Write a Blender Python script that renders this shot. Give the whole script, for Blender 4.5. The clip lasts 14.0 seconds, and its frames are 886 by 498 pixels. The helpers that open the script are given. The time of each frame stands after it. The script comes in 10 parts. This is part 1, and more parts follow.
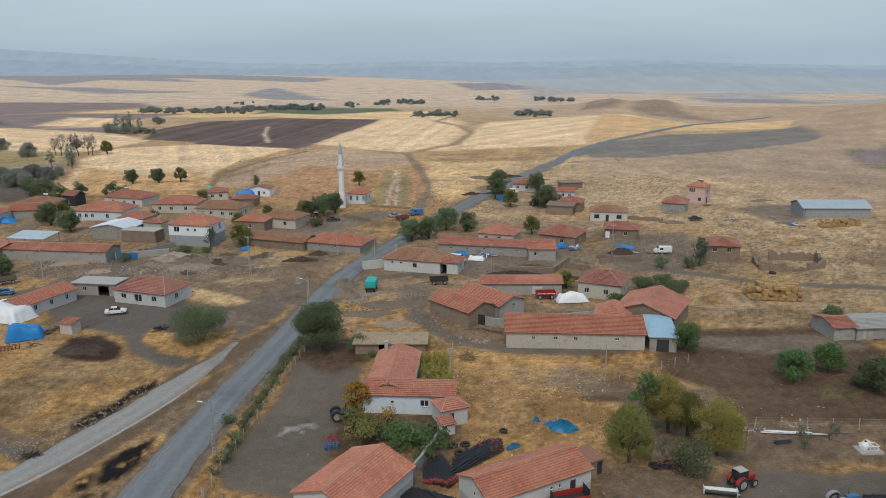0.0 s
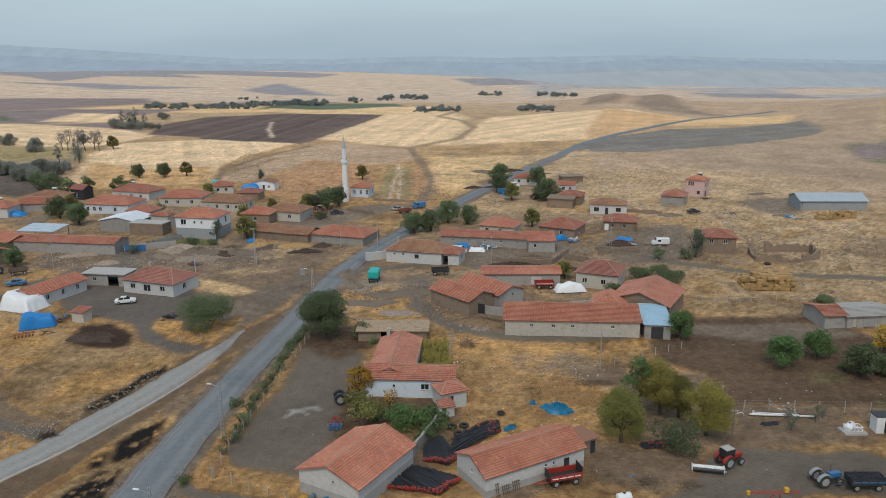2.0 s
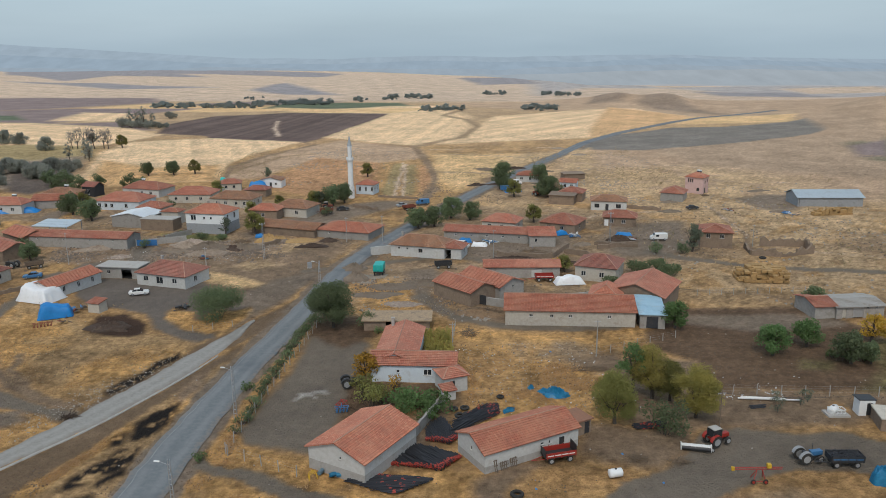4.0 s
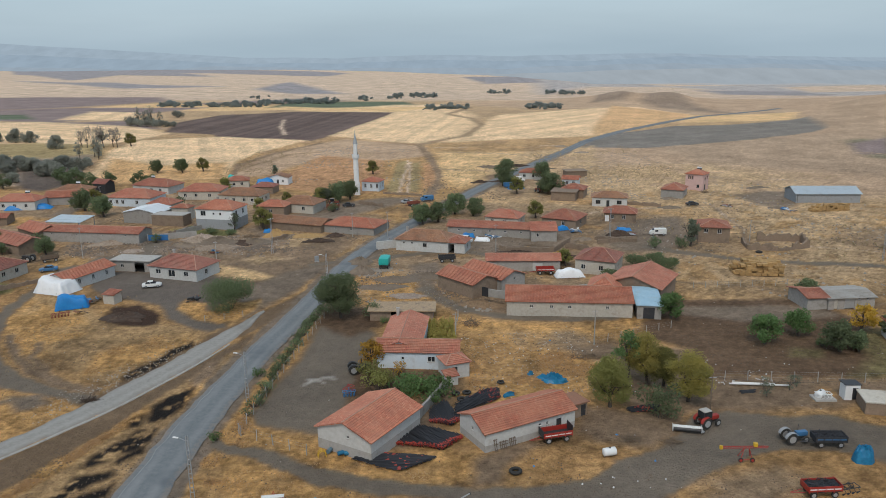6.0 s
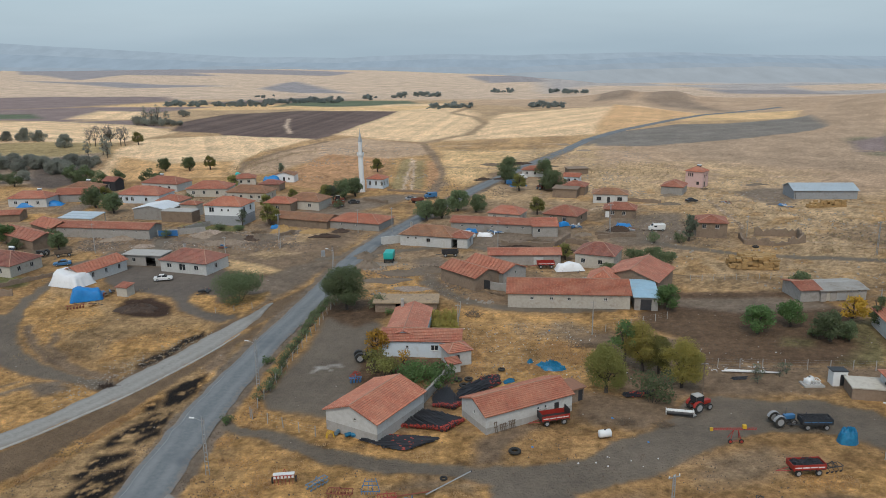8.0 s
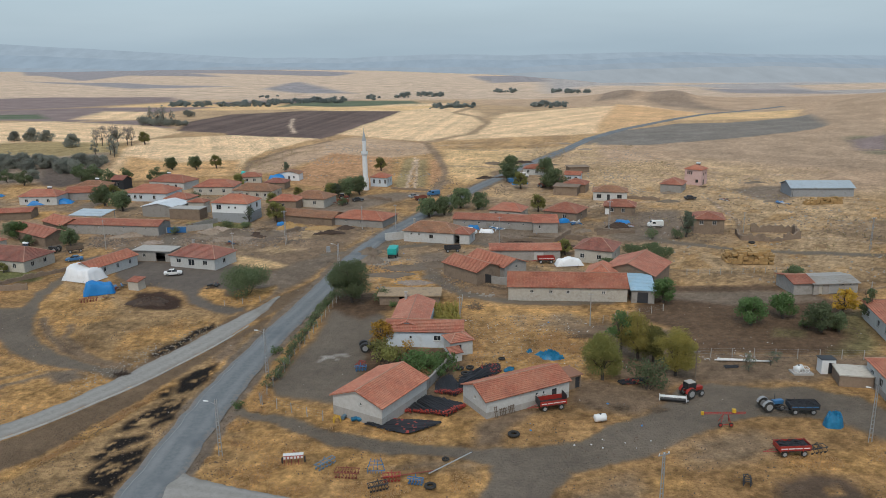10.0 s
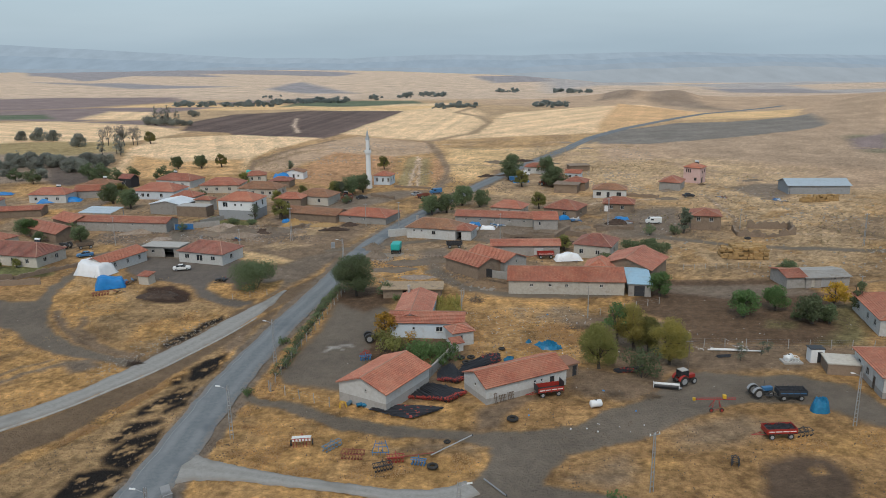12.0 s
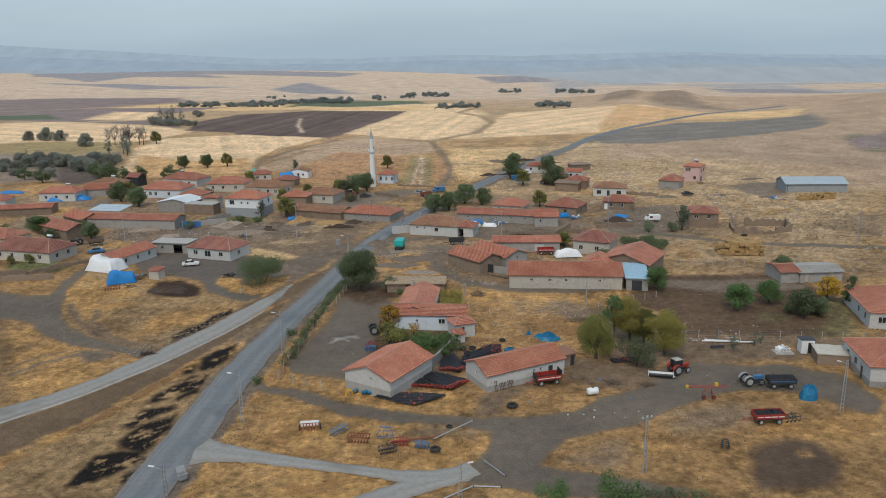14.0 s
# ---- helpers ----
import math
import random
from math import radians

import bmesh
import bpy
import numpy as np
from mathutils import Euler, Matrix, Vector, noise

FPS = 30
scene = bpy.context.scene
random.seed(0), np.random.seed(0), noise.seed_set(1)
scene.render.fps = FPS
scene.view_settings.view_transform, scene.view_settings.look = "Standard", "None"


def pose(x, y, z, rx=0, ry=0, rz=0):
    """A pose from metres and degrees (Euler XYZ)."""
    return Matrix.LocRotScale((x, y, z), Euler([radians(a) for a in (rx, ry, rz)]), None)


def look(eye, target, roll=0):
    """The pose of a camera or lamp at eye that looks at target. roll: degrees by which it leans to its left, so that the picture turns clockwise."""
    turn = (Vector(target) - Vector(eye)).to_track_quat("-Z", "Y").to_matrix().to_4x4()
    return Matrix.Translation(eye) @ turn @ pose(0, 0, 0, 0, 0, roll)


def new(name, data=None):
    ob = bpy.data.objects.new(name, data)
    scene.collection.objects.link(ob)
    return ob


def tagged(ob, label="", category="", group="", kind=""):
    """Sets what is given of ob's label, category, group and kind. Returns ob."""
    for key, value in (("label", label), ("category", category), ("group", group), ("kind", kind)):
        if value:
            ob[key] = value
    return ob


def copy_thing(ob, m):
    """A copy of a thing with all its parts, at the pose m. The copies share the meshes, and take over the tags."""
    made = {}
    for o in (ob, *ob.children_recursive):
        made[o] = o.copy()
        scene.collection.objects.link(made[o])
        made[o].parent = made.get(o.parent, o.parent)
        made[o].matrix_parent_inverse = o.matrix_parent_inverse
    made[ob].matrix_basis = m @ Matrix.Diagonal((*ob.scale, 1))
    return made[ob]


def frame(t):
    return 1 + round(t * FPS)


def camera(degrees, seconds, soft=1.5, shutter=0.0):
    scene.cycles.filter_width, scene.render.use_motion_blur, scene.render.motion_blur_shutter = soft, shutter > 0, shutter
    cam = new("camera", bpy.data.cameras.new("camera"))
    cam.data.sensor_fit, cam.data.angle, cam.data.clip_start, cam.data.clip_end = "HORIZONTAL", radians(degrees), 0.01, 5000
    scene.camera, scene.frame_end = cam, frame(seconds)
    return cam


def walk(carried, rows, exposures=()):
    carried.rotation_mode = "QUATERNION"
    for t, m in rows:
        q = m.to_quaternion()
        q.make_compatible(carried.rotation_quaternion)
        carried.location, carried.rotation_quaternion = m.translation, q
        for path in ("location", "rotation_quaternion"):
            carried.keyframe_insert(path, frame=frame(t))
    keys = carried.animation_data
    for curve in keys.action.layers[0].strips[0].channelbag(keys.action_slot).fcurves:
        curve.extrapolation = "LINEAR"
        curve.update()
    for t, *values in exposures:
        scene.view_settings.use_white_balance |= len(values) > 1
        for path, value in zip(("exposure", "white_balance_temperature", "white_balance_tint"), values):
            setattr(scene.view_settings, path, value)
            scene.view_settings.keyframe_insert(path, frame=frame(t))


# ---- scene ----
# ---- camera and its way: seconds, x, y, z, pitch, yaw, roll ----
cam = camera(60.0, 14.0, 0.9)
ROWS = [
    (0, -0.529, 0.462, 51.688, -14.080, -2.372, -0.342),
    (0.5, -0.397, -0.221, 51.677, -14.239, -2.313, -0.371),
    (1, -0.282, -1.197, 51.673, -14.332, -2.243, -0.397),
    (1.5, -0.182, -2.371, 51.675, -14.383, -2.165, -0.422),
    (2, -0.095, -3.667, 51.682, -14.408, -2.080, -0.445),
    (2.5, -0.021, -5.029, 51.692, -14.420, -1.990, -0.467),
    (3, 0.043, -6.418, 51.705, -14.426, -1.897, -0.488),
    (5.5, 0.251, -13.108, 51.783, -14.489, -1.425, -0.594),
    (6, 0.277, -14.364, 51.797, -14.507, -1.337, -0.617),
    (6.5, 0.301, -15.600, 51.810, -14.524, -1.253, -0.640),
    (7, 0.322, -16.821, 51.821, -14.538, -1.172, -0.663),
    (7.5, 0.342, -18.032, 51.830, -14.548, -1.097, -0.687),
    (8, 0.360, -19.238, 51.838, -14.553, -1.025, -0.712),
    (10.5, 0.442, -25.205, 51.854, -14.530, -0.731, -0.834),
    (11, 0.456, -26.373, 51.855, -14.525, -0.681, -0.856),
    (11.5, 0.469, -27.527, 51.856, -14.522, -0.632, -0.877),
    (12, 0.481, -28.667, 51.859, -14.522, -0.584, -0.895),
    (12.5, 0.490, -29.798, 51.863, -14.523, -0.534, -0.911),
    (13, 0.497, -30.930, 51.870, -14.522, -0.482, -0.924),
    (13.5, 0.501, -32.079, 51.881, -14.512, -0.426, -0.933),
    (14, 0.500, -33.275, 51.897, -14.484, -0.364, -0.938),
]
walk(cam, [(t, pose(x, y, z, 90 + pitch, 0, yaw) @ pose(0, 0, 0, 0, 0, roll)) for t, x, y, z, pitch, yaw, roll in ROWS])

# ---- light: a thin overcast, with a wide soft sun behind it ----
SUN_EL, SUN_AZ = 54.0, 192.0          # height, and bearing from north over east
world = bpy.data.worlds.new("overcast")
scene.world = world
world.use_nodes = True
wt = world.node_tree
wt.nodes.clear()
sky = wt.nodes.new("ShaderNodeTexSky")
sky.sky_type = "NISHITA"
sky.sun_disc = False
sky.sun_elevation, sky.sun_rotation = radians(SUN_EL), radians(SUN_AZ)
sky.air_density, sky.dust_density, sky.ozone_density = 1.0, 3.0, 1.0
thin = wt.nodes.new("ShaderNodeBackground")
thin.inputs["Strength"].default_value = 0.05
wt.links.new(sky.outputs[0], thin.inputs["Color"])
# cloud sheet: even grey, a little lighter overhead, with faint streaks
crd = wt.nodes.new("ShaderNodeTexCoord")
stretch = wt.nodes.new("ShaderNodeMapping")
stretch.inputs["Scale"].default_value = (1.2, 1.2, 9.0)
streak = wt.nodes.new("ShaderNodeTexNoise")
streak.inputs["Scale"].default_value = 2.2
streak.inputs["Detail"].default_value = 4
ramp = wt.nodes.new("ShaderNodeValToRGB")
ramp.color_ramp.elements[0].position, ramp.color_ramp.elements[0].color = 0.3, (0.352, 0.464, 0.555, 1)
ramp.color_ramp.elements[1].position, ramp.color_ramp.elements[1].color = 0.75, (0.412, 0.53, 0.622, 1)
cloud = wt.nodes.new("ShaderNodeBackground")
cloud.inputs["Strength"].default_value = 0.88
wt.links.new(crd.outputs["Generated"], stretch.inputs["Vector"])
wt.links.new(stretch.outputs[0], streak.inputs["Vector"])
wt.links.new(streak.outputs["Fac"], ramp.inputs["Fac"])
wt.links.new(ramp.outputs["Color"], cloud.inputs["Color"])
add = wt.nodes.new("ShaderNodeAddShader")
wo = wt.nodes.new("ShaderNodeOutputWorld")
wt.links.new(thin.outputs[0], add.inputs[0])
wt.links.new(cloud.outputs[0], add.inputs[1])
wt.links.new(add.outputs[0], wo.inputs["Surface"])

lamp = bpy.data.lights.new("sun", "SUN")
lamp.energy, lamp.angle, lamp.color = 1.45, radians(14), (1.0, 0.92, 0.80)
sun = new("sun", lamp)
sx, sy = math.sin(radians(SUN_AZ)) * math.cos(radians(SUN_EL)), math.cos(radians(SUN_AZ)) * math.cos(radians(SUN_EL))
sun.matrix_world = look((sx * 300, sy * 300, math.sin(radians(SUN_EL)) * 300), (0, 0, 0))
scene.view_settings.exposure = 0.0


# ---- materials ----
def nodes_of(name):
    m = bpy.data.materials.new(name)
    m.use_nodes = True
    t = m.node_tree
    return m, t, t.nodes["Principled BSDF"]


def put(t, kind, **values):
    n = t.nodes.new(kind)
    for k, v in values.items():
        n.inputs[k].default_value = v
    return n


def mixer(t, blend, fac, a, b):
    n = t.nodes.new("ShaderNodeMix")
    n.data_type, n.blend_type = "RGBA", blend
    for sock, v in ((n.inputs[0], fac), (n.inputs[6], a), (n.inputs[7], b)):
        if isinstance(v, (int, float)):
            sock.default_value = v
        elif isinstance(v, tuple):
            sock.default_value = (*v[:3], 1)
        else:
            t.links.new(v, sock)
    return n.outputs[2]


def ranged(t, value, a, b, lo=0.0, hi=1.0):
    n = t.nodes.new("ShaderNodeMapRange")
    t.links.new(value, n.inputs["Value"])
    for k, v in zip(("From Min", "From Max", "To Min", "To Max"), (a, b, lo, hi)):
        n.inputs[k].default_value = v
    return n.outputs[0]


def maths(t, op, a, b=0.0):
    n = t.nodes.new("ShaderNodeMath")
    n.operation = op
    for sock, v in ((n.inputs[0], a), (n.inputs[1], b)):
        if isinstance(v, (int, float)):
            sock.default_value = v
        else:
            t.links.new(v, sock)
    return n.outputs[0]


def local(t, spread=40.0):
    """Coordinates in metres of the thing itself, shifted at random from thing to thing."""
    c, info = t.nodes.new("ShaderNodeTexCoord"), t.nodes.new("ShaderNodeObjectInfo")
    v = t.nodes.new("ShaderNodeVectorMath")
    v.operation = "ADD"
    t.links.new(c.outputs["Object"], v.inputs[0])
    t.links.new(maths(t, "MULTIPLY", info.outputs["Random"], spread), v.inputs[1])
    return v.outputs[0], info.outputs["Random"]


def noisy(t, where, scale, detail=4.0, rough=0.6):
    n = put(t, "ShaderNodeTexNoise", Scale=scale, Detail=detail, Roughness=rough)
    t.links.new(where, n.inputs["Vector"])
    return n.outputs["Fac"]


def bumped(t, bsdf, height, strength, far=0.02):
    b = put(t, "ShaderNodeBump", Strength=strength, Distance=far)
    t.links.new(height, b.inputs["Height"])
    t.links.new(b.outputs[0], bsdf.inputs["Normal"])


def surface(name, a, b, scale=3.0, rough=0.85, metal=0.0, bump=0.3, stain=None, stain_scale=0.5, stain_from=0.55, vary=0.15):
    """Two tones of grain, a broad stain, and a difference from thing to thing."""
    m, t, bsdf = nodes_of(name)
    where, rnd = local(t)
    fine = noisy(t, where, scale, 6, 0.65)
    col = mixer(t, "MIX", ranged(t, fine, 0.3, 0.7), a, b)
    if stain:
        broad = noisy(t, where, stain_scale, 5, 0.65)
        col = mixer(t, "MIX", ranged(t, broad, stain_from, stain_from + 0.22), col, stain)
    tone = ranged(t, rnd, 0, 1, 1 - vary, 1 + vary)
    g = t.nodes.new("ShaderNodeCombineColor")
    for k in range(3):
        t.links.new(tone, g.inputs[k])
    col = mixer(t, "MULTIPLY", 1.0, col, g.outputs[0])
    t.links.new(col, bsdf.inputs["Base Color"])
    bsdf.inputs["Roughness"].default_value, bsdf.inputs["Metallic"].default_value = rough, metal
    if bump:
        bumped(t, bsdf, fine, bump)
    return m


def tiled_roof(name, a, b, c, moss):
    """Clay tiles: rows of 0.36 m and columns of 0.22 m laid out by the roof's own metres, each tile of its own tone."""
    m, t, bsdf = nodes_of(name)
    uv = t.nodes.new("ShaderNodeUVMap")
    where, rnd = local(t)
    br = put(t, "ShaderNodeTexBrick", Scale=1.0)
    br.offset, br.squash = 0.0, 1.0
    br.inputs["Color1"].default_value, br.inputs["Color2"].default_value = (*a, 1), (*b, 1)
    br.inputs["Mortar"].default_value = (*(0.55 * v for v in a), 1)
    br.inputs["Mortar Size"].default_value, br.inputs["Mortar Smooth"].default_value = 0.035, 0.6
    br.inputs["Bias"].default_value = -0.1
    br.inputs["Brick Width"].default_value, br.inputs["Row Height"].default_value = 0.30, 0.40
    t.links.new(uv.outputs[0], br.inputs["Vector"])
    single = put(t, "ShaderNodeTexWhiteNoise")
    single.noise_dimensions = "2D"
    snap = t.nodes.new("ShaderNodeVectorMath")
    snap.operation = "SNAP"
    snap.inputs[1].default_value = (0.30, 0.40, 1)
    t.links.new(uv.outputs[0], snap.inputs[0])
    t.links.new(snap.outputs[0], single.inputs["Vector"])
    col = mixer(t, "MIX", ranged(t, single.outputs["Value"], 0.72, 1.0, 0, 0.75), br.outputs["Color"], c)
    col = mixer(t, "MIX", ranged(t, noisy(t, where, 0.55, 6, 0.7), 0.42, 0.68, 0, 0.8), col, moss)
    col = mixer(t, "MIX", ranged(t, noisy(t, where, 0.22, 3, 0.6), 0.42, 0.72, 0, 0.55), col, c)
    g = t.nodes.new("ShaderNodeCombineColor")
    tone = ranged(t, rnd, 0, 1, 0.82, 1.15)
    for k in range(3):
        t.links.new(tone, g.inputs[k])
    t.links.new(mixer(t, "MULTIPLY", 1.0, col, g.outputs[0]), bsdf.inputs["Base Color"])
    bsdf.inputs["Roughness"].default_value = 0.88
    wave = put(t, "ShaderNodeTexWave", Scale=1.0, Distortion=0.6)
    wave.inputs["Scale"].default_value = 1.06
    t.links.new(uv.outputs[0], wave.inputs["Vector"])
    bumped(t, bsdf, wave.outputs["Fac"], 0.35, 0.04)
    return m


def foliage(name, a, b, c):
    m, t, bsdf = nodes_of(name)
    geo = t.nodes.new("ShaderNodeNewGeometry")
    where, rnd = local(t)
    col = mixer(t, "MIX", ranged(t, geo.outputs["Random Per Island"], 0, 1, 0.2, 0.8), a, b)
    col = mixer(t, "MIX", ranged(t, noisy(t, where, 0.55, 3), 0.48, 0.7, 0, 0.8), col, c)
    hs = put(t, "ShaderNodeHueSaturation")
    t.links.new(ranged(t, rnd, 0, 1, 0.75, 1.2), hs.inputs["Value"])
    t.links.new(ranged(t, rnd, 0, 1, 0.49, 0.505), hs.inputs["Hue"])
    t.links.new(col, hs.inputs["Color"])
    t.links.new(hs.outputs[0], bsdf.inputs["Base Color"])
    bsdf.inputs["Roughness"].default_value = 0.75
    bsdf.inputs["Specular IOR Level"].default_value = 0.25
    thin = t.nodes.new("ShaderNodeBsdfTranslucent")
    t.links.new(hs.outputs[0], thin.inputs["Color"])
    both = put(t, "ShaderNodeMixShader", Fac=0.4)
    t.links.new(bsdf.outputs[0], both.inputs[1])
    t.links.new(thin.outputs[0], both.inputs[2])
    t.links.new(both.outputs[0], t.nodes["Material Output"].inputs["Surface"])
    return m


ROOF_RED = tiled_roof("clay_tiles_red", (0.47, 0.165, 0.098), (0.37, 0.12, 0.072), (0.50, 0.24, 0.15), (0.29, 0.12, 0.08))
ROOF_OLD = tiled_roof("clay_tiles_weathered", (0.44, 0.155, 0.098), (0.33, 0.11, 0.072), (0.47, 0.235, 0.155), (0.25, 0.115, 0.08))
ROOF_DARK = tiled_roof("clay_tiles_dark", (0.32, 0.115, 0.082), (0.23, 0.085, 0.065), (0.34, 0.165, 0.12), (0.16, 0.085, 0.068))
ROOF_BROWN = tiled_roof("clay_tiles_brown", (0.32, 0.155, 0.085), (0.25, 0.115, 0.065), (0.38, 0.22, 0.13), (0.18, 0.115, 0.08))
CAP = surface("ridge_mortar", (0.33, 0.175, 0.12), (0.42, 0.26, 0.19), 2.0, 0.9, bump=0.4)
PLASTER = surface("white_plaster", (0.53, 0.53, 0.515), (0.43, 0.425, 0.405), 2.2, 0.9, stain=(0.42, 0.38, 0.33), stain_scale=0.55, stain_from=0.56, vary=0.08)
CREAM = surface("cream_plaster", (0.50, 0.465, 0.40), (0.40, 0.365, 0.315), 2.0, 0.9, stain=(0.33, 0.28, 0.23), stain_scale=0.5, stain_from=0.55, vary=0.1)
CLEAN = surface("clean_white_paint", (0.70, 0.71, 0.71), (0.64, 0.65, 0.65), 1.5, 0.8, stain=(0.62, 0.61, 0.59), stain_scale=0.4, stain_from=0.6, vary=0.03)
BLOCK = surface("grey_block_render", (0.33, 0.31, 0.285), (0.26, 0.245, 0.225), 2.5, 0.95, stain=(0.20, 0.175, 0.15), stain_scale=0.6, stain_from=0.53)
PLINTH = surface("grey_plinth_paint", (0.30, 0.31, 0.32), (0.25, 0.26, 0.27), 2.0, 0.9, stain=(0.2, 0.19, 0.18), vary=0.05)
MUDWALL = surface("mud_brick", (0.25, 0.185, 0.135), (0.19, 0.14, 0.10), 2.2, 0.97, bump=0.8, stain=(0.14, 0.105, 0.08), stain_scale=0.7, stain_from=0.52)
PINK = surface("pink_plaster", (0.58, 0.40, 0.37), (0.52, 0.36, 0.33), 1.5, 0.9, stain=(0.45, 0.31, 0.27), vary=0.03)
BLUEWASH = surface("pale_blue_wash", (0.55, 0.61, 0.66), (0.49, 0.55, 0.60), 1.8, 0.9, stain=(0.40, 0.40, 0.40), stain_scale=0.6, vary=0.04)
CONCRETE = surface("concrete", (0.36, 0.345, 0.32), (0.30, 0.285, 0.265), 2.0, 0.93, stain=(0.23, 0.205, 0.18), stain_scale=0.4)
SHEET = surface("zinc_sheet", (0.50, 0.56, 0.60), (0.43, 0.49, 0.53), 1.2, 0.5, 0.35, 0.1, stain=(0.36, 0.37, 0.37), stain_scale=0.4, vary=0.06)
SHEETBLUE = surface("pale_blue_sheet", (0.40, 0.56, 0.66), (0.34, 0.49, 0.59), 1.2, 0.5, 0.2, 0.1, stain=(0.40, 0.45, 0.48), stain_scale=0.5, vary=0.04)
SHEETW = surface("white_sheet", (0.74, 0.77, 0.79), (0.68, 0.71, 0.73), 1.0, 0.5, 0.1, 0.1, stain=(0.6, 0.6, 0.59), stain_scale=0.4, vary=0.04)
OLDSHEET = surface("weathered_sheet", (0.42, 0.40, 0.37), (0.34, 0.325, 0.30), 1.2, 0.7, 0.1, 0.1, stain=(0.25, 0.2, 0.16), stain_scale=0.5)
GALV = surface("galvanised_steel", (0.40, 0.41, 0.42), (0.33, 0.34, 0.35), 6, 0.55, 0.5, 0.1)
WOOD = surface("weathered_wood", (0.17, 0.125, 0.09), (0.12, 0.09, 0.065), 5, 0.9)
BARK = surface("bark", (0.095, 0.075, 0.06), (0.06, 0.048, 0.04), 7, 0.95, bump=0.8)
FRAME = surface("window_frame_paint", (0.62, 0.62, 0.6), (0.5, 0.5, 0.48), 4, 0.7, bump=0)
FRAMED = surface("dark_frame_paint", (0.12, 0.09, 0.07), (0.09, 0.07, 0.055), 4, 0.7, bump=0)
DARKMETAL = surface("dark_painted_metal", (0.035, 0.037, 0.042), (0.025, 0.026, 0.03), 3, 0.6, bump=0, stain=(0.07, 0.055, 0.045))
BLUEGATE = surface("blue_painted_gate", (0.03, 0.14, 0.34), (0.025, 0.11, 0.28), 3, 0.6, bump=0)
# indoor darkness put into the colour of floors and lofts
BLACKNESS = surface("indoor_darkness", (0.012, 0.011, 0.01), (0.008, 0.008, 0.007), 1, 1.0, bump=0)

GLASS, _t, _b = nodes_of("window_glass")
_b.inputs["Base Color"].default_value = (0.025, 0.03, 0.035, 1)
_b.inputs["Roughness"].default_value = 0.12
_b.inputs["Specular IOR Level"].default_value = 0.6

LEAF_DARK = foliage("leaves_dark_green", (0.118, 0.155, 0.078), (0.180, 0.222, 0.112), (0.145, 0.178, 0.094))
LEAF_GREEN = foliage("leaves_green", (0.083, 0.154, 0.052), (0.163, 0.249, 0.091), (0.115, 0.172, 0.072))
LEAF_OLIVE = foliage("leaves_olive", (0.195, 0.20, 0.065), (0.27, 0.262, 0.084), (0.235, 0.22, 0.07))
LEAF_TURN = foliage("leaves_turning_yellow", (0.31, 0.275, 0.078), (0.43, 0.36, 0.095), (0.245, 0.24, 0.082))
LEAF_GOLD = foliage("leaves_golden", (0.435, 0.275, 0.043), (0.609, 0.377, 0.058), (0.319, 0.232, 0.051))
LEAF_GREY = foliage("leaves_grey_green", (0.123, 0.152, 0.104), (0.203, 0.225, 0.16), (0.145, 0.167, 0.119))
# far grey-green leaves, lightened against crown shade and greyed for haze
LEAF_FAR = foliage("leaves_far_hazed_green", (0.235, 0.245, 0.205), (0.31, 0.315, 0.265), (0.275, 0.27, 0.24))
LEAF_BARE = foliage("bare_twigs", (0.240, 0.216, 0.198), (0.336, 0.300, 0.276), (0.288, 0.252, 0.228))


# ---- land: one sheet from behind the camera out to the horizon ----
LAT = np.random.RandomState(7).rand(256, 256)


def vnoise(x, y, size, seed=0):
    """Smooth value noise between 0 and 1, with cells of that size in metres."""
    u, v = x / size + 17.3 * seed, y / size + 9.1 * seed
    i, j = np.floor(u).astype(int), np.floor(v).astype(int)
    a, b = u - i, v - j
    a, b = a * a * (3 - 2 * a), b * b * (3 - 2 * b)
    g = lambda p, q: LAT[(i + p) % 256, (j + q) % 256]
    return (g(0, 0) * (1 - a) + g(1, 0) * a) * (1 - b) + (g(0, 1) * (1 - a) + g(1, 1) * a) * b


def fbm(x, y, size, seed=0, octaves=4):
    s, amp, tot = 0.0, 1.0, 0.0
    for k in range(octaves):
        s, tot = s + amp * vnoise(x, y, size / 2**k, seed + k), tot + amp
        amp *= 0.55
    return s / tot


HILLS = []


def hill(x, y, rx, ry, height, turn=0.0):
    HILLS.append((x, y, rx, ry, height, radians(turn)))


hill(205, 790, 24, 55, 9)
hill(247, 760, 24, 45, 9)
hill(405, 585, 70, 90, 14)
hill(560, 640, 110, 120, 18)
hill(-150, 1250, 240, 130, 4)
hill(-420, 1500, 320, 150, 1.5)


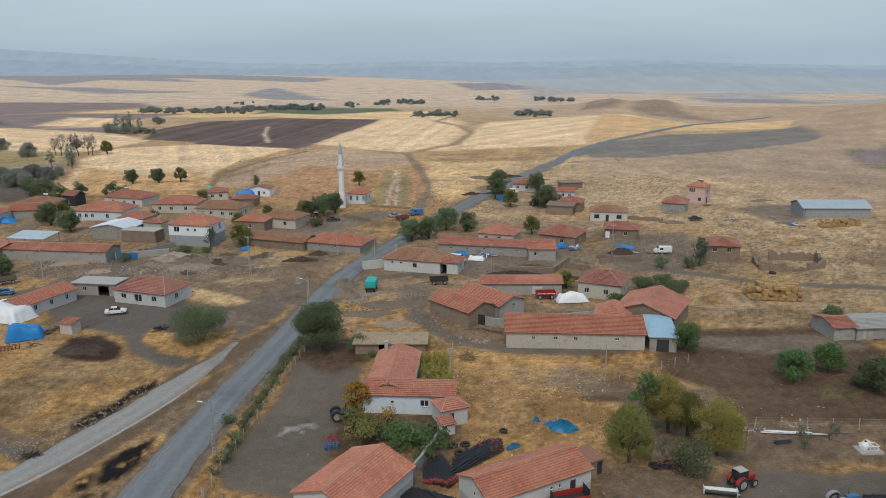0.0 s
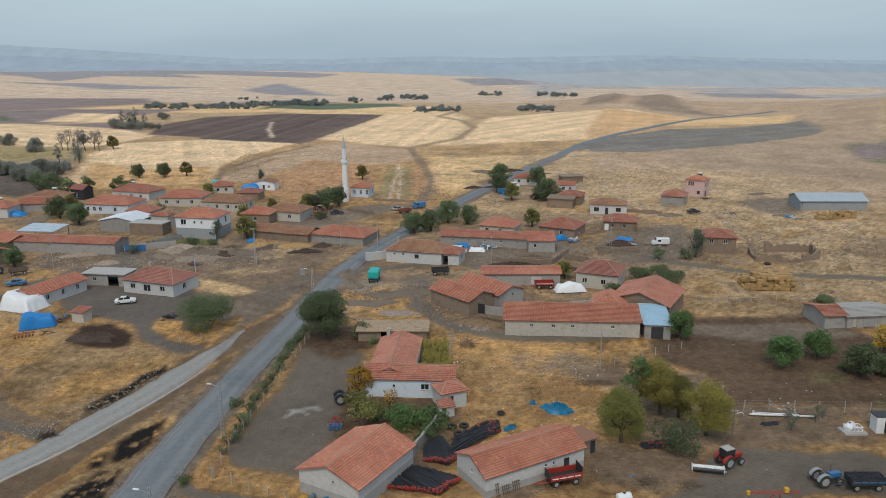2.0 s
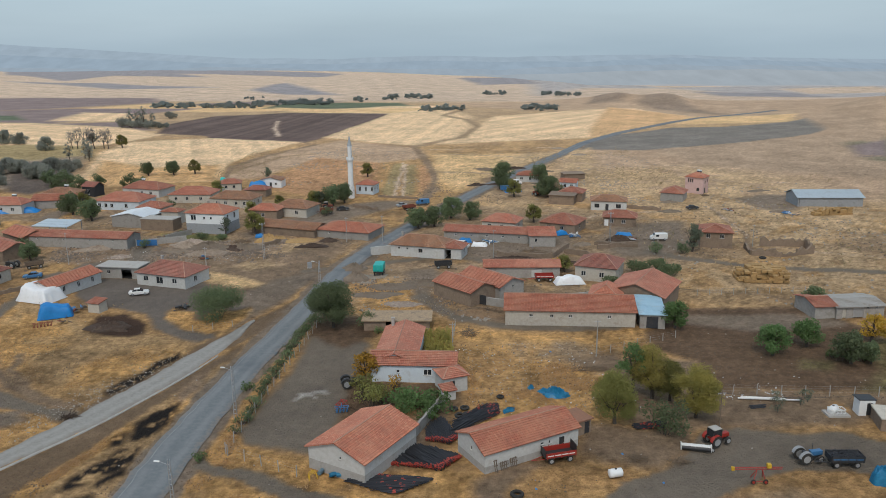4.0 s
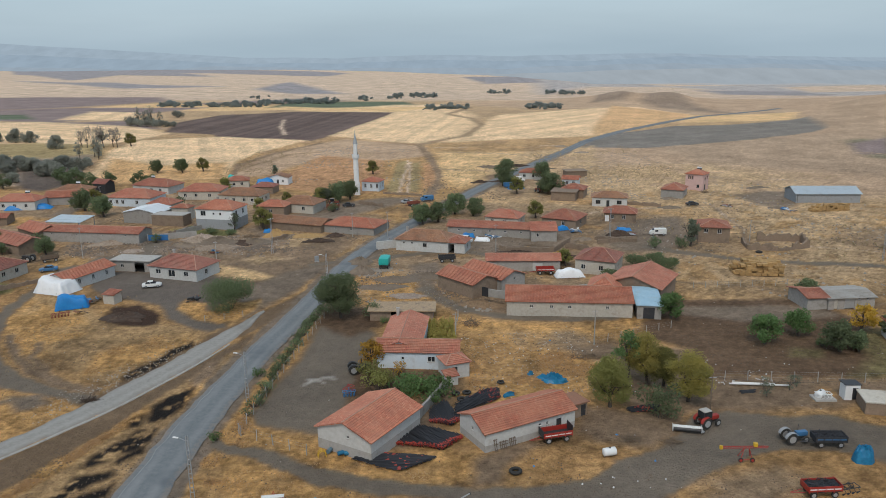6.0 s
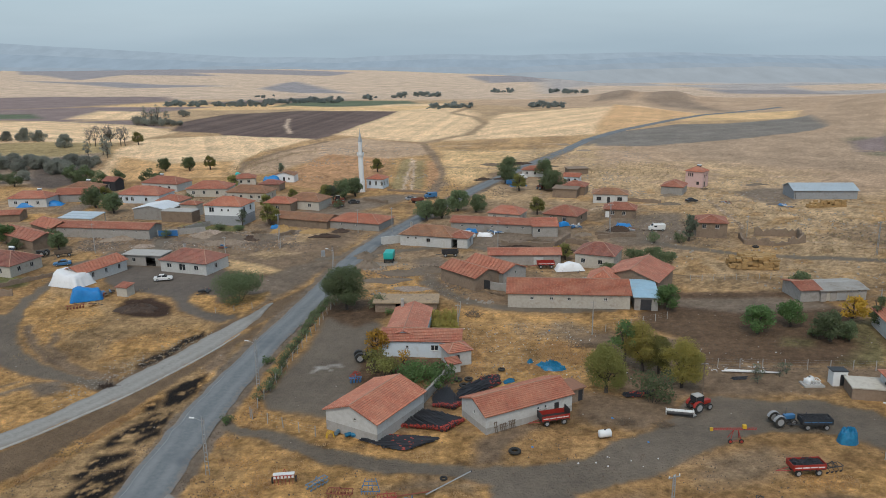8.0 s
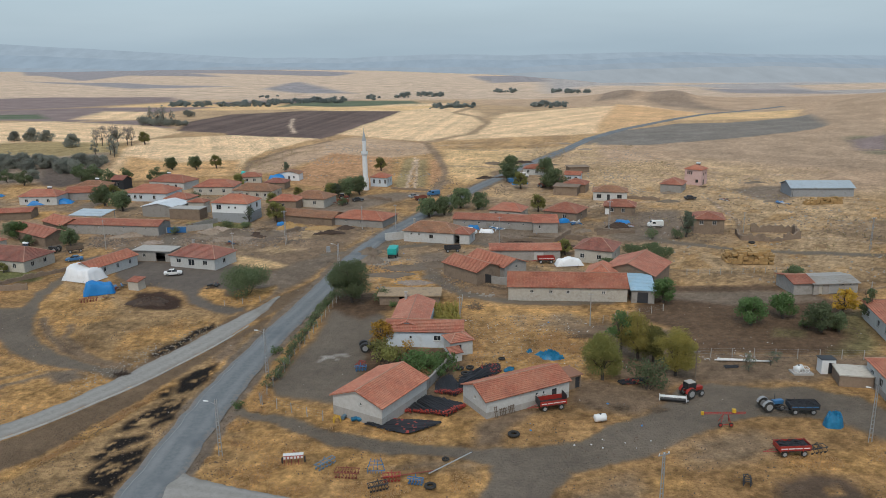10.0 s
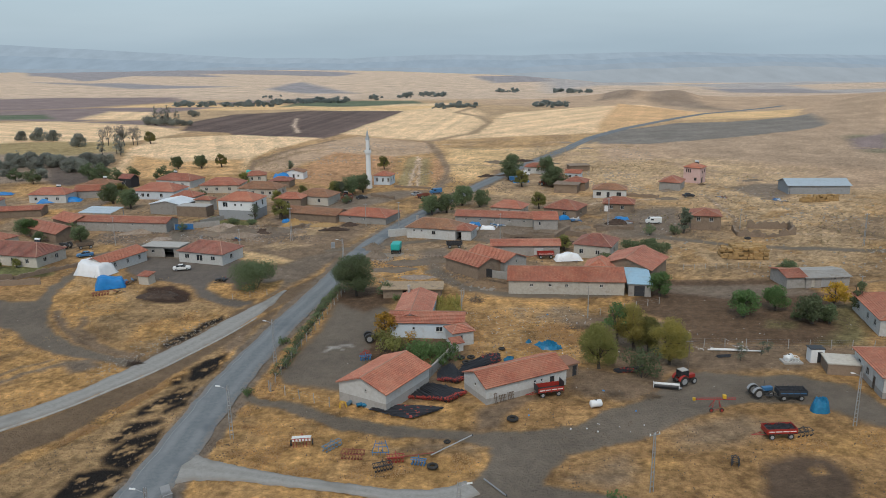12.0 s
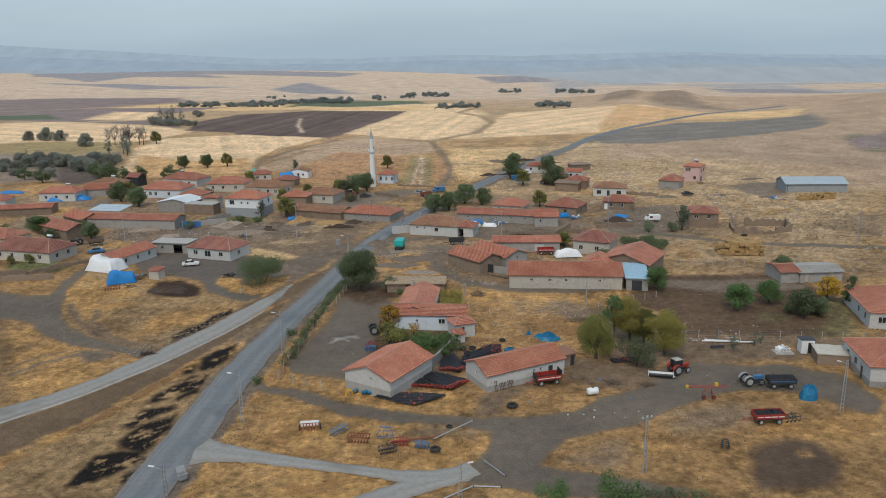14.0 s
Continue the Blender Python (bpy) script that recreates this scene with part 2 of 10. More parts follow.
def relief(x, y):
    """Height of the land: level in the village, rolling further off."""
    z = np.zeros_like(np.asarray(x, float))
    for hx, hy, rx, ry, h, a in HILLS:
        dx, dy = x - hx, y - hy
        u, v = dx * math.cos(a) + dy * math.sin(a), -dx * math.sin(a) + dy * math.cos(a)
        z = z + h * np.exp(-((u / rx) ** 2 + (v / ry) ** 2))
    far = np.clip((y - 420) / 900, 0, 1)
    z = z + far * 7 * (fbm(x, y, 420, 3) - 0.5)
    # the plain drops by bearing to fit the camera's view, sooner right than left
    brink = np.interp(np.asarray(x, float) / np.maximum(y, 1.0), [-0.6, -0.25, -0.05, 0.1, 0.22, 0.6], [3000, 2500, 2050, 1600, 1200, 1050])
    z = z - 75 * np.clip((y - brink) / 500, 0, 1)
    near = (fbm(x, y, 14, 5) - 0.5) * 0.35 + (fbm(x, y, 2.6, 8, 3) - 0.5) * 0.16
    return z + near - 0.10


CLASSES = {  # base colour of the land, cover of straw, furrows
    # open-field colours have haze mixed in: lightened, the far classes also greyed or blued
    "base": ((0.385, 0.243, 0.114), 0.55, 0),
    "pale": ((0.43, 0.345, 0.275), 0.8, 0.15), "pale2": ((0.45, 0.36, 0.285), 0.8, 0.3),
    "straw": ((0.538, 0.384, 0.215), 0.85, 0.15), "gold": ((0.590, 0.440, 0.285), 0.85, 0.35), "goldd": ((0.486, 0.311, 0.158), 0.9, 0.3),
    "orange": ((0.505, 0.335, 0.190), 0.85, 0.2), "orange2": ((0.407, 0.243, 0.136), 0.6, 0.3),
    "brown": ((0.480, 0.352, 0.245), 0.25, 0.08), "brown2": ((0.420, 0.318, 0.228), 0.2, 0.08),
    "olive": ((0.299, 0.238, 0.128), 0.5, 0.4), "crop": ((0.162, 0.162, 0.072), 0.4, 0.3),
    "green": ((0.13, 0.165, 0.11), 0.1, 0.3), "greyfield": ((0.222, 0.208, 0.188), 0.05, 0.2), "greygreen": ((0.216, 0.198, 0.138), 0.3, 0.2),
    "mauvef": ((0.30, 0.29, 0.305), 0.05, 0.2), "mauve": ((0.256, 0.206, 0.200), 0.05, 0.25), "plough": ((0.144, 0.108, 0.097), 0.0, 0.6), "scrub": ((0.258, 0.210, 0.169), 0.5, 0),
    "earth": ((0.275, 0.203, 0.140), 0.22, 0), "earthl": ((0.325, 0.238, 0.155), 0.35, 0), "earthd": ((0.189, 0.146, 0.107), 0.2, 0), "brownearth": ((0.240, 0.170, 0.110), -0.1, 0),
    "garden": ((0.165, 0.112, 0.073), 0.2, 0.2), "dung": ((0.075, 0.047, 0.034), 0.0, 0), "mud": ((0.180, 0.128, 0.090), 0.0, 0),
    "dryg": ((0.475, 0.288, 0.120), 0.70, 0), "drygb": ((0.385, 0.236, 0.108), 0.50, 0),
    "drygp": ((0.450, 0.330, 0.205), 0.58, 0), "brownp": ((0.450, 0.335, 0.238), 0.25, 0), "farhaze": ((0.36, 0.345, 0.345), 0.4, 0.1), "lane": ((0.235, 0.196, 0.156), -0.5, 0), "chalk": ((0.620, 0.590, 0.540), -0.3, 0), "weedy": ((0.16, 0.17, 0.075), 0.5, 0),
    "tan": ((0.395, 0.268, 0.142), 0.45, 0), "greyearth": ((0.270, 0.220, 0.172), 0.12, 0), "yardgrey": ((0.200, 0.170, 0.146), -0.3, 0),
    "rubbly": ((0.30, 0.222, 0.155), 0.3, 0), "grassgreen": ((0.20, 0.175, 0.09), 0.45, 0),
    "scrubdark": ((0.15, 0.125, 0.11), 0.1, 0),
    # mounds: brown soil, darkened in colour for their shaded slopes
    "mound": ((0.285, 0.225, 0.175), 0.2, 0),
    "burnt": ((0.022, 0.018, 0.016), 0.0, 0),
}
PATCHES = []


def land(kind, soft, ring):
    PATCHES.append((kind, soft, ring, 0.0))


def track(kind, width, soft, line):
    PATCHES.append((kind, soft, line, width))


land("pale", 25, [(-9079, 13145), (1235, 2115), (476, 668), (138, 794), (-161, 855), (-705, 978)])
land("pale2", 20, [(-1028, 1617), (-758, 1825), (-329, 2156), (285, 1685), (382, 1065), (168, 977), (-193, 955), (-692, 1074)])
# far land on the right: blue haze put into the ground colour
land("farhaze", 20, [(144, 916), (234, 1085), (346, 1079), (393, 901), (487, 735), (688, 802), (3349, 4086), (925, 5572), (193, 1378)])
land("pale", 12, [(304, 1327), (524, 1335), (529, 1126), (351, 1097)])
land("mauvef", 10, [(350, 975), (445, 911), (447, 809), (345, 865)])
land("pale", 10, [(483, 1026), (623, 1044), (584, 891), (452, 882)])
land("mauvef", 12, [(-1555, 2993), (-1509, 3553), (-719, 2687), (-181, 1909), (-208, 1670), (-765, 2243), (-733, 1643), (-1154, 2240)])
land("mauvef", 15, [(-1098, 2115), (-1384, 3146), (-842, 2473), (-462, 1759), (-842, 2032)])
land("mauvef", 12, [(-865, 1668), (-570, 1438), (-308, 1190), (-464, 1207)])
land("mauve", 10, [(-601, 973), (-493, 1004), (-325, 968), (-286, 868), (-366, 770), (-464, 739)])
land("mauvef", 10, [(-240, 1114), (-217, 1278), (-94, 963), (-172, 1001)])
land("mauvef", 10, [(81, 1561), (218, 1562), (191, 1226), (96, 1177)])
land("brown", 10, [(30, 803), (203, 816), (244, 746), (51, 744)])
land("straw", 6, [(-340, 764), (-280, 846), (-222, 794), (-147, 776), (-81, 712), (-199, 710)])
land("mauve", 6, [(-464, 739), (-338, 772), (-212, 758), (-247, 693), (-288, 606), (-408, 646)])
land("green", 5, [(-436, 693), (-356, 689), (-322, 640), (-405, 639)])
land("gold", 5, [(-298, 630), (-311, 720), (-261, 703), (-235, 618)])
land("mauve", 5, [(-288, 606), (-233, 612), (-184, 540), (-246, 560)])
land("green", 5, [(-152, 744), (-140, 829), (-18, 807), (-1, 748), (-84, 736)])
land("mauve", 5, [(-243, 827), (-140, 892), (-75, 832), (-128, 807), (-222, 794)])
land("gold", 6, [(-110, 690), (-29, 764), (29, 758), (41, 601), (14, 601), (-27, 645)])
land("straw", 4, [(-143, 758), (-83, 728), (28, 733), (-26, 671), (-110, 690)])
land("gold", 3, [(-387, 595), (-306, 615), (-213, 563), (-170, 509), (-178, 474), (-190, 447), (-231, 453), (-299, 448)])
land("olive", 4, [(-299, 448), (-234, 460), (-188, 446), (-168, 383), (-248, 364)])
land("plough", 2, [(-177, 518), (-191, 593), (-176, 658), (-110, 690), (-26, 664), (-60, 476), (-67, 450), (-127, 469), (-139, 496)])
land("gold", 2, [(-60, 480), (-25, 664), (19, 641), (39, 601), (41, 544), (26, 469), (-0, 430), (-25, 443), (-48, 470)])
land("brownp", 12, [(50, 736), (144, 833), (252, 882), (315, 784), (427, 772), (776, 911), (360, 398), (266, 477), (290, 577), (197, 597), (119, 680)])
land("gold", 3, [(40, 535), (62, 626), (152, 687), (195, 692), (210, 594), (176, 542), (105, 459), (53, 447), (10, 432)])
land("orange", 3, [(114, 504), (179, 712), (214, 605), (208, 572), (145, 503), (105, 459)])
land("straw", 4, [(210, 594), (300, 598), (266, 544), (183, 536)])
land("brown", 8, [(70, 382), (96, 416), (179, 427), (279, 503), (560, 645), (210, 213), (116, 262), (76, 276), (58, 323)])
land("brown2", 8, [(123, 406), (258, 462), (271, 428), (302, 408), (199, 289), (130, 333)])
land("greyfield", 1.5, [(84.7, 400.2), (102.8, 448.6), (122, 469.9), (172.3, 513.1), (209, 515.1), (265.3, 542), (292.1, 562.5), (275.2, 498.3), (242.8, 460.3), (177, 420.8), (119.9, 395)])
land("greygreen", 4, [(239, 418), (356, 489), (243, 319), (214, 348)])
land("gold", 2, [(-141, 303), (-175, 416), (-176, 467), (-129, 483), (-70, 454), (-87, 404), (-92, 362), (-85, 313), (-107, 311)])
land("goldd", 3, [(-136, 298), (-160, 382), (-126, 355), (-96, 362), (-85, 313), (-112, 311)])
land("scrub", 4, [(-275, 409), (-197, 386), (-177, 401), (-143, 308), (-164, 301), (-202, 288)])
land("brown", 3, [(-83, 318), (-83, 383), (-59, 439), (-47, 460), (-24, 437), (-0, 419), (3, 376), (-21, 361), (-51, 374), (-70, 317)])
land("orange2", 2, [(-61, 323), (-52, 384), (-19, 359), (-19, 276), (-29, 264), (-57, 287)])
land("straw", 5, [(9, 390), (70, 382), (33, 308), (14, 282), (7, 311)])
# mounds (slope shading put into their tone), the hill flank and the strips by the mosque
land("mound", 6, [(165.5, 761.2), (200.6, 853.6), (235.4, 916.9), (225.6, 802.9), (196.4, 735.4)])
land("mound", 6, [(209.5, 732), (245.2, 818.3), (262, 802.9), (247.9, 674.3), (254.3, 599.2), (229.9, 636.2), (212.2, 675.5)])
land("brown2", 6, [(289.7, 557.7), (340.9, 623.9), (406.9, 665.2), (262.3, 413.4), (249.4, 431.3), (265.3, 483.4)])
land("mauve", 3, [(234.4, 402.9), (270.6, 427.9), (231.2, 359.1), (215.5, 361.3)])
land("olive", 0.8, [(-15.2, 276.4), (-12, 355.9), (-7.5, 359.6), (-10.1, 271.8)])
land("olive", 0.8, [(-5.4, 274), (-4.6, 350.8), (-1.2, 354.5), (-1.5, 273.6)])
land("orange2", 1.0, [(0.3, 278.9), (0.5, 350.1), (6.1, 349.4), (4.5, 284.1)])
track("pale", 1.4, 0.5, [(-9.5, 269.1), (-7, 359.6)])
track("pale", 1.4, 0.5, [(-6, 271.4), (-5.8, 355.1)])
land("scrubdark", 3, [(-162.4, 291.8), (-197.5, 368.8), (-190.8, 383.4), (-173.9, 378.9), (-144, 300), (-149.9, 286.3)])
land("drygp", 3, [(49, 385), (94, 410), (76, 276), (50, 262), (37, 263), (18, 276)])
land("earth", 1.5, [(25, 309), (40, 321), (60, 305), (55, 278), (29, 269)])
track("pale", 1.2, 0.6, [(57, 305), (91, 319), (120, 298), (150, 287)])
track("brown2", 2.0, 0.8, [(84, 361), (129, 373), (193, 382), (231, 359)])
track("pale", 1.0, 0.6, [(90, 338), (118, 339), (139, 322)])
track("brown2", 1.8, 0.8, [(18, 389), (45, 378), (67, 363)])
track("brown2", 1.8, 0.8, [(8, 329), (29, 323), (43, 334)])
track("pale", 1.2, 0.6, [(6, 409), (42, 412), (75, 413)])
track("earth", 3.6, 0.7, [(1, 254), (7, 311), (3, 372), (-2, 425)])
track("earth", 3.4, 0.7, [(-80, 301), (-87, 351), (-79, 395), (-59, 439)])
track("earthl", 3, 1, [(-83, 340), (-71, 386), (-54, 399)])
track("earthl", 6, 2, [(-2, 425), (25, 466), (41, 540), (37, 596), (22, 641), (43, 713)])
track("pale", 3, 1.5, [(-90, 488), (-103, 543), (-111, 604)])
# open ground between the houses
land("earthl", 3, [(-127.6, 189.3), (-102.4, 177.5), (-88.1, 189.8), (-54.3, 174), (-29.8, 155.2), (-21.1, 184.7), (-9.2, 219.7), (-27.2, 252.5), (-79.5, 276.3), (-119.7, 280.4), (-166, 260)])
land("earthl", 3, [(-21.3, 131.5), (-19.9, 171.5), (-8.7, 202.4), (6.7, 255), (57.9, 244.2), (79.5, 226.2), (88.9, 194.3), (83.8, 176.6), (63.3, 171.6), (47, 133.6), (15.9, 127.3), (3.9, 138.5), (-9, 134.9)])
land("drygp", 14, [(47.8, 245.2), (114.3, 256.4), (169, 250.8), (108.7, 145.8), (82.9, 142.6), (52, 144.7), (62, 175), (84.1, 173.3), (88.4, 202.5), (84.8, 230.8)])
land("drygp", 14, [(15.5, 260.2), (62.3, 332.4), (130.2, 333.6), (158, 294.4), (123.4, 237.8), (72.7, 237.2), (50.8, 250.7), (27.3, 247.2)])
land("earthl", 2, [(24.6, 265.6), (40.6, 308), (63.3, 322.8), (59.4, 262.1), (40.4, 251.7)])
land("greyearth", 2, [(112.2, 256.7), (126.7, 265.5), (136.6, 260.5), (127.3, 237.5), (119.2, 232.8), (113.7, 238.8)])
land("greyearth", 2, [(60.2, 218.2), (81.8, 221.1), (74.3, 191.7), (64.1, 179.5), (51.5, 180.5), (49.4, 193.7)])
land("greyearth", 2, [(16.4, 208.6), (43.1, 206.3), (41.4, 186.9), (28.6, 177.5), (9.8, 182.3)])
land("earthl", 2, [(119, 199.9), (143.5, 206.3), (124.6, 173.5), (119.1, 177.3), (110.2, 188.7)])
# grass and waste ground by the village crossing
land("greyearth", 2, [(-47.9, 205.6), (-14.1, 243.3), (-1.9, 258.3), (8.5, 283.7), (7.6, 292.6), (1.4, 262.9), (-15, 262.1), (-27.6, 256), (-41.6, 235.3), (-53.3, 214.5)])
land("earth", 2, [(-52.7, 173.9), (-43.6, 183), (-29.5, 200.1), (-20.3, 216.1), (-14.9, 220.2), (-21.8, 191.9), (-26.5, 175.1), (-29.8, 155.2), (-35.6, 141), (-44.8, 146.2)])
land("straw", 1.2, [(-54.3, 174), (-45.8, 170.4), (-32.8, 160.8), (-34.6, 158.2), (-43.7, 160.4), (-50.6, 164.8)])
land("drygp", 1.5, [(-46.4, 197.6), (-37.1, 204.7), (-30.2, 206.6), (-27.7, 200), (-35.2, 191.5), (-45, 190.1)])
land("drygp", 1.5, [(-54.3, 190.8), (-44.3, 186.5), (-35.7, 179.1), (-42, 174.4), (-53, 181.7)])
land("dryg", 1.5, [(-135, 262.9), (-121.9, 274.1), (-108.1, 254.5), (-115.8, 242), (-124.7, 253.8)])
land("dryg", 1.5, [(-140.7, 241.2), (-122.6, 234.5), (-125.9, 220.7), (-138.6, 231.1)])
land("rubbly", 1.5, [(-100.4, 199.6), (-93.3, 203.7), (-79.9, 200.3), (-76.7, 185.5), (-85, 181.4), (-95.2, 186.9)])
land("rubbly", 1.5, [(-74.5, 199.8), (-66, 207.1), (-50.7, 201.8), (-40.5, 193.4), (-45.9, 178.5), (-55.6, 179.2), (-69.4, 188.4)])
land("rubbly", 1.5, [(-49.5, 214.2), (-42.1, 213.6), (-37.9, 193.2), (-45, 190.1)])
land("lane", 0.8, [(-80.8, 200.3), (-74.5, 199.8), (-70, 185), (-63.5, 167.5), (-70.9, 168)])
land("greyearth", 1.2, [(-124.9, 239.8), (-124.3, 250.4), (-123.8, 270.4), (-117.4, 261.2), (-117.9, 242.2), (-118.7, 232.2)])
land("lane", 1, [(-112.2, 188.2), (-115, 207.1), (-112.3, 210.9), (-106.1, 194.8), (-103.9, 180.9)])
land("weedy", 1, [(-77.8, 216.6), (-56.4, 212.2), (-56.6, 204.7), (-73.9, 209.4)])
land("weedy", 1, [(-112.1, 160.8), (-105.1, 161.4), (-96.3, 159.7), (-93.3, 151.8), (-108.5, 154.3)])
# between the road and the long barn
land("dryg", 2, [(-18.4, 154.4), (-16.4, 165.3), (-4.4, 161.6), (2.8, 153), (2.7, 143.1), (-9.2, 139.3), (-14.4, 139.7)])
land("rubbly", 1.5, [(-19.4, 165.5), (-17.2, 176.4), (-12.2, 171), (-13.1, 160.5)])
land("greyearth", 1.5, [(-3.8, 170.4), (4.7, 174.7), (4.4, 161), (-1.4, 161.4)])
land("greyearth", 1, [(-1.4, 159.7), (2.2, 157.3), (2.7, 147.9), (-1.4, 150.7)])
track("lane", 3, 0.5, [(-27.7, 172.1), (-18.8, 176.5), (-4.7, 180.7), (5, 184.1), (20.7, 178.1)])
track("lane", 3.4, 0.5, [(0, 150.6), (4, 142.1), (8.9, 134.7), (16.2, 131.3), (28.4, 128.9), (41.1, 130.2), (47.5, 130.6)])
land("rubbly", 1, [(9.3, 142.7), (17.4, 143.1), (16.5, 134.2), (11.4, 133.7)])
track("lane", 3.2, 0.5, [(60.4, 184), (68.4, 177.8), (79.9, 170.4), (95, 166.2), (117.7, 161.5)])
track("earth", 1.6, 0.5, [(97.9, 240.3), (94.8, 215.2), (93.5, 202), (86.7, 179.8)])
track("pale", 0.9, 0.4, [(97.9, 240.3), (95.1, 217), (93.6, 201.2)])
track("earthl", 1.5, 0.5, [(49.8, 245), (76, 234.8), (97.9, 240.3), (113.7, 238.8)])
track("pale", 0.9, 0.4, [(44.3, 224.4), (66.2, 235.7), (86.4, 235.9)])
track("pale", 0.8, 0.4, [(92.4, 190.2), (105.3, 181.8), (124.6, 173.5)])
track("earthl", 1.2, 0.5, [(49.9, 155), (73, 148.2), (90.1, 133), (103.4, 136.6)])
# the dry meadow before the cottage and the ploughed garden
land("dryg", 1.5, [(-9.1, 137.1), (9.9, 129.6), (27.8, 125.4), (40.3, 122), (38.2, 113.2), (30.7, 90.7), (18.2, 91.3), (8.6, 91.7), (6.3, 105.5), (8.2, 122)])
land("dryg", 1, [(35.2, 126.1), (40.8, 129), (47.7, 131.4), (47, 129), (40.8, 123.8), (34.6, 117.6)])
land("earthl", 1.5, [(15.3, 121.6), (27.4, 122.7), (32.2, 117), (26.7, 112.2), (16.9, 114.4)])
land("earth", 1.2, [(24.8, 114), (34.5, 116.9), (34.8, 108.5), (29.1, 107.3)])
land("drygb", 1.5, [(8.1, 120.2), (14.9, 117.3), (20.1, 104.7), (13.5, 102.2), (8.4, 105.4)])
land("garden", 0.8, [(50.1, 140.1), (78.7, 139.1), (80.6, 134.5), (86, 125), (83.6, 115.8), (75.2, 101.8), (71.5, 98.5), (45.6, 101), (47.1, 112.7), (41.7, 118.2), (42.5, 125.7)])
land("greyearth", 1, [(52.6, 135.4), (80.6, 134.5), (82.8, 128.4), (74.5, 126.5), (63.1, 125.6), (51.2, 130.4)])
land("grassgreen", 1.5, [(78.9, 117.9), (86.4, 121.1), (80.1, 103), (76.5, 98.3), (68.5, 98.7), (76.5, 106.2)])
land("grassgreen", 1, [(64.7, 111.7), (69.9, 110.8), (68.3, 107.3), (63.1, 107.9)])
land("earth", 1.2, [(32.6, 113.5), (47.1, 112.7), (45.6, 101), (64.5, 98.9), (80.8, 97.2), (77.8, 92.1), (64.8, 89), (40.5, 87.8), (33.6, 86.9), (29.8, 90.7)])
land("drygb", 1, [(61.3, 96.3), (66.7, 97.1), (64, 91.5), (59, 91.2)])
land("earth", 1.5, [(2, 102.8), (6.1, 101.1), (2.7, 89.6), (-4.4, 75), (-10.4, 75.3), (-3, 87.5)])
# the walled yard
land("lane", 0.8, [(-20.9, 127.5), (-15.1, 131.1), (-9.6, 123), (-11.2, 103.5), (-11.9, 92.8), (-14.7, 83.6), (-25.1, 87.7), (-26.1, 90.5), (-24.5, 98), (-22.7, 107), (-21.3, 116.6)])
land("garden", 1, [(-22.4, 140.2), (-9.1, 137.1), (-8.6, 126.8), (-14.2, 121.5), (-20.9, 127.5)])
land("garden", 1, [(-11.9, 106.5), (6.3, 105.5), (1.8, 94.6), (-3.2, 97.5), (-11.9, 92.8)])
# verge between road and fence
land("dryg", 0.5, [(-22.1, 137.9), (-20.8, 134.8), (-21.9, 125.6), (-23.2, 110.1), (-25.2, 99.1), (-26.4, 91.5), (-24.7, 87.2), (-15.5, 81.9), (-14.3, 79.4), (-14.7, 75.5), (-20.4, 78.9), (-27.1, 81.6), (-29.9, 84.3), (-30.2, 88.4), (-28.6, 93.6), (-28.7, 101.5), (-26.8, 111.9), (-24.9, 125.8)])
land("earth", 0.6, [(-25.2, 124), (-22.4, 140.2), (-18.8, 158.7), (-17.2, 157), (-20.6, 135.7), (-23.2, 122)])
# farm lanes and the wide gravel yard
land("dryg", 1, [(-14.7, 75.1), (-11.6, 79.3), (2.5, 78.6), (5.8, 75.5), (6.4, 71.8), (2.3, 70.2), (-6, 71.1)])
land("earth", 1, [(6.2, 75.5), (11.4, 80.3), (16.7, 80), (10.8, 74.4), (8.8, 69.9), (5.5, 69.5)])
land("drygb", 1, [(9.7, 70.8), (12.9, 78.2), (19.9, 77.9), (25.5, 79.6), (27.4, 76.5), (23.1, 72), (17.6, 69), (10.3, 69.3)])
land("earth", 1.2, [(22.1, 91.1), (31.1, 88.2), (37.7, 87.9), (36.9, 82.3), (30.3, 77.4), (23.7, 79.7), (20.6, 82)])
land("lane", 0.35, [(-30.8, 82.2), (-30.6, 85.2), (-27.1, 81.6), (-20.4, 78.9), (-14.7, 75.1), (-7.7, 72.2), (-1, 70.2), (6.3, 69.2), (14.4, 69), (19.5, 70.3), (24.5, 74.7), (31.1, 77.3), (35.3, 81.3), (39.2, 86.7), (45.3, 88), (52, 85.8), (58.8, 86.4), (61.4, 84), (65, 82), (66.3, 77.7), (66.3, 71.9), (63.3, 66.7), (60.8, 67.7), (58.6, 71.3), (57.1, 75), (52.3, 76), (47.4, 76.6), (42.4, 74.9), (35, 70), (28.2, 65.9), (22.2, 63.9), (18, 62.2), (15.3, 59.1), (13.2, 55), (19.2, 53.1), (24.4, 51.3), (31.2, 49.1), (24, 47.5), (14.9, 47.8), (5.9, 51), (0.4, 51.9), (2.6, 55), (5.6, 58), (7.2, 61.9), (7, 65), (4.5, 66.7), (-5.8, 68.3), (-14.2, 70.9), (-17.8, 73.6), (-23.6, 77.4), (-28.4, 79.6)])
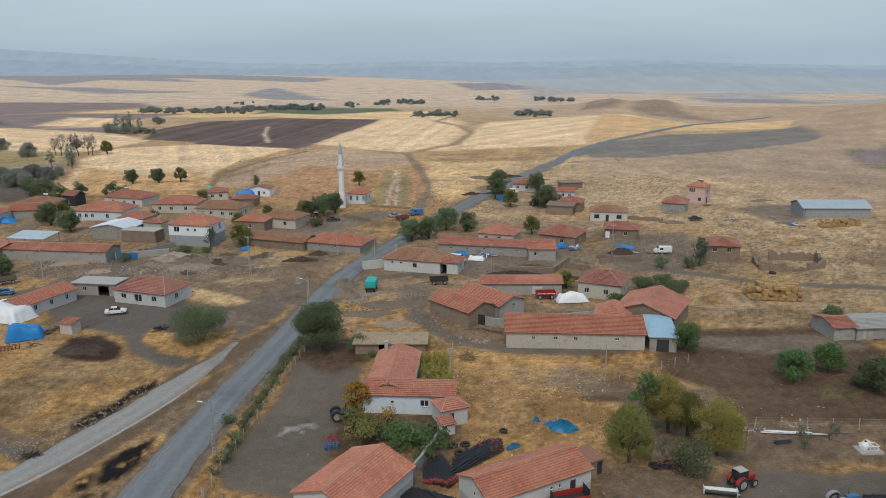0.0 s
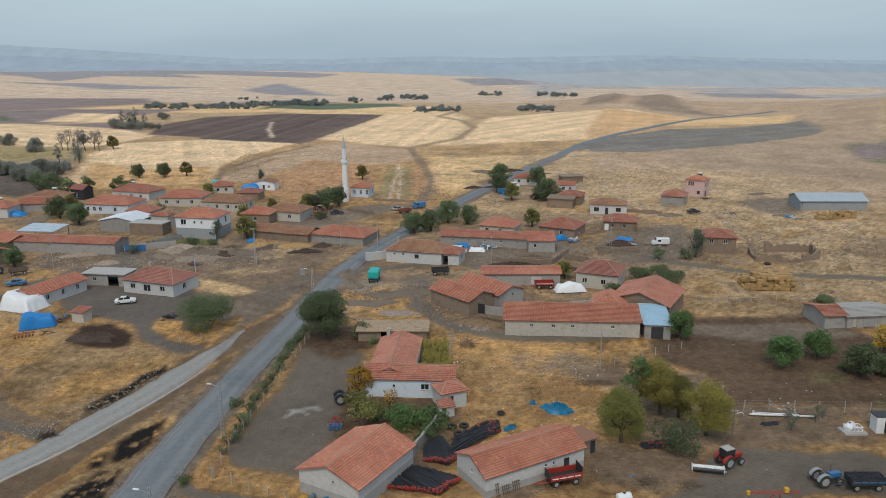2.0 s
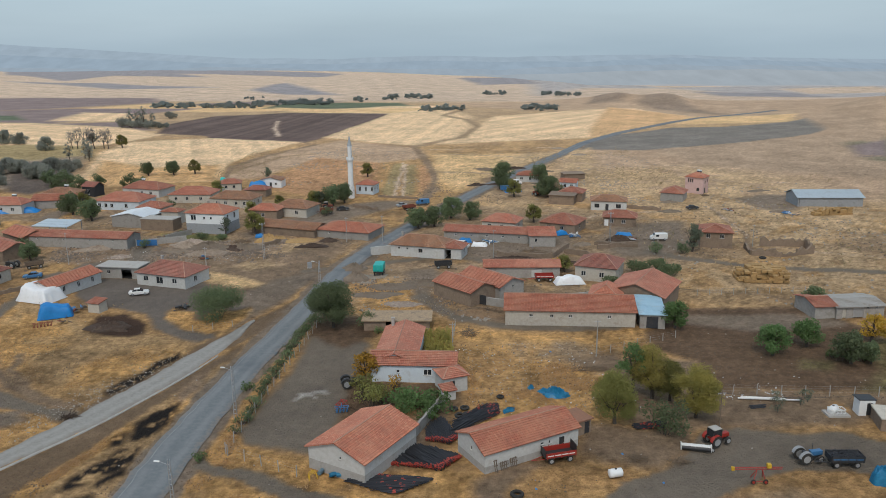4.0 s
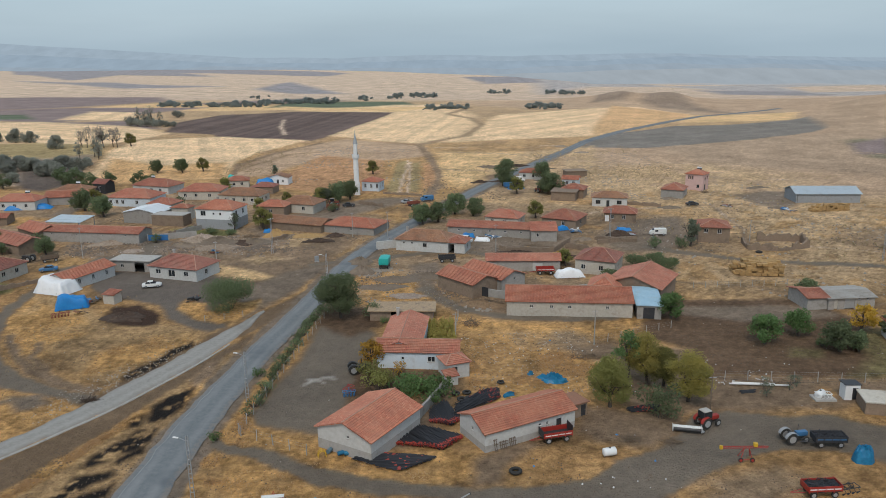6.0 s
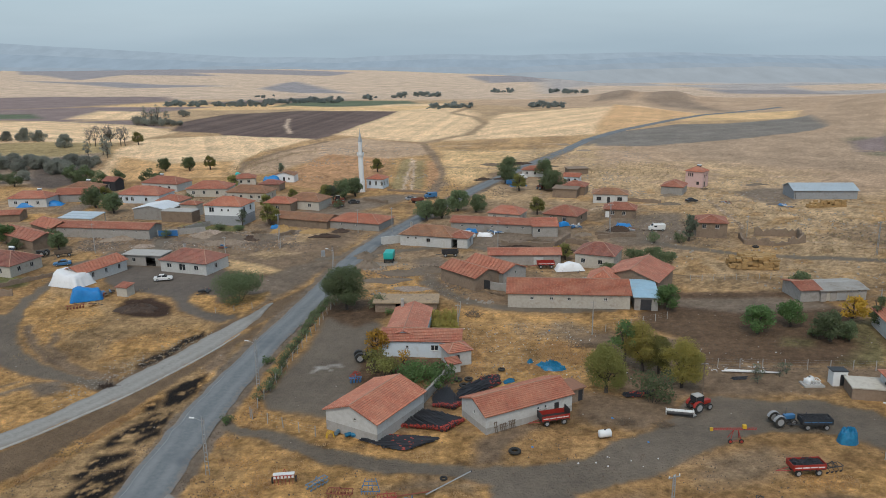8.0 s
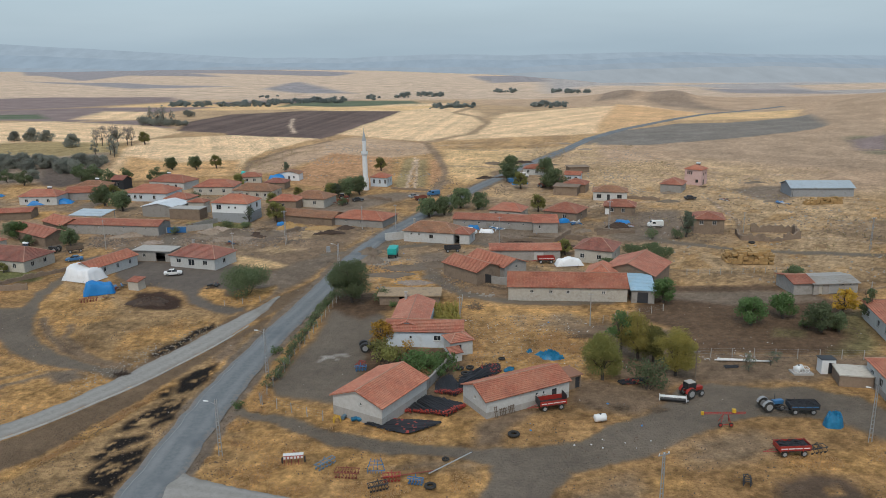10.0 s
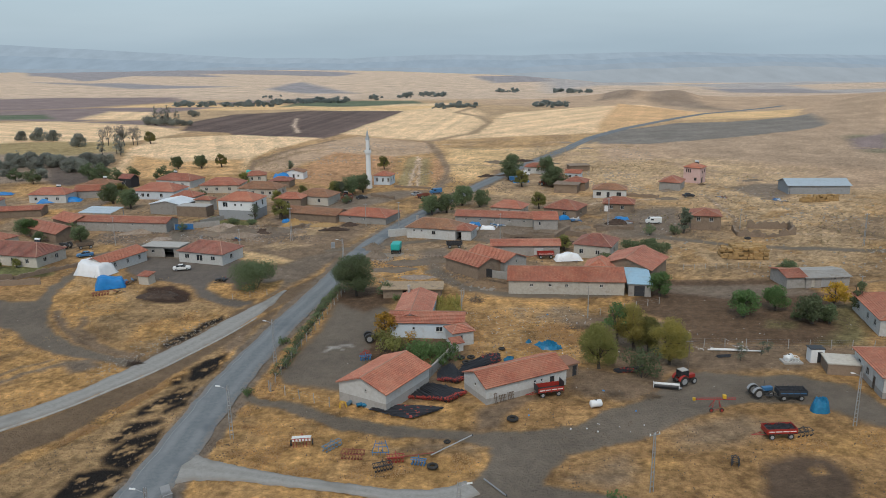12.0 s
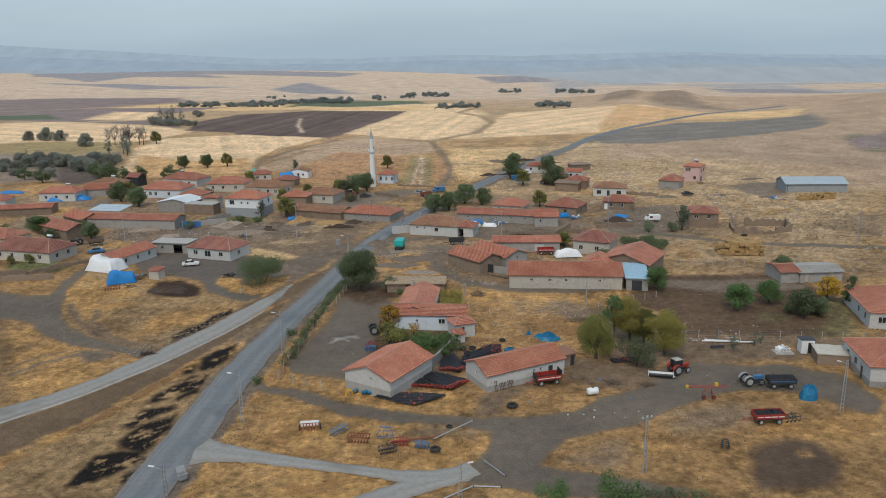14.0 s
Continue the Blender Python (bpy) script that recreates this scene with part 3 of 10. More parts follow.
land("dryg", 0.5, [(-29.2, 79.1), (-23.5, 77), (-17.8, 73.2), (-14.1, 70.4), (-5.8, 67.6), (4.5, 65.9), (6.6, 63.9), (6.7, 61.2), (4.5, 58.1), (1.2, 56), (-0.9, 55), (-5.2, 55.3), (-12.5, 57.1), (-17, 58.4), (-24.1, 60.6), (-28.4, 62.6), (-31.2, 64.5), (-31.6, 67.4), (-31.2, 73.4), (-30.6, 77.7)])
land("earthl", 1.2, [(-5.7, 64.7), (-1, 66.9), (6.1, 65.5), (5.1, 62.7), (0.6, 63.7)])
land("drygb", 1, [(18, 61.9), (22.1, 63.6), (28, 65.4), (34.7, 69.3), (42.3, 74.5), (47.2, 76), (56.9, 74.6), (63.1, 66.4), (52.3, 47.6), (31.2, 49.1), (24.4, 51.5), (19.3, 53.5), (13.6, 55.3), (15.6, 59)])
land("dryg", 1, [(26, 60.4), (30.9, 61.7), (31.5, 59), (27.2, 56.8)])
land("dryg", 1, [(45.5, 65.8), (63.8, 67.6), (59.7, 60.5), (48.8, 61), (43.9, 61.9)])
land("earthl", 1.5, [(16.8, 59.3), (25.6, 61.9), (24.9, 56.2), (21.6, 54.3), (16.3, 56.5)])
land("earthl", 1.5, [(33, 68.9), (44.3, 72.9), (50.9, 69), (41, 64.4), (32.8, 63.1)])
land("mud", 1, [(42.6, 59.7), (47.3, 61), (51.4, 60.1), (51.8, 55.1), (47.9, 48.9), (39, 48.6), (39.4, 53)])
land("dryg", 0.6, [(46.7, 57.4), (49, 58.3), (48.7, 56.9), (46.9, 56.1)])
land("dryg", 0.5, [(-33, 55.7), (-31.5, 57.8), (-27.2, 58.2), (-19.6, 56.3), (-12.2, 54.7), (-7.2, 53.7), (-5.7, 50.9), (-6.2, 48.6), (-35, 49.6)])
# left of the road: grass, tracks, dung yard
land("dryg", 1, [(-90.1, 120.5), (-79.4, 119.9), (-69.8, 106.5), (-52, 94.7), (-54.6, 90), (-60.2, 81.9), (-66.4, 76.8)])
land("tan", 1.5, [(-88.8, 154), (-72, 143.3), (-64.8, 134.2), (-53.8, 131.5), (-40.2, 126.7), (-43.5, 120.6), (-50.3, 102.7), (-57.8, 105.9), (-69.8, 119.3), (-79.2, 127.1)])
land("dryg", 1.2, [(-85.6, 135.4), (-87.9, 149), (-68.6, 134.4), (-64.3, 126.3), (-71, 119.4), (-65.6, 109.3), (-72.7, 112.8), (-80.5, 123.5)])
land("dryg", 1, [(-59.1, 115.3), (-52.6, 123.7), (-42.7, 126.9), (-45.1, 117.9), (-50.7, 107), (-57.8, 105.9)])
land("drygb", 1, [(-103.7, 145.3), (-96.6, 147.2), (-90.7, 155.1), (-87.1, 144.3), (-85.9, 133.4), (-93.4, 133.5), (-98.7, 136.2)])
land("weedy", 1, [(-112.1, 160.8), (-106, 163.1), (-95.6, 159.7), (-94.5, 154.4), (-109.1, 155.4)])
land("lane", 0.5, [(-102.7, 136.5), (-93, 132.6), (-87.2, 132.3), (-89.2, 143), (-89.7, 153.1), (-91.9, 167.7), (-91.3, 173.6), (-87, 176.4), (-85.5, 182.8), (-78.4, 185.6), (-73.4, 175.4), (-86.4, 169.1), (-88.6, 163.5), (-87.8, 155), (-86.3, 142), (-82, 127.3), (-77.9, 118.1), (-73, 111.3), (-66.2, 105.8), (-58.9, 100.9), (-52.9, 98.4), (-51.1, 96.7), (-52.4, 94.3), (-57.4, 97.1), (-63.5, 99.5), (-70, 102.5), (-76.7, 107.5), (-83.2, 115), (-92.2, 117.8)])
track("earth", 2, 0.5, [(-79.3, 125.3), (-72.5, 114.4), (-65.9, 107.5), (-59.1, 102.5), (-52.8, 99.5)])
track("earth", 1.3, 0.5, [(-71.8, 121.2), (-70, 114.3), (-64.4, 107.8)])
track("greyearth", 1, 0.5, [(-72.5, 88.1), (-69.4, 93.1), (-65.9, 95.9), (-60.7, 97.8)])
track("earthl", 1, 0.4, [(-74.1, 90.9), (-71.7, 95.7), (-67.9, 98.1)])
land("greyearth", 1, [(-65.6, 97.5), (-59.9, 98.2), (-57.6, 95), (-61.5, 92.7)])
land("greyearth", 1.0, [(-41.7, 150.9), (-34.3, 165.4), (-26.1, 172), (-23.5, 168.8), (-28.7, 152.5), (-33.9, 138.7), (-36.5, 132.5), (-39.7, 141.3)])
land("yardgrey", 0.6, [(-80.3, 166.9), (-75.2, 169.5), (-66.1, 167.1), (-53.6, 159.5), (-51.3, 164.9), (-41.7, 150.9), (-43.7, 141.5), (-39, 127.8), (-42.4, 125.7), (-47.8, 129.9), (-52.5, 133.4), (-56.4, 142.3), (-65.2, 146.6), (-69.7, 148.8), (-76.1, 155.7)])
land("dryg", 0.6, [(-52.2, 139.8), (-52.3, 146.7), (-45, 141.6), (-38.8, 143.5), (-35.2, 145.6), (-33.8, 141.8), (-37.8, 132.5), (-41, 129.9), (-47, 133.9)])
land("dung", 0.7, [(-65.4, 134.2), (-65.6, 142), (-60.5, 142.6), (-55.5, 137), (-52.8, 130.2), (-56.1, 128.8), (-60.7, 129.9)])
land("brownearth", 0.4, [(-25.5, 154.9), (-23.5, 164.6), (-21.7, 162.2), (-25.6, 145), (-30.2, 132.1), (-34.5, 122.7), (-39.1, 116.9), (-42.4, 108.1), (-47.8, 98.4), (-51.6, 93.5), (-52.6, 94.5), (-49.9, 101.5), (-46.1, 109.5), (-42.9, 118.5), (-40, 125.6), (-34.4, 134.4), (-29.7, 145.2)])
# bare strip, tan grass and scorched patches between the roads
land("tan", 0.8, [(-59.7, 59.2), (-58.3, 62), (-56.4, 65.5), (-54, 68.7), (-51.7, 72.5), (-49.5, 77.4), (-47.2, 83), (-45.2, 87.7), (-43.7, 91.9), (-42.1, 96.3), (-39.4, 104.9), (-36.9, 112.5), (-34.6, 117.3), (-31.3, 112.2), (-33.8, 99), (-35, 87.9), (-36.6, 71.9), (-37.5, 58.6), (-38.8, 51), (-54.7, 50.4)])
land("brownearth", 0.4, [(-64.8, 68), (-63.5, 71.4), (-60.6, 73.8), (-57.7, 76.6), (-55, 80.2), (-52.4, 84.7), (-49.4, 88.8), (-46.4, 94), (-43.3, 100.3), (-40, 107.4), (-37.3, 114.1), (-34.3, 121.6), (-32.5, 124.4), (-33.4, 117.3), (-36.5, 110.9), (-39.1, 103.8), (-42, 95.8), (-43.6, 91.4), (-45.1, 87.3), (-47.1, 82.6), (-49.3, 77), (-51.5, 72.2), (-53.8, 68.3), (-56.2, 65.2), (-58.2, 61.7), (-59.6, 58.9)])
land("dryg", 0.5, [(-59.4, 58.6), (-58.1, 61.5), (-56.1, 65.1), (-53.7, 68.2), (-51.4, 72), (-49.3, 76.8), (-47, 82.3), (-45, 87), (-43.5, 91.1), (-42.4, 93.8), (-41.3, 91.8), (-43, 86.7), (-45, 81.8), (-47, 75.4), (-49.9, 70.4), (-52.6, 65.9), (-55, 61.4), (-57.7, 55.6)])
land("dryg", 0.8, [(-38.3, 102.6), (-36.9, 107.8), (-35.5, 106.2), (-35.7, 96.5), (-36.1, 90.3), (-37.4, 91.6)])
land("rubbly", 0.8, [(-39, 103.5), (-37.5, 110.3), (-35.8, 112.4), (-35.1, 104.7), (-37.2, 100.6)])
land("lane", 0.5, [(-29.9, 88.4), (-29.4, 80.1), (-31, 73.4), (-31.6, 67.1), (-32.7, 64.3), (-31.5, 58.4), (-32.8, 55.7), (-34.7, 49.6), (-36.7, 49.7), (-36, 62.9), (-34.8, 80.3), (-33.6, 93.8), (-32.7, 113.9), (-29.8, 104.4)])
track("greyearth", 8.4, 0.4, [(-36.3, 30), (-36.2, 46), (-34.4, 65.7), (-33.4, 85.7), (-30.3, 110.5), (-25.4, 136.2), (-18.5, 176.7), (-10.4, 201.8), (0.2, 227.6), (21, 276.5), (42, 322.6), (73.7, 385.6)])
land("burnt", 0.5, [(-40.2, 97.2), (-37.1, 100.9), (-36.7, 94), (-38.3, 89.7), (-40.5, 87.5), (-41.6, 93)])
land("burnt", 0.5, [(-42.6, 82.8), (-40.9, 85.9), (-38.3, 86.9), (-37.7, 83.2), (-39.2, 80.5), (-41.5, 79.2), (-42.5, 77.1), (-44.9, 75.7), (-44.5, 79.8)])
land("burnt", 0.5, [(-41.6, 77.1), (-40, 80.2), (-38.1, 82.1), (-38.2, 79.5), (-40.5, 76.3)])
land("burnt", 0.5, [(-45.9, 69), (-44.6, 73.5), (-41, 75.2), (-39.5, 74.3), (-41.5, 71.7), (-43.5, 69.6), (-44.5, 67.3)])
land("burnt", 0.5, [(-44.4, 64), (-43.6, 68.7), (-40.3, 70.8), (-39, 72.2), (-38.3, 67.7), (-39.5, 64.5), (-39.5, 60.4), (-43.3, 62)])
land("burnt", 0.5, [(-46.5, 52.9), (-46.4, 56.9), (-46.2, 60.3), (-43.7, 61.3), (-40.6, 61.1), (-38.6, 58.2), (-40.9, 56.4), (-42.9, 54), (-44.9, 52.1)])
land("burnt", 0.5, [(-40.9, 53.6), (-39.3, 55.7), (-38.1, 56.9), (-38.1, 54.8), (-39.6, 52.9)])
land("burnt", 0.5, [(-50.2, 104.9), (-47.7, 111.5), (-46.6, 115.3), (-43.9, 121.4), (-42.7, 119.2), (-45.2, 112.3), (-46.8, 106.5), (-48.9, 103.1)])
land("burnt", 0.5, [(-43.4, 89), (-41.9, 91.3), (-41.1, 88), (-42.5, 86.7)])
# spilled chalk in the yard
track("chalk", 0.7, 0.35, [(-19.4, 100.5), (-17.4, 102.6), (-15, 103.1)])
track("chalk", 0.5, 0.3, [(-18.9, 102.1), (-16.5, 100.9)])


def cover(px, py, soft, ring, width):
    """How far each place lies inside a ring, or on a track of that width, from 0 to 1."""
    r = np.array(ring, float)
    lo, hi = r.min(0) - width - 3 * soft - 12, r.max(0) + width + 3 * soft + 12
    some = np.nonzero((px > lo[0]) & (px < hi[0]) & (py > lo[1]) & (py < hi[1]))[0]
    x, y = px[some], py[some]
    best, inside = np.full(len(x), 1e9), np.zeros(len(x), bool)
    pairs = list(zip(r[:-1], r[1:])) if width else list(zip(r, np.roll(r, -1, 0)))
    for (ax, ay), (bx, by) in pairs:
        dx, dy = bx - ax, by - ay
        s = np.clip(((x - ax) * dx + (y - ay) * dy) / max(dx * dx + dy * dy, 1e-9), 0, 1)
        best = np.minimum(best, np.hypot(x - ax - s * dx, y - ay - s * dy))
        if not width:
            cross = (ay > y) != (by > y)
            inside ^= cross & (x < (bx - ax) * (y - ay) / (by - ay if by != ay else 1e-9) + ax)
    d = width / 2 - best if width else np.where(inside, best, -best)
    return some, np.clip(0.5 + d / (2 * soft), 0, 1)


STRAW = []


def straw_at(x, y):
    """How much straw covers the land at each place."""
    ys, half, us, s = STRAW[0]
    i = np.clip(np.searchsorted(ys, y), 0, len(ys) - 1)
    j = np.clip(np.searchsorted(us, x / half[i]), 0, len(us) - 1)
    return s[i, j]


def land_sheet():
    ys = np.concatenate([[-900, -500, -280, -160], np.arange(-100, 37, 2.5), 38 * 1.0070 ** np.arange(0, 608), [2900, 3400, 4100, 5200]])
    half = np.where(ys > 38, 0.64 * ys + 42, 67.0)
    us = np.linspace(-1, 1, 561)
    us = np.concatenate([[-9, -4, -2, -1.4, -1.1], us, [1.1, 1.4, 2, 4, 9]])
    X, Y = half[:, None] * us[None], np.repeat(ys[:, None], len(us), 1)
    n, m = X.shape
    x, y = X.ravel(), Y.ravel()
    z = relief(x, y)
    # fringes of fields and tracks are ragged
    k = np.clip(y / 150, 0.7, 6)
    wx = x + k * 1.6 * (fbm(x / k, y / k, 7, 11) - 0.5) + 0.5 * (vnoise(x, y, 0.9, 4) - 0.5)
    wy = y + k * 1.6 * (fbm(x / k, y / k, 7, 12) - 0.5) + 0.5 * (vnoise(x, y, 0.9, 6) - 0.5)
    wx = wx + np.clip(k, 0, 2) * 1.3 * (fbm(x, y, 2.4, 14, 3) - 0.5)
    wy = wy + np.clip(k, 0, 2) * 1.3 * (fbm(x, y, 2.4, 15, 3) - 0.5)
    tint = np.empty((len(x), 3))
    tint[:] = CLASSES["base"][0]
    straw, furrow, phase = np.full(len(x), CLASSES["base"][1]), np.zeros(len(x)), np.zeros(len(x))
    # dry grass is patchy: bare soil shows between
    patch = np.clip((fbm(x, y, 16, 21) - 0.50) * 8, 0, 1)
    tint += (np.array((0.165, 0.124, 0.088)) - tint) * (0.4 * patch)[:, None]
    straw *= 1 - 0.4 * patch
    rich = np.clip((fbm(x, y, 7, 31, 5) - 0.50) * 9, 0, 1)
    tint += (np.array((0.42, 0.265, 0.122)) - tint) * (0.7 * rich)[:, None]
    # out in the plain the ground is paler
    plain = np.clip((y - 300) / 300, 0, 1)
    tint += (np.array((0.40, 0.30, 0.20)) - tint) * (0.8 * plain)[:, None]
    for number, (kind, soft, ring, width) in enumerate(PATCHES):
        some, c = cover(wx, wy, soft, ring, width)
        col, s, f = CLASSES[kind]
        xs, ys_ = x[some], y[some]
        if kind == "burnt":
            # the fire ran with the wind: long ragged tongues
            al, ac = 0.80 * xs + 0.60 * ys_, -0.60 * xs + 0.80 * ys_
            c = c * np.clip((fbm(al / 2.6, ac, 1.1, 41, 5) - 0.31 + 0.25 * (vnoise(xs, ys_, 0.6, 44) - 0.5)) * 14, 0, 1)
        elif kind in ("earthl", "earthd") and not width:
            c = c * np.clip(1.25 - 1.1 * np.clip(fbm(xs, ys_, 6, 51) - 0.42, 0, 1) * 2.6, 0, 1)
        elif kind in ("dryg", "drygb", "drygp"):
            # trampled gaps where the soil shows
            c = c * (1 - 0.75 * np.clip((fbm(xs, ys_, 5.5, 57, 5) - 0.545) * 9, 0, 1))
        tint[some] += (np.array(col) - tint[some]) * c[:, None]
        straw[some] += (s - straw[some]) * c
        furrow[some] += (f - furrow[some]) * c
        r = np.array(ring, float)
        e = r[1:] - r[:-1]
        e = e[np.argmax((e**2).sum(1))]
        e = e / np.hypot(*e)
        on = some[c > 0.5]
        phase[on] = (x[on] * -e[1] + y[on] * e[0]) / min(6.0, max(1.0, r[:, 1].mean() / 90))
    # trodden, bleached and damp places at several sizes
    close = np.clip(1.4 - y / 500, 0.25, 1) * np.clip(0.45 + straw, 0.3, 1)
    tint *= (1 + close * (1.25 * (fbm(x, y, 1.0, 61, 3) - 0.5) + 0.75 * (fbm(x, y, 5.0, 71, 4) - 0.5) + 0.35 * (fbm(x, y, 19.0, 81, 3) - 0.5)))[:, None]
    # haze painted in: the whole tint is lightened with distance
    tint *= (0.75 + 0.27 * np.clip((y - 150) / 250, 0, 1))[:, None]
    tint = np.minimum(tint, 0.72)
    STRAW.append((ys, half, us, straw.reshape(n, m)))
    me = bpy.data.meshes.new("ground")
    idx = np.arange(n * m).reshape(n, m)
    quads = np.stack([idx[:-1, :-1], idx[:-1, 1:], idx[1:, 1:], idx[1:, :-1]], -1).reshape(-1, 4)
    me.vertices.add(len(x))
    me.vertices.foreach_set("co", np.stack([x, y, z], 1).ravel())
    me.loops.add(quads.size)
    me.loops.foreach_set("vertex_index", quads.ravel())
    me.polygons.add(len(quads))
    me.polygons.foreach_set("loop_start", np.arange(0, quads.size, 4))
    me.polygons.foreach_set("use_smooth", np.ones(len(quads), bool))
    me.update(calc_edges=True)
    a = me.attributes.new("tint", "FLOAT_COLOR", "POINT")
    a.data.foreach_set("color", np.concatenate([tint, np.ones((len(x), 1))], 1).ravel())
    for name, v in (("straw", straw), ("furrow", furrow), ("phase", phase)):
        me.attributes.new(name, "FLOAT", "POINT").data.foreach_set("value", v)
    ob = new("ground", me)
    me.materials.append(ground_material())
    return tagged(ob, "dry straw-coloured village land with bare earth tracks and stubble fields", "ground", kind="structure")


def ground_material():
    m, t, bsdf = nodes_of("dry_land")
    at = {}
    for name in ("tint", "straw", "furrow", "phase"):
        a = t.nodes.new("ShaderNodeAttribute")
        a.attribute_name = name
        at[name] = a.outputs["Color" if name == "tint" else "Fac"]
    pos = t.nodes.new("ShaderNodeNewGeometry").outputs["Position"]
    fine = ranged(t, noisy(t, pos, 2.0, 6, 0.65), 0.36, 0.64)
    # blown and trodden straw lies in wisps of one direction
    mp = put(t, "ShaderNodeMapping", Rotation=(0, 0, 0.5), Scale=(0.34, 1.0, 1.0))
    t.links.new(pos, mp.inputs["Vector"])
    wisp = noisy(t, mp.outputs[0], 1.1, 9, 0.76)
    clump = noisy(t, pos, 0.30, 9, 0.70)
    tuft = maths(t, "ADD", maths(t, "MULTIPLY", wisp, 0.5), maths(t, "MULTIPLY", clump, 0.5))
    broad = noisy(t, pos, 0.045, 5, 0.6)
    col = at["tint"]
    # straw lies over the soil in ragged drifts; the more straw, the fewer gaps
    lie = maths(t, "ADD", tuft, maths(t, "MULTIPLY", maths(t, "SUBTRACT", at["straw"], 0.5), 0.28))
    lie = ranged(t, lie, 0.42, 0.54)
    light = mixer(t, "MIX", fine, mixer(t, "MULTIPLY", 1.0, col, (1.17, 1.12, 1.05)), mixer(t, "MULTIPLY", 1.0, col, (1.38, 1.33, 1.26)))
    soil = mixer(t, "MIX", fine, mixer(t, "MULTIPLY", 1.0, col, (0.90, 0.85, 0.82)), mixer(t, "MULTIPLY", 1.0, col, (1.10, 1.04, 0.99)))
    col = mixer(t, "MIX", lie, soil, light)
    worn = mixer(t, "MIX", fine, mixer(t, "MULTIPLY", 1.0, at["tint"], (0.96, 0.95, 0.94)), mixer(t, "MULTIPLY", 1.0, at["tint"], (1.07, 1.05, 1.03)))
    col = mixer(t, "MIX", ranged(t, at["straw"], -0.35, 0.15, 1, 0), col, worn)
    # tussocks: pale tips and dark roots about a metre apart, and finer stalks between them
    tips = mixer(t, "MIX", ranged(t, noisy(t, pos, 1.25, 3, 0.7), 0.40, 0.60), (0.84, 0.81, 0.78), (1.24, 1.23, 1.22))
    stalk = mixer(t, "MIX", ranged(t, noisy(t, pos, 4.5, 3, 0.6), 0.38, 0.62), (0.94, 0.93, 0.92), (1.10, 1.10, 1.10))
    dry = ranged(t, at["straw"], -0.2, 0.6, 0.10, 0.85)
    col = mixer(t, "MULTIPLY", dry, col, tips)
    col = mixer(t, "MULTIPLY", dry, col, stalk)
    # pebbles and litter of straw on the bare earth
    speck = noisy(t, pos, 3.4, 2, 0.5)
    col = mixer(t, "MIX", ranged(t, speck, 0.70, 0.76, 0, 0.18), col, (0.42, 0.36, 0.29))
    line = put(t, "ShaderNodeTexNoise", Scale=0.5, Detail=3.0)
    line.noise_dimensions = "1D"
    t.links.new(at["phase"], line.inputs["W"])
    stripe = ranged(t, line.outputs["Fac"], 0.35, 0.65, 0.68, 1.32)
    g = t.nodes.new("ShaderNodeCombineColor")
    for k in range(3):
        t.links.new(stripe, g.inputs[k])
    col = mixer(t, "MULTIPLY", at["furrow"], col, g.outputs[0])
    w = ranged(t, broad, 0.3, 0.7, 0.84, 1.16)
    g2 = t.nodes.new("ShaderNodeCombineColor")
    for k in range(3):
        t.links.new(w, g2.inputs[k])
    col = mixer(t, "MULTIPLY", 1.0, col, g2.outputs[0])
    t.links.new(col, bsdf.inputs["Base Color"])
    bsdf.inputs["Roughness"].default_value = 0.97
    bsdf.inputs["Specular IOR Level"].default_value = 0.15
    bumped(t, bsdf, maths(t, "ADD", fine, tuft), 0.8, 0.28)
    return m


land_sheet()


def ridge(y, base, crest_at, colour, seed, rough=1.0):
    """A far hill range of the backdrop, glowing, with haze put into its colour. crest_at: heights of its crest at even
    bearings from left to right.
    """
    m, t, bsdf = nodes_of("hazed_hills_glow")
    pos = t.nodes.new("ShaderNodeNewGeometry").outputs["Position"]
    mp = put(t, "ShaderNodeMapping", Scale=(1.0, 0.0, 2.6))
    t.links.new(pos, mp.inputs["Vector"])
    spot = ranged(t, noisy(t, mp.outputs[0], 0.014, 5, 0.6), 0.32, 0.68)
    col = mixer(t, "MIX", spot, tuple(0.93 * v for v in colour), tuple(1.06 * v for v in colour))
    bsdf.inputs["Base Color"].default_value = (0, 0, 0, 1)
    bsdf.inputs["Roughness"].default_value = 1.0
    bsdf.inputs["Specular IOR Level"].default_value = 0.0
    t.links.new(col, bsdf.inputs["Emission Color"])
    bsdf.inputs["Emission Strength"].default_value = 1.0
    xs = np.linspace(-1.1 * y, 1.1 * y, 420)
    crest = np.interp(xs / y, np.linspace(-0.66, 0.66, len(crest_at)), crest_at)
    crest = crest + rough * y * 0.0050 * (fbm(xs, xs * 0 + seed, y * 0.12, seed) - 0.5) + rough * y * 0.0022 * (fbm(xs, xs * 0, y * 0.03, seed + 3) - 0.5)
    bm = bmesh.new()
    rows = []
    for back, part_of in ((-0.10 * y, 0.0), (-0.05 * y, 0.6), (0.0, 1.0), (0.05 * y, 0.5)):
        rows.append([bm.verts.new((x * (1 + back / y), y + back, base + (c - base) * part_of)) for x, c in zip(xs, crest)])
    for a, b in zip(rows, rows[1:]):
        for i in range(len(a) - 1):
            bm.faces.new((a[i], a[i + 1], b[i + 1], b[i]))
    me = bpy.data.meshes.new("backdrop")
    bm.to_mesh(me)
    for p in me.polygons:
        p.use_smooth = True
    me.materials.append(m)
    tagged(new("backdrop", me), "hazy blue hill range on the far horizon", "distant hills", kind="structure")


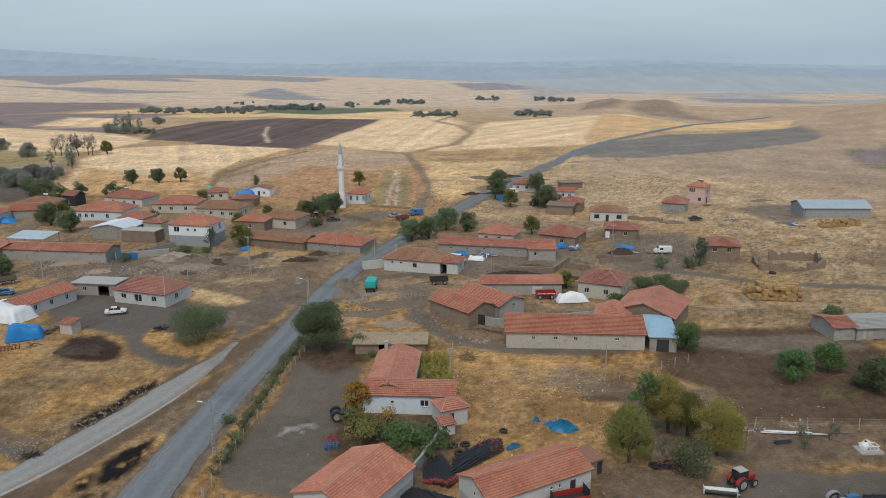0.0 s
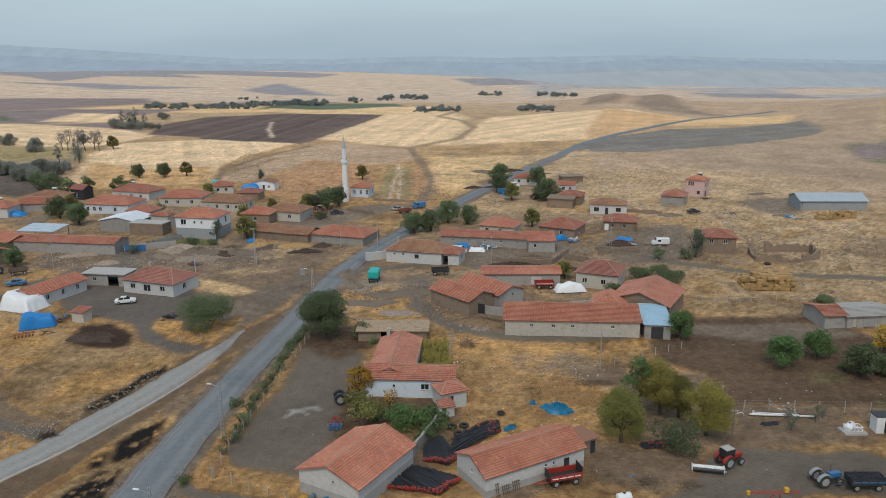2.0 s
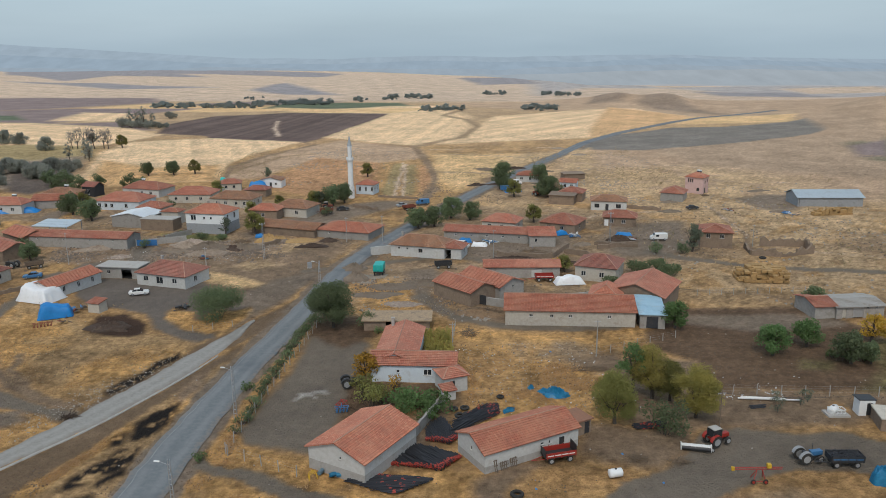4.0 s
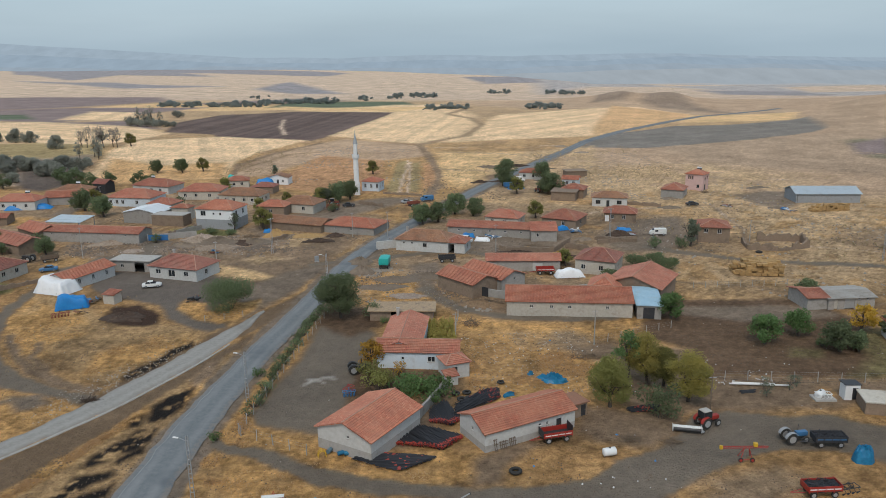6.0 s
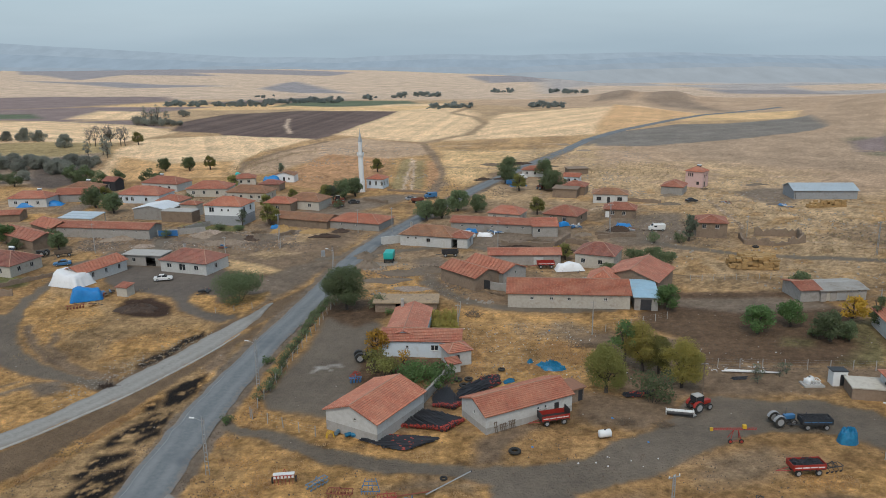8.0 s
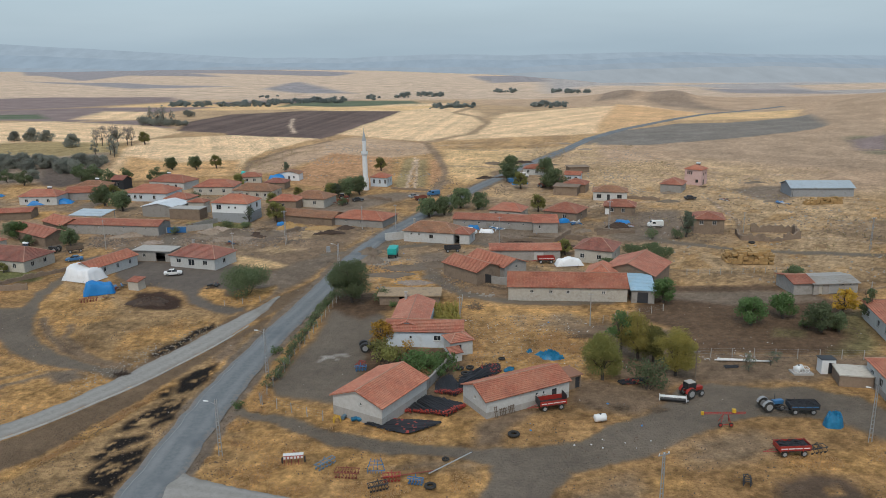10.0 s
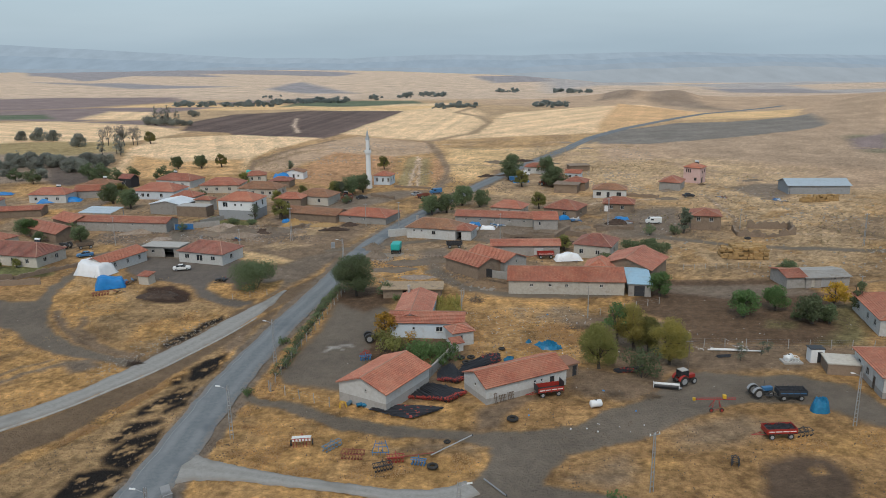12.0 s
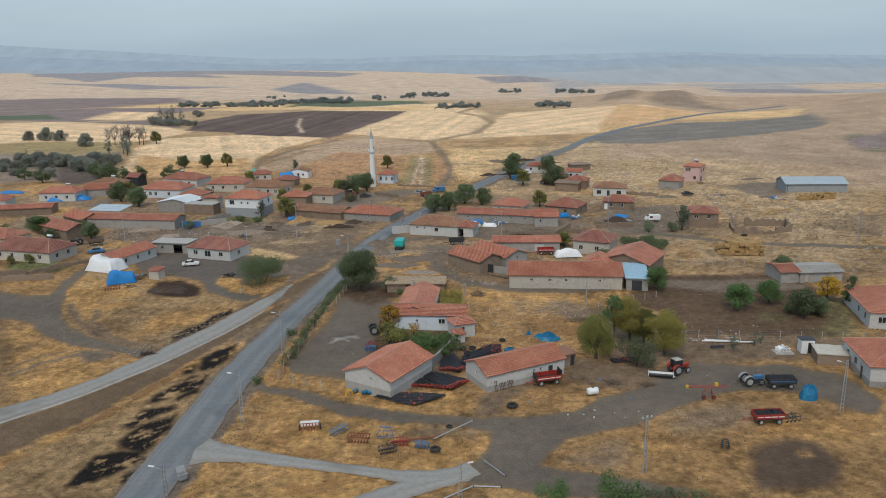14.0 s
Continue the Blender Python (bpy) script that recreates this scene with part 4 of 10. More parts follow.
# haze by colour alone: the emitted tone turns bluer from range to range
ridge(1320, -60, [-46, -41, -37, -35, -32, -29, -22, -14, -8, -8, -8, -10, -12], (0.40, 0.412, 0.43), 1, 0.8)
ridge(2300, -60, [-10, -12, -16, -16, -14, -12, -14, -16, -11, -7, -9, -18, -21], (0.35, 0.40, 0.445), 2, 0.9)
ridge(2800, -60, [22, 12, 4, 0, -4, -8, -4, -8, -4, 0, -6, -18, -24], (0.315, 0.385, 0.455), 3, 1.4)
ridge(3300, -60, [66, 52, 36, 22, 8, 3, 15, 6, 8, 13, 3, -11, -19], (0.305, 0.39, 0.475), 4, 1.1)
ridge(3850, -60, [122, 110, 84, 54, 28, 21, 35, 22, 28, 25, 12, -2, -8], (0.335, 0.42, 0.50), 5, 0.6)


# ---- tools for things ----
def part(name, bm, material, parent=None, label="", smooth=False):
    """Links a bmesh as one mesh object, under a thing or a part."""
    me = bpy.data.meshes.new(name)
    bm.normal_update()
    bm.to_mesh(me)
    bm.free()
    for m in material if isinstance(material, (list, tuple)) else (material,):
        me.materials.append(m)
    if smooth:
        for p in me.polygons:
            p.use_smooth = True
    ob = new(name, me)
    ob.parent = parent
    if label:
        ob["label"] = label
    return ob


def shared(name, me, parent, m=None):
    ob = new(name, me)
    ob.parent = parent
    if m is not None:
        ob.matrix_basis = m
    return ob


def thing(name, x, y, rz, label, category, group="", z=0.0, kind=""):
    ob = new(name)
    ob.matrix_basis = pose(x, y, z, 0, 0, rz)
    return tagged(ob, label, category, group, kind)


def box(bm, x0, x1, y0, y1, z0, z1, m=None):
    vs = [bm.verts.new(p) for p in ((x0, y0, z0), (x1, y0, z0), (x1, y1, z0), (x0, y1, z0), (x0, y0, z1), (x1, y0, z1), (x1, y1, z1), (x0, y1, z1))]
    if m is not None:
        for v in vs:
            v.co = m @ v.co
    for f in ((3, 2, 1, 0), (4, 5, 6, 7), (0, 1, 5, 4), (1, 2, 6, 5), (2, 3, 7, 6), (3, 0, 4, 7)):
        bm.faces.new([vs[i] for i in f])
    return vs


def boxed(x0, x1, y0, y1, z0, z1, bevel=0.0, m=None):
    bm = bmesh.new()
    box(bm, x0, x1, y0, y1, z0, z1, m)
    if bevel:
        bmesh.ops.bevel(bm, geom=bm.edges[:], offset=bevel, segments=2, affect="EDGES", profile=0.6)
    return bm


def tube(bm, a, b, r0, r1=None, n=8, caps=True):
    """A round bar from a to b."""
    a, b = Vector(a), Vector(b)
    r1 = r0 if r1 is None else r1
    q = (b - a).to_track_quat("Z", "Y")
    rings = []
    for p, r in ((a, r0), (b, r1)):
        rings.append([bm.verts.new(p + q @ Vector((r * math.cos(2 * math.pi * k / n), r * math.sin(2 * math.pi * k / n), 0))) for k in range(n)])
    for k in range(n):
        bm.faces.new((rings[0][k], rings[0][(k + 1) % n], rings[1][(k + 1) % n], rings[1][k]))
    if caps:
        bm.faces.new(rings[0][::-1])
        bm.faces.new(rings[1])


def sweep(bm, pts, r, n=4):
    """A thin round bar along a line of places, in one piece."""
    rings = []
    for k, p in enumerate(pts):
        d = Vector(pts[min(k + 1, len(pts) - 1)]) - Vector(pts[max(k - 1, 0)])
        q = d.to_track_quat("Z", "Y")
        rings.append([bm.verts.new(Vector(p) + q @ Vector((r * math.cos(2 * math.pi * i / n), r * math.sin(2 * math.pi * i / n), 0))) for i in range(n)])
    for a, b in zip(rings, rings[1:]):
        for i in range(n):
            bm.faces.new((a[i], a[(i + 1) % n], b[(i + 1) % n], b[i]))


def tubed(a, b, r0, r1=None, n=8):
    bm = bmesh.new()
    tube(bm, a, b, r0, r1, n)
    return bm


def lathe(bm, profile, n=16, m=None):
    """A turned body about z from pairs of radius and height."""
    rings = []
    for r, z in profile:
        ring = [bm.verts.new((r * math.cos(2 * math.pi * k / n), r * math.sin(2 * math.pi * k / n), z)) for k in range(n)]
        if m is not None:
            for v in ring:
                v.co = m @ v.co
        rings.append(ring)
    for a, b in zip(rings, rings[1:]):
        for k in range(n):
            bm.faces.new((a[k], a[(k + 1) % n], b[(k + 1) % n], b[k]))
    bm.faces.new(rings[0][::-1])
    bm.faces.new(rings[-1])


def wall_bm(length, height, thick, openings, gable=0.0):
    """An upright wall along x, its outer face at y = 0, with real openings (x0, x1, z0, z1); gable adds a pointed top."""
    bm = bmesh.new()
    xs = sorted({0.0, length, *(v for o in openings for v in o[:2])})
    zs = sorted({0.0, height, *(v for o in openings for v in o[2:])})
    for x0, x1 in zip(xs, xs[1:]):
        for z0, z1 in zip(zs, zs[1:]):
            cx, cz = (x0 + x1) / 2, (z0 + z1) / 2
            if not any(o[0] < cx < o[1] and o[2] < cz < o[3] for o in openings):
                box(bm, x0, x1, 0, thick, z0 - (0.4 if z0 == 0 else 0), z1)
    if gable:
        f = [bm.verts.new(p) for p in ((0, 0, height), (length, 0, height), (length / 2, 0, height + gable))]
        g = [bm.verts.new(p) for p in ((0, thick, height), (length, thick, height), (length / 2, thick, height + gable))]
        bm.faces.new(f)
        bm.faces.new(g[::-1])
        bm.faces.new((f[1], g[1], g[2], f[2]))
        bm.faces.new((f[2], g[2], g[0], f[0]))
    bmesh.ops.remove_doubles(bm, verts=bm.verts[:], dist=0.002)
    return bm


def slope(bm, uvs, p0, p1, q1, q0, course=0.4, lift=0.085, thick=0.10):
    """A roof plane from its eave p0-p1 to its top q0-q1, in overlapping courses of tiles, with a closed underside."""
    p0, p1, q0, q1 = map(Vector, (p0, p1, q0, q1))
    n = (p1 - p0).cross((q0 + q1) / 2 - p0).normalized()
    along = (p1 - p0).normalized()
    rise = ((q0 + q1) / 2 - (p0 + p1) / 2)
    length = (rise - along * rise.dot(along)).length
    rows = max(2, int(length / course))
    wob = 0.012

    def face(pts, v0, v1):
        f = bm.faces.new([bm.verts.new(p) for p in pts])
        for loop in f.loops:
            p = loop.vert.co - p0
            loop[uvs].uv = (p.dot(along), (p - along * p.dot(along)).length)

    for k in range(rows):
        a, b = k / rows, (k + 1) / rows
        l0, r0, l1, r1 = p0.lerp(q0, a), p1.lerp(q1, a), p0.lerp(q0, b), p1.lerp(q1, b)
        up = n * (lift + random.uniform(-wob, wob))
        low = [l0 + up, r0 + up]
        if (r1 - l1).length > 0.02:
            face((low[0], low[1], r1, l1), a, b)
        else:
            face((low[0], low[1], l1), a, b)
        face((l0, r0, low[1], low[0]), a, a)
    d = -n * thick
    under = [p0 + d, p1 + d] + ([q1 + d, q0 + d] if (q1 - q0).length > 0.02 else [q0 + d])
    face(under[::-1], 0, 1)
    face((p0 + d, p1 + d, p1, p0), 0, 0)
    top = [q1] if (q1 - q0).length <= 0.02 else [q1, q0]
    edge = [(p1, q1), (q0, p0)]
    for s, e in edge:
        face((s + d, e + d, e, s), 0, 0)


def ribbon(name, left, right, z, thick, material, label, category, steps=2.5, ragged=0.25):
    """A paved strip between two edge lines, with worn edges and a real thickness. UV: across 0 to 1, along in metres."""
    L, R = np.array(left, float), np.array(right, float)

    def resample(P, n):
        s = np.r_[0, np.cumsum(np.hypot(*np.diff(P, axis=0).T))]
        # rounded between the given places
        u = np.linspace(0, s[-1], n)
        q = np.stack([np.interp(u, s, P[:, k]) for k in range(2)], 1)
        for _ in range(6):
            q[1:-1] = 0.25 * q[:-2] + 0.5 * q[1:-1] + 0.25 * q[2:]
        return q, u

    n = int(np.hypot(*np.diff(L, axis=0).T).sum() / steps)
    l, u = resample(L, n)
    r, _ = resample(R, n)
    bm = bmesh.new()
    uvs = bm.loops.layers.uv.new("UVMap")
    rows = []
    across = (0, 0.04, 0.25, 0.5, 0.75, 0.96, 1)
    for k in range(n):
        d = (r[k] - l[k]) / np.hypot(*(r[k] - l[k]))
        a = l[k] + d * random.uniform(-ragged, ragged) * min(1, 30 / steps / 6)
        b = r[k] + d * random.uniform(-ragged, ragged) * min(1, 30 / steps / 6)
        row = []
        for f in across:
            p = a + (b - a) * f
            zz = z + 0.05 * (1 - (2 * f - 1) ** 2) + float(relief(p[0:1], p[1:2])[0] if p[1] > 330 else 0.0)
            row.append(bm.verts.new((p[0], p[1], zz - (thick if f in (0, 1) else 0))))
        rows.append(row)
    for k in range(n - 1):
        for j in range(len(across) - 1):
            f = bm.faces.new((rows[k][j], rows[k][j + 1], rows[k + 1][j + 1], rows[k + 1][j]))
            f.smooth = True
            for loop, (uu, vv) in zip(f.loops, ((across[j], u[k]), (across[j + 1], u[k]), (across[j + 1], u[k + 1]), (across[j], u[k + 1]))):
                loop[uvs].uv = (uu, vv)
    return tagged(part(name, bm, material), label, category, kind="structure")


def paving(name, a, b, worn, patch, lines, cracks=0.10):
    """Asphalt or concrete: paler wheel tracks, broad patches, cracks and, if wanted, faint edge lines."""
    m, t, bsdf = nodes_of(name)
    uv = t.nodes.new("ShaderNodeUVMap").outputs[0]
    pos = t.nodes.new("ShaderNodeNewGeometry").outputs["Position"]
    sep = t.nodes.new("ShaderNodeSeparateXYZ")
    t.links.new(uv, sep.inputs[0])
    u = sep.outputs[0]
    col = mixer(t, "MIX", ranged(t, noisy(t, pos, 1.6, 8, 0.7), 0.35, 0.65), a, b)
    wheel = maths(t, "ABSOLUTE", maths(t, "SUBTRACT", maths(t, "ABSOLUTE", maths(t, "SUBTRACT", u, 0.5)), 0.22))
    wheel = ranged(t, wheel, 0.03, 0.14, 1, 0)
    wheel = maths(t, "MULTIPLY", wheel, ranged(t, noisy(t, pos, 0.12, 4), 0.3, 0.7, 0.25, 1))
    col = mixer(t, "MIX", maths(t, "MULTIPLY", wheel, 0.6), col, worn)
    col = mixer(t, "MIX", ranged(t, noisy(t, pos, 0.10, 5, 0.62), 0.54, 0.66, 0, 0.75), col, patch)
    crack = put(t, "ShaderNodeTexVoronoi", Scale=0.35)
    crack.feature = "DISTANCE_TO_EDGE"
    t.links.new(pos, crack.inputs["Vector"])
    col = mixer(t, "MIX", ranged(t, crack.outputs["Distance"], 0.0, 0.025, cracks, 0), col, tuple(0.5 * v for v in a))
    # dust drifts in over the edges
    edge = ranged(t, maths(t, "ABSOLUTE", maths(t, "SUBTRACT", u, 0.5)), 0.34, 0.5, 0, 1)
    dust = maths(t, "MULTIPLY", edge, ranged(t, noisy(t, pos, 0.8, 7, 0.75), 0.40, 0.60))
    col = mixer(t, "MIX", dust, col, (0.21, 0.17, 0.135))
    if lines:
        for at in (0.15,):
            d = ranged(t, maths(t, "ABSOLUTE", maths(t, "SUBTRACT", u, at)), 0.006, 0.014, 1, 0)
            d = maths(t, "MULTIPLY", d, ranged(t, noisy(t, pos, 0.3, 5, 0.7), 0.35, 0.65, 0.05, 0.32))
            col = mixer(t, "MIX", d, col, (0.5, 0.5, 0.48))
    t.links.new(col, bsdf.inputs["Base Color"])
    bsdf.inputs["Roughness"].default_value = 0.9
    bumped(t, bsdf, noisy(t, pos, 9, 3), 0.25)
    return m


ASPHALT = paving("asphalt", (0.118, 0.130, 0.138), (0.162, 0.174, 0.180), (0.225, 0.232, 0.232), (0.088, 0.100, 0.114), True)
OLDROAD = paving("old_concrete_road", (0.21, 0.20, 0.182), (0.285, 0.272, 0.25), (0.32, 0.305, 0.28), (0.16, 0.148, 0.13), False, 0.10)
ROAD_L = [(-40.6, 30), (-40.0, 45.3), (-39.6, 49.9), (-38.4, 65.8), (-36.9, 85.8), (-33.0, 111.2), (-28.4, 136.4), (-21.1, 177.6), (-12.8, 202.8), (-2.3, 228.3), (18.2, 277.4), (39.3, 323.3), (70.9, 386.6), (92.5, 434.6), (125.3, 485.8), (179.3, 551.4), (215, 588), (300, 640)]
ROAD_R = [(-34.4, 30), (-33.9, 45.1), (-33.3, 49.7), (-31.8, 65.5), (-30.5, 85.6), (-27.7, 109.9), (-22.5, 136.0), (-15.9, 175.9), (-8.0, 200.9), (2.6, 227.0), (23.5, 275.7), (44.7, 322.0), (76.5, 384.6), (98.5, 431.0), (130.6, 481.0), (184.3, 546.6), (219, 583), (303, 634)]
ribbon("road", ROAD_L, ROAD_R, 0.05, 0.12, ASPHALT, "worn grey asphalt village road with dusty verges", "road")
SIDE_L = [(-92, 45), (-69.1, 73.0), (-66.2, 76.2), (-62.9, 78.6), (-60.0, 81.5), (-57.2, 85.2), (-54.6, 90.0), (-52.4, 94.3), (-49.5, 100.4), (-45.7, 108.5), (-42.5, 116.4), (-40.3, 121.9), (-38.2, 126.6), (-36.0, 132.0), (-33.6, 137.5)]
SIDE_R = [(-89, 40), (-66.4, 68.2), (-63.7, 71.5), (-60.9, 74.2), (-57.9, 77.2), (-55.2, 80.8), (-52.7, 85.0), (-49.5, 89.4), (-46.5, 94.5), (-43.5, 100.9), (-40.2, 108.0), (-37.5, 114.8), (-36.2, 119.0), (-34.6, 126.5), (-33.0, 136.5)]
ribbon("road", SIDE_L, SIDE_R, 0.03, 0.1, OLDROAD, "pale old concrete side road joining the asphalt road", "road", 1.5, 0.3)
# a low concrete edge runs beside the side road
ribbon("kerb", [(x + 0.10, y - 0.16) for x, y in SIDE_R[:-2]], [(x + 0.34, y - 0.50) for x, y in SIDE_R[:-2]], 0.07, 0.14, CONCRETE, "pale concrete edge strip of the side road", "kerb", 1.5, 0.06)
LANE_L = [(-34.4, 67.0), (-32.7, 64.6), (-31.1, 63.6), (-28.3, 62.3), (-24.1, 60.5), (-17.0, 58.1), (-12.5, 56.8), (-5.2, 54.9), (-0.9, 54.5), (1.9, 55.4), (3.6, 56.6)]
LANE_R = [(-34.4, 56.6), (-32.5, 57.4), (-31.1, 57.9), (-27.1, 57.9), (-19.6, 56.3), (-12.2, 54.5), (-7.2, 53.1), (-4.0, 51.6), (0.4, 50.9), (3.2, 52.0), (5.4, 53.4)]
ribbon("road", LANE_L, LANE_R, 0.02, 0.08, OLDROAD, "pale broken concrete lane", "road", 0.8, 0.22)
ribbon("road", [(2, 54.5), (-5.0, 52.2), (-11.5, 48.5), (-16, 44)], [(4, 52.0), (-2.2, 49.6), (-7.0, 46), (-11, 41)], 0.012, 0.08, OLDROAD, "pale broken concrete lane", "road", 0.8, 0.22)


# ---- buildings ----
OVER = 0.38


def window(parent, m, w, h, frame=None, depth=0.10):
    """A window in its opening: frame with a mullion, panes of dark glass, a sill."""
    frame = frame or FRAME
    ob = new("window")
    ob.parent, ob.matrix_basis = parent, m
    bm, e = bmesh.new(), 0.07
    box(bm, 0, e, depth, depth + 0.06, 0, h)
    box(bm, w - e, w, depth, depth + 0.06, 0, h)
    box(bm, e, w - e, depth, depth + 0.06, 0, e)
    box(bm, e, w - e, depth, depth + 0.06, h - e, h)
    if w > 0.7:
        box(bm, w / 2 - 0.035, w / 2 + 0.035, depth, depth + 0.06, e, h - e)
    part("frame", bm, frame, ob)
    part("pane", boxed(e * 0.5, w - e * 0.5, depth + 0.025, depth + 0.035, e * 0.5, h - e * 0.5), GLASS, ob)
    part("sill", boxed(-0.08, w + 0.08, -0.06, depth, -0.07, -0.003), CONCRETE, ob)
    return ob


def door(parent, m, w, h, material):
    bm = bmesh.new()
    box(bm, 0.004, w - 0.004, 0.10, 0.15, 0, h - 0.004)
    for k in range(2):
        box(bm, 0.1, w - 0.1, 0.085, 0.10, 0.12 + k * h / 2, h / 2 - 0.1 + k * h / 2)
    ob = part("door", bm, material, parent)
    ob.matrix_basis = m
    part("handle", boxed(w - 0.16, w - 0.06, 0.03, 0.085, h * 0.48, h * 0.48 + 0.03), GALV, ob)
    return ob


def roof(parent, w, d, eave, rise, kind, material, course=0.42, over=OVER, caps=True, name="roof"):
    W, D = w / 2 + over, d / 2 + over
    bm = bmesh.new()
    uvs = bm.loops.layers.uv.new("UVMap")
    lines = []
    if kind == "hip":
        k = min(W, D) * random.uniform(0.8, 0.98)
        a, b = ((-(W - k), 0, eave + rise), (W - k, 0, eave + rise)) if W >= D else ((0, -(D - k), eave + rise), (0, D - k, eave + rise))
        c = [(-W, -D, eave), (W, -D, eave), (W, D, eave), (-W, D, eave)]
        if W >= D:
            slope(bm, uvs, c[0], c[1], b, a, course)
            slope(bm, uvs, c[1], c[2], b, b, course)
            slope(bm, uvs, c[2], c[3], a, b, course)
            slope(bm, uvs, c[3], c[0], a, a, course)
            lines = [(a, b), (c[0], a), (c[1], b), (c[2], b), (c[3], a)]
        else:
            slope(bm, uvs, c[0], c[1], a, a, course)
            slope(bm, uvs, c[1], c[2], b, a, course)
            slope(bm, uvs, c[2], c[3], b, b, course)
            slope(bm, uvs, c[3], c[0], a, b, course)
            lines = [(a, b), (c[0], a), (c[1], a), (c[2], b), (c[3], b)]
    elif kind == "gable_x":
        a, b = (-W, 0, eave + rise), (W, 0, eave + rise)
        slope(bm, uvs, (-W, -D, eave), (W, -D, eave), b, a, course)
        slope(bm, uvs, (W, D, eave), (-W, D, eave), a, b, course)
        lines = [(a, b)]
    elif kind == "gable_y":
        a, b = (0, -D, eave + rise), (0, D, eave + rise)
        slope(bm, uvs, (W, -D, eave), (W, D, eave), b, a, course)
        slope(bm, uvs, (-W, D, eave), (-W, -D, eave), a, b, course)
        lines = [(a, b)]
    elif kind == "mono":
        slope(bm, uvs, (-W, -D, eave), (W, -D, eave), (W, D, eave + rise), (-W, D, eave + rise), course)
    elif kind == "flat":
        box(bm, -W, W, -D, D, eave - 0.02, eave + 0.18)
    bmesh.ops.remove_doubles(bm, verts=bm.verts[:], dist=0.003)
    ob = part(name, bm, material, parent)
    if caps and lines:
        for s, e in lines:
            s, e = Vector(s) + Vector((0, 0, 0.05)), Vector(e) + Vector((0, 0, 0.05))
            cap = bmesh.new()
            tube(cap, s, e, 0.10, 0.09, 6)
            part("ridge_cap", cap, CAP, ob, "pale mortared ridge tiles")
    return ob


def chimney(parent, x, y, z, material=None, h=1.1):
    bm = boxed(x - 0.25, x + 0.25, y - 0.25, y + 0.25, z - 0.6, z + h - 0.12)
    box(bm, x - 0.31, x + 0.31, y - 0.31, y + 0.31, z + h - 0.117, z + h)
    return part("chimney", bm, material or CONCRETE, parent)


def water_heater(parent, x, y, z, turn=0.0):
    """Solar water heater on a roof: tank, panel and stand."""
    ob = new("solar_heater")
    ob.parent, ob.matrix_basis = parent, pose(x, y, z, 0, 0, turn)
    part("tank", tubed((-0.75, 0.2, 0.9), (0.75, 0.2, 0.9), 0.28, n=14), SHEETW, ob, "white water tank")
    part("panel", boxed(-0.9, 0.9, -0.05, 0.02, -0.2, 1.1, m=pose(0, -0.35, 0.0, -40)), GLASS, ob)
    bm = bmesh.new()
    for sx in (-0.6, 0.6):
        tube(bm, (sx, 0.25, -0.7), (sx, 0.2, 0.75), 0.03, n=5)
    part("stand", bm, GALV, ob)


def house(x, y, w, d, rz, eave, rise, kind, walls, tiles, label, name="house", front=(), side=(), back=(), left=(), doors=(), door_mat=None,
          plinth=None, chim=(), heater=None, course=0.42, frame=None, category="house", caps=True, over=OVER, roof_rise=None):
    """A building: w by d metres over the roof, front along its own x, turned by rz. front, side, left: openings (from, width, sill, height)."""
    w, d = w - 2 * over, d - 2 * over
    h = thing(name, x, y, rz, label, category)
    t = 0.28
    gx, gy = (rise * 0.96 if kind == "gable_x" else 0), (rise * 0.96 if kind == "gable_y" else 0)
    spans = (("front", pose(-w / 2, -d / 2, 0), w, front, gy), ("side", pose(w / 2, -d / 2 + t, 0, 0, 0, 90), d - 2 * t, side, gx),
             ("back", pose(w / 2, d / 2, 0, 0, 0, 180), w, back, gy), ("left", pose(-w / 2, d / 2 - t, 0, 0, 0, 270), d - 2 * t, left, gx))
    for which, m, length, holes, g in spans:
        opens, put_in = [], []
        for o in holes:
            a, ww, z0, hh = o
            a = min(max(a if a >= 0 else length + a, 0.15), length - ww - 0.15)
            if a < 0.1:
                continue
            opens.append((a, a + ww, z0, z0 + hh))
            put_in.append((a, ww, z0, hh))
        for dd in doors:
            if dd[0] == which:
                opens.append((dd[1], dd[1] + dd[2], 0.0, dd[3]))
        bm = wall_bm(length, eave + 0.02, t, opens, g)
        if plinth:
            mats = [walls, plinth[1]]
            cut = bmesh.ops.bisect_plane(bm, geom=bm.verts[:] + bm.edges[:] + bm.faces[:], plane_co=(0, 0, plinth[0]), plane_no=(0, 0, 1))
            for f in bm.faces:
                f.material_index = 1 if f.calc_center_median().z < plinth[0] else 0
        else:
            mats = walls
        ob = part("wall", bm, mats, h)
        ob.matrix_basis = m
        for a, ww, z0, hh in put_in:
            window(h, m @ pose(a, 0, z0), ww, hh, frame)
        for dd in doors:
            if dd[0] == which:
                if dd[4] is not None:
                    door(h, m @ pose(dd[1], 0, 0), dd[2], dd[3], dd[4])
    part("floor", boxed(-w / 2 + t, w / 2 - t, -d / 2 + t, d / 2 - t, -0.3, 0.05), BLACKNESS, h, "floor coloured black for indoor darkness")
    part("ceiling", boxed(-w / 2 + t, w / 2 - t, -d / 2 + t, d / 2 - t, eave - 0.1, eave), BLACKNESS, h, "loft floor coloured black for indoor darkness")
    roof(h, w, d, eave, rise, kind, tiles, course, over, caps)
    for cx, cy in chim:
        chimney(h, cx, cy, eave + rise * 0.75)
    if heater:
        water_heater(h, heater[0], heater[1], eave + rise * 0.8)
    return h


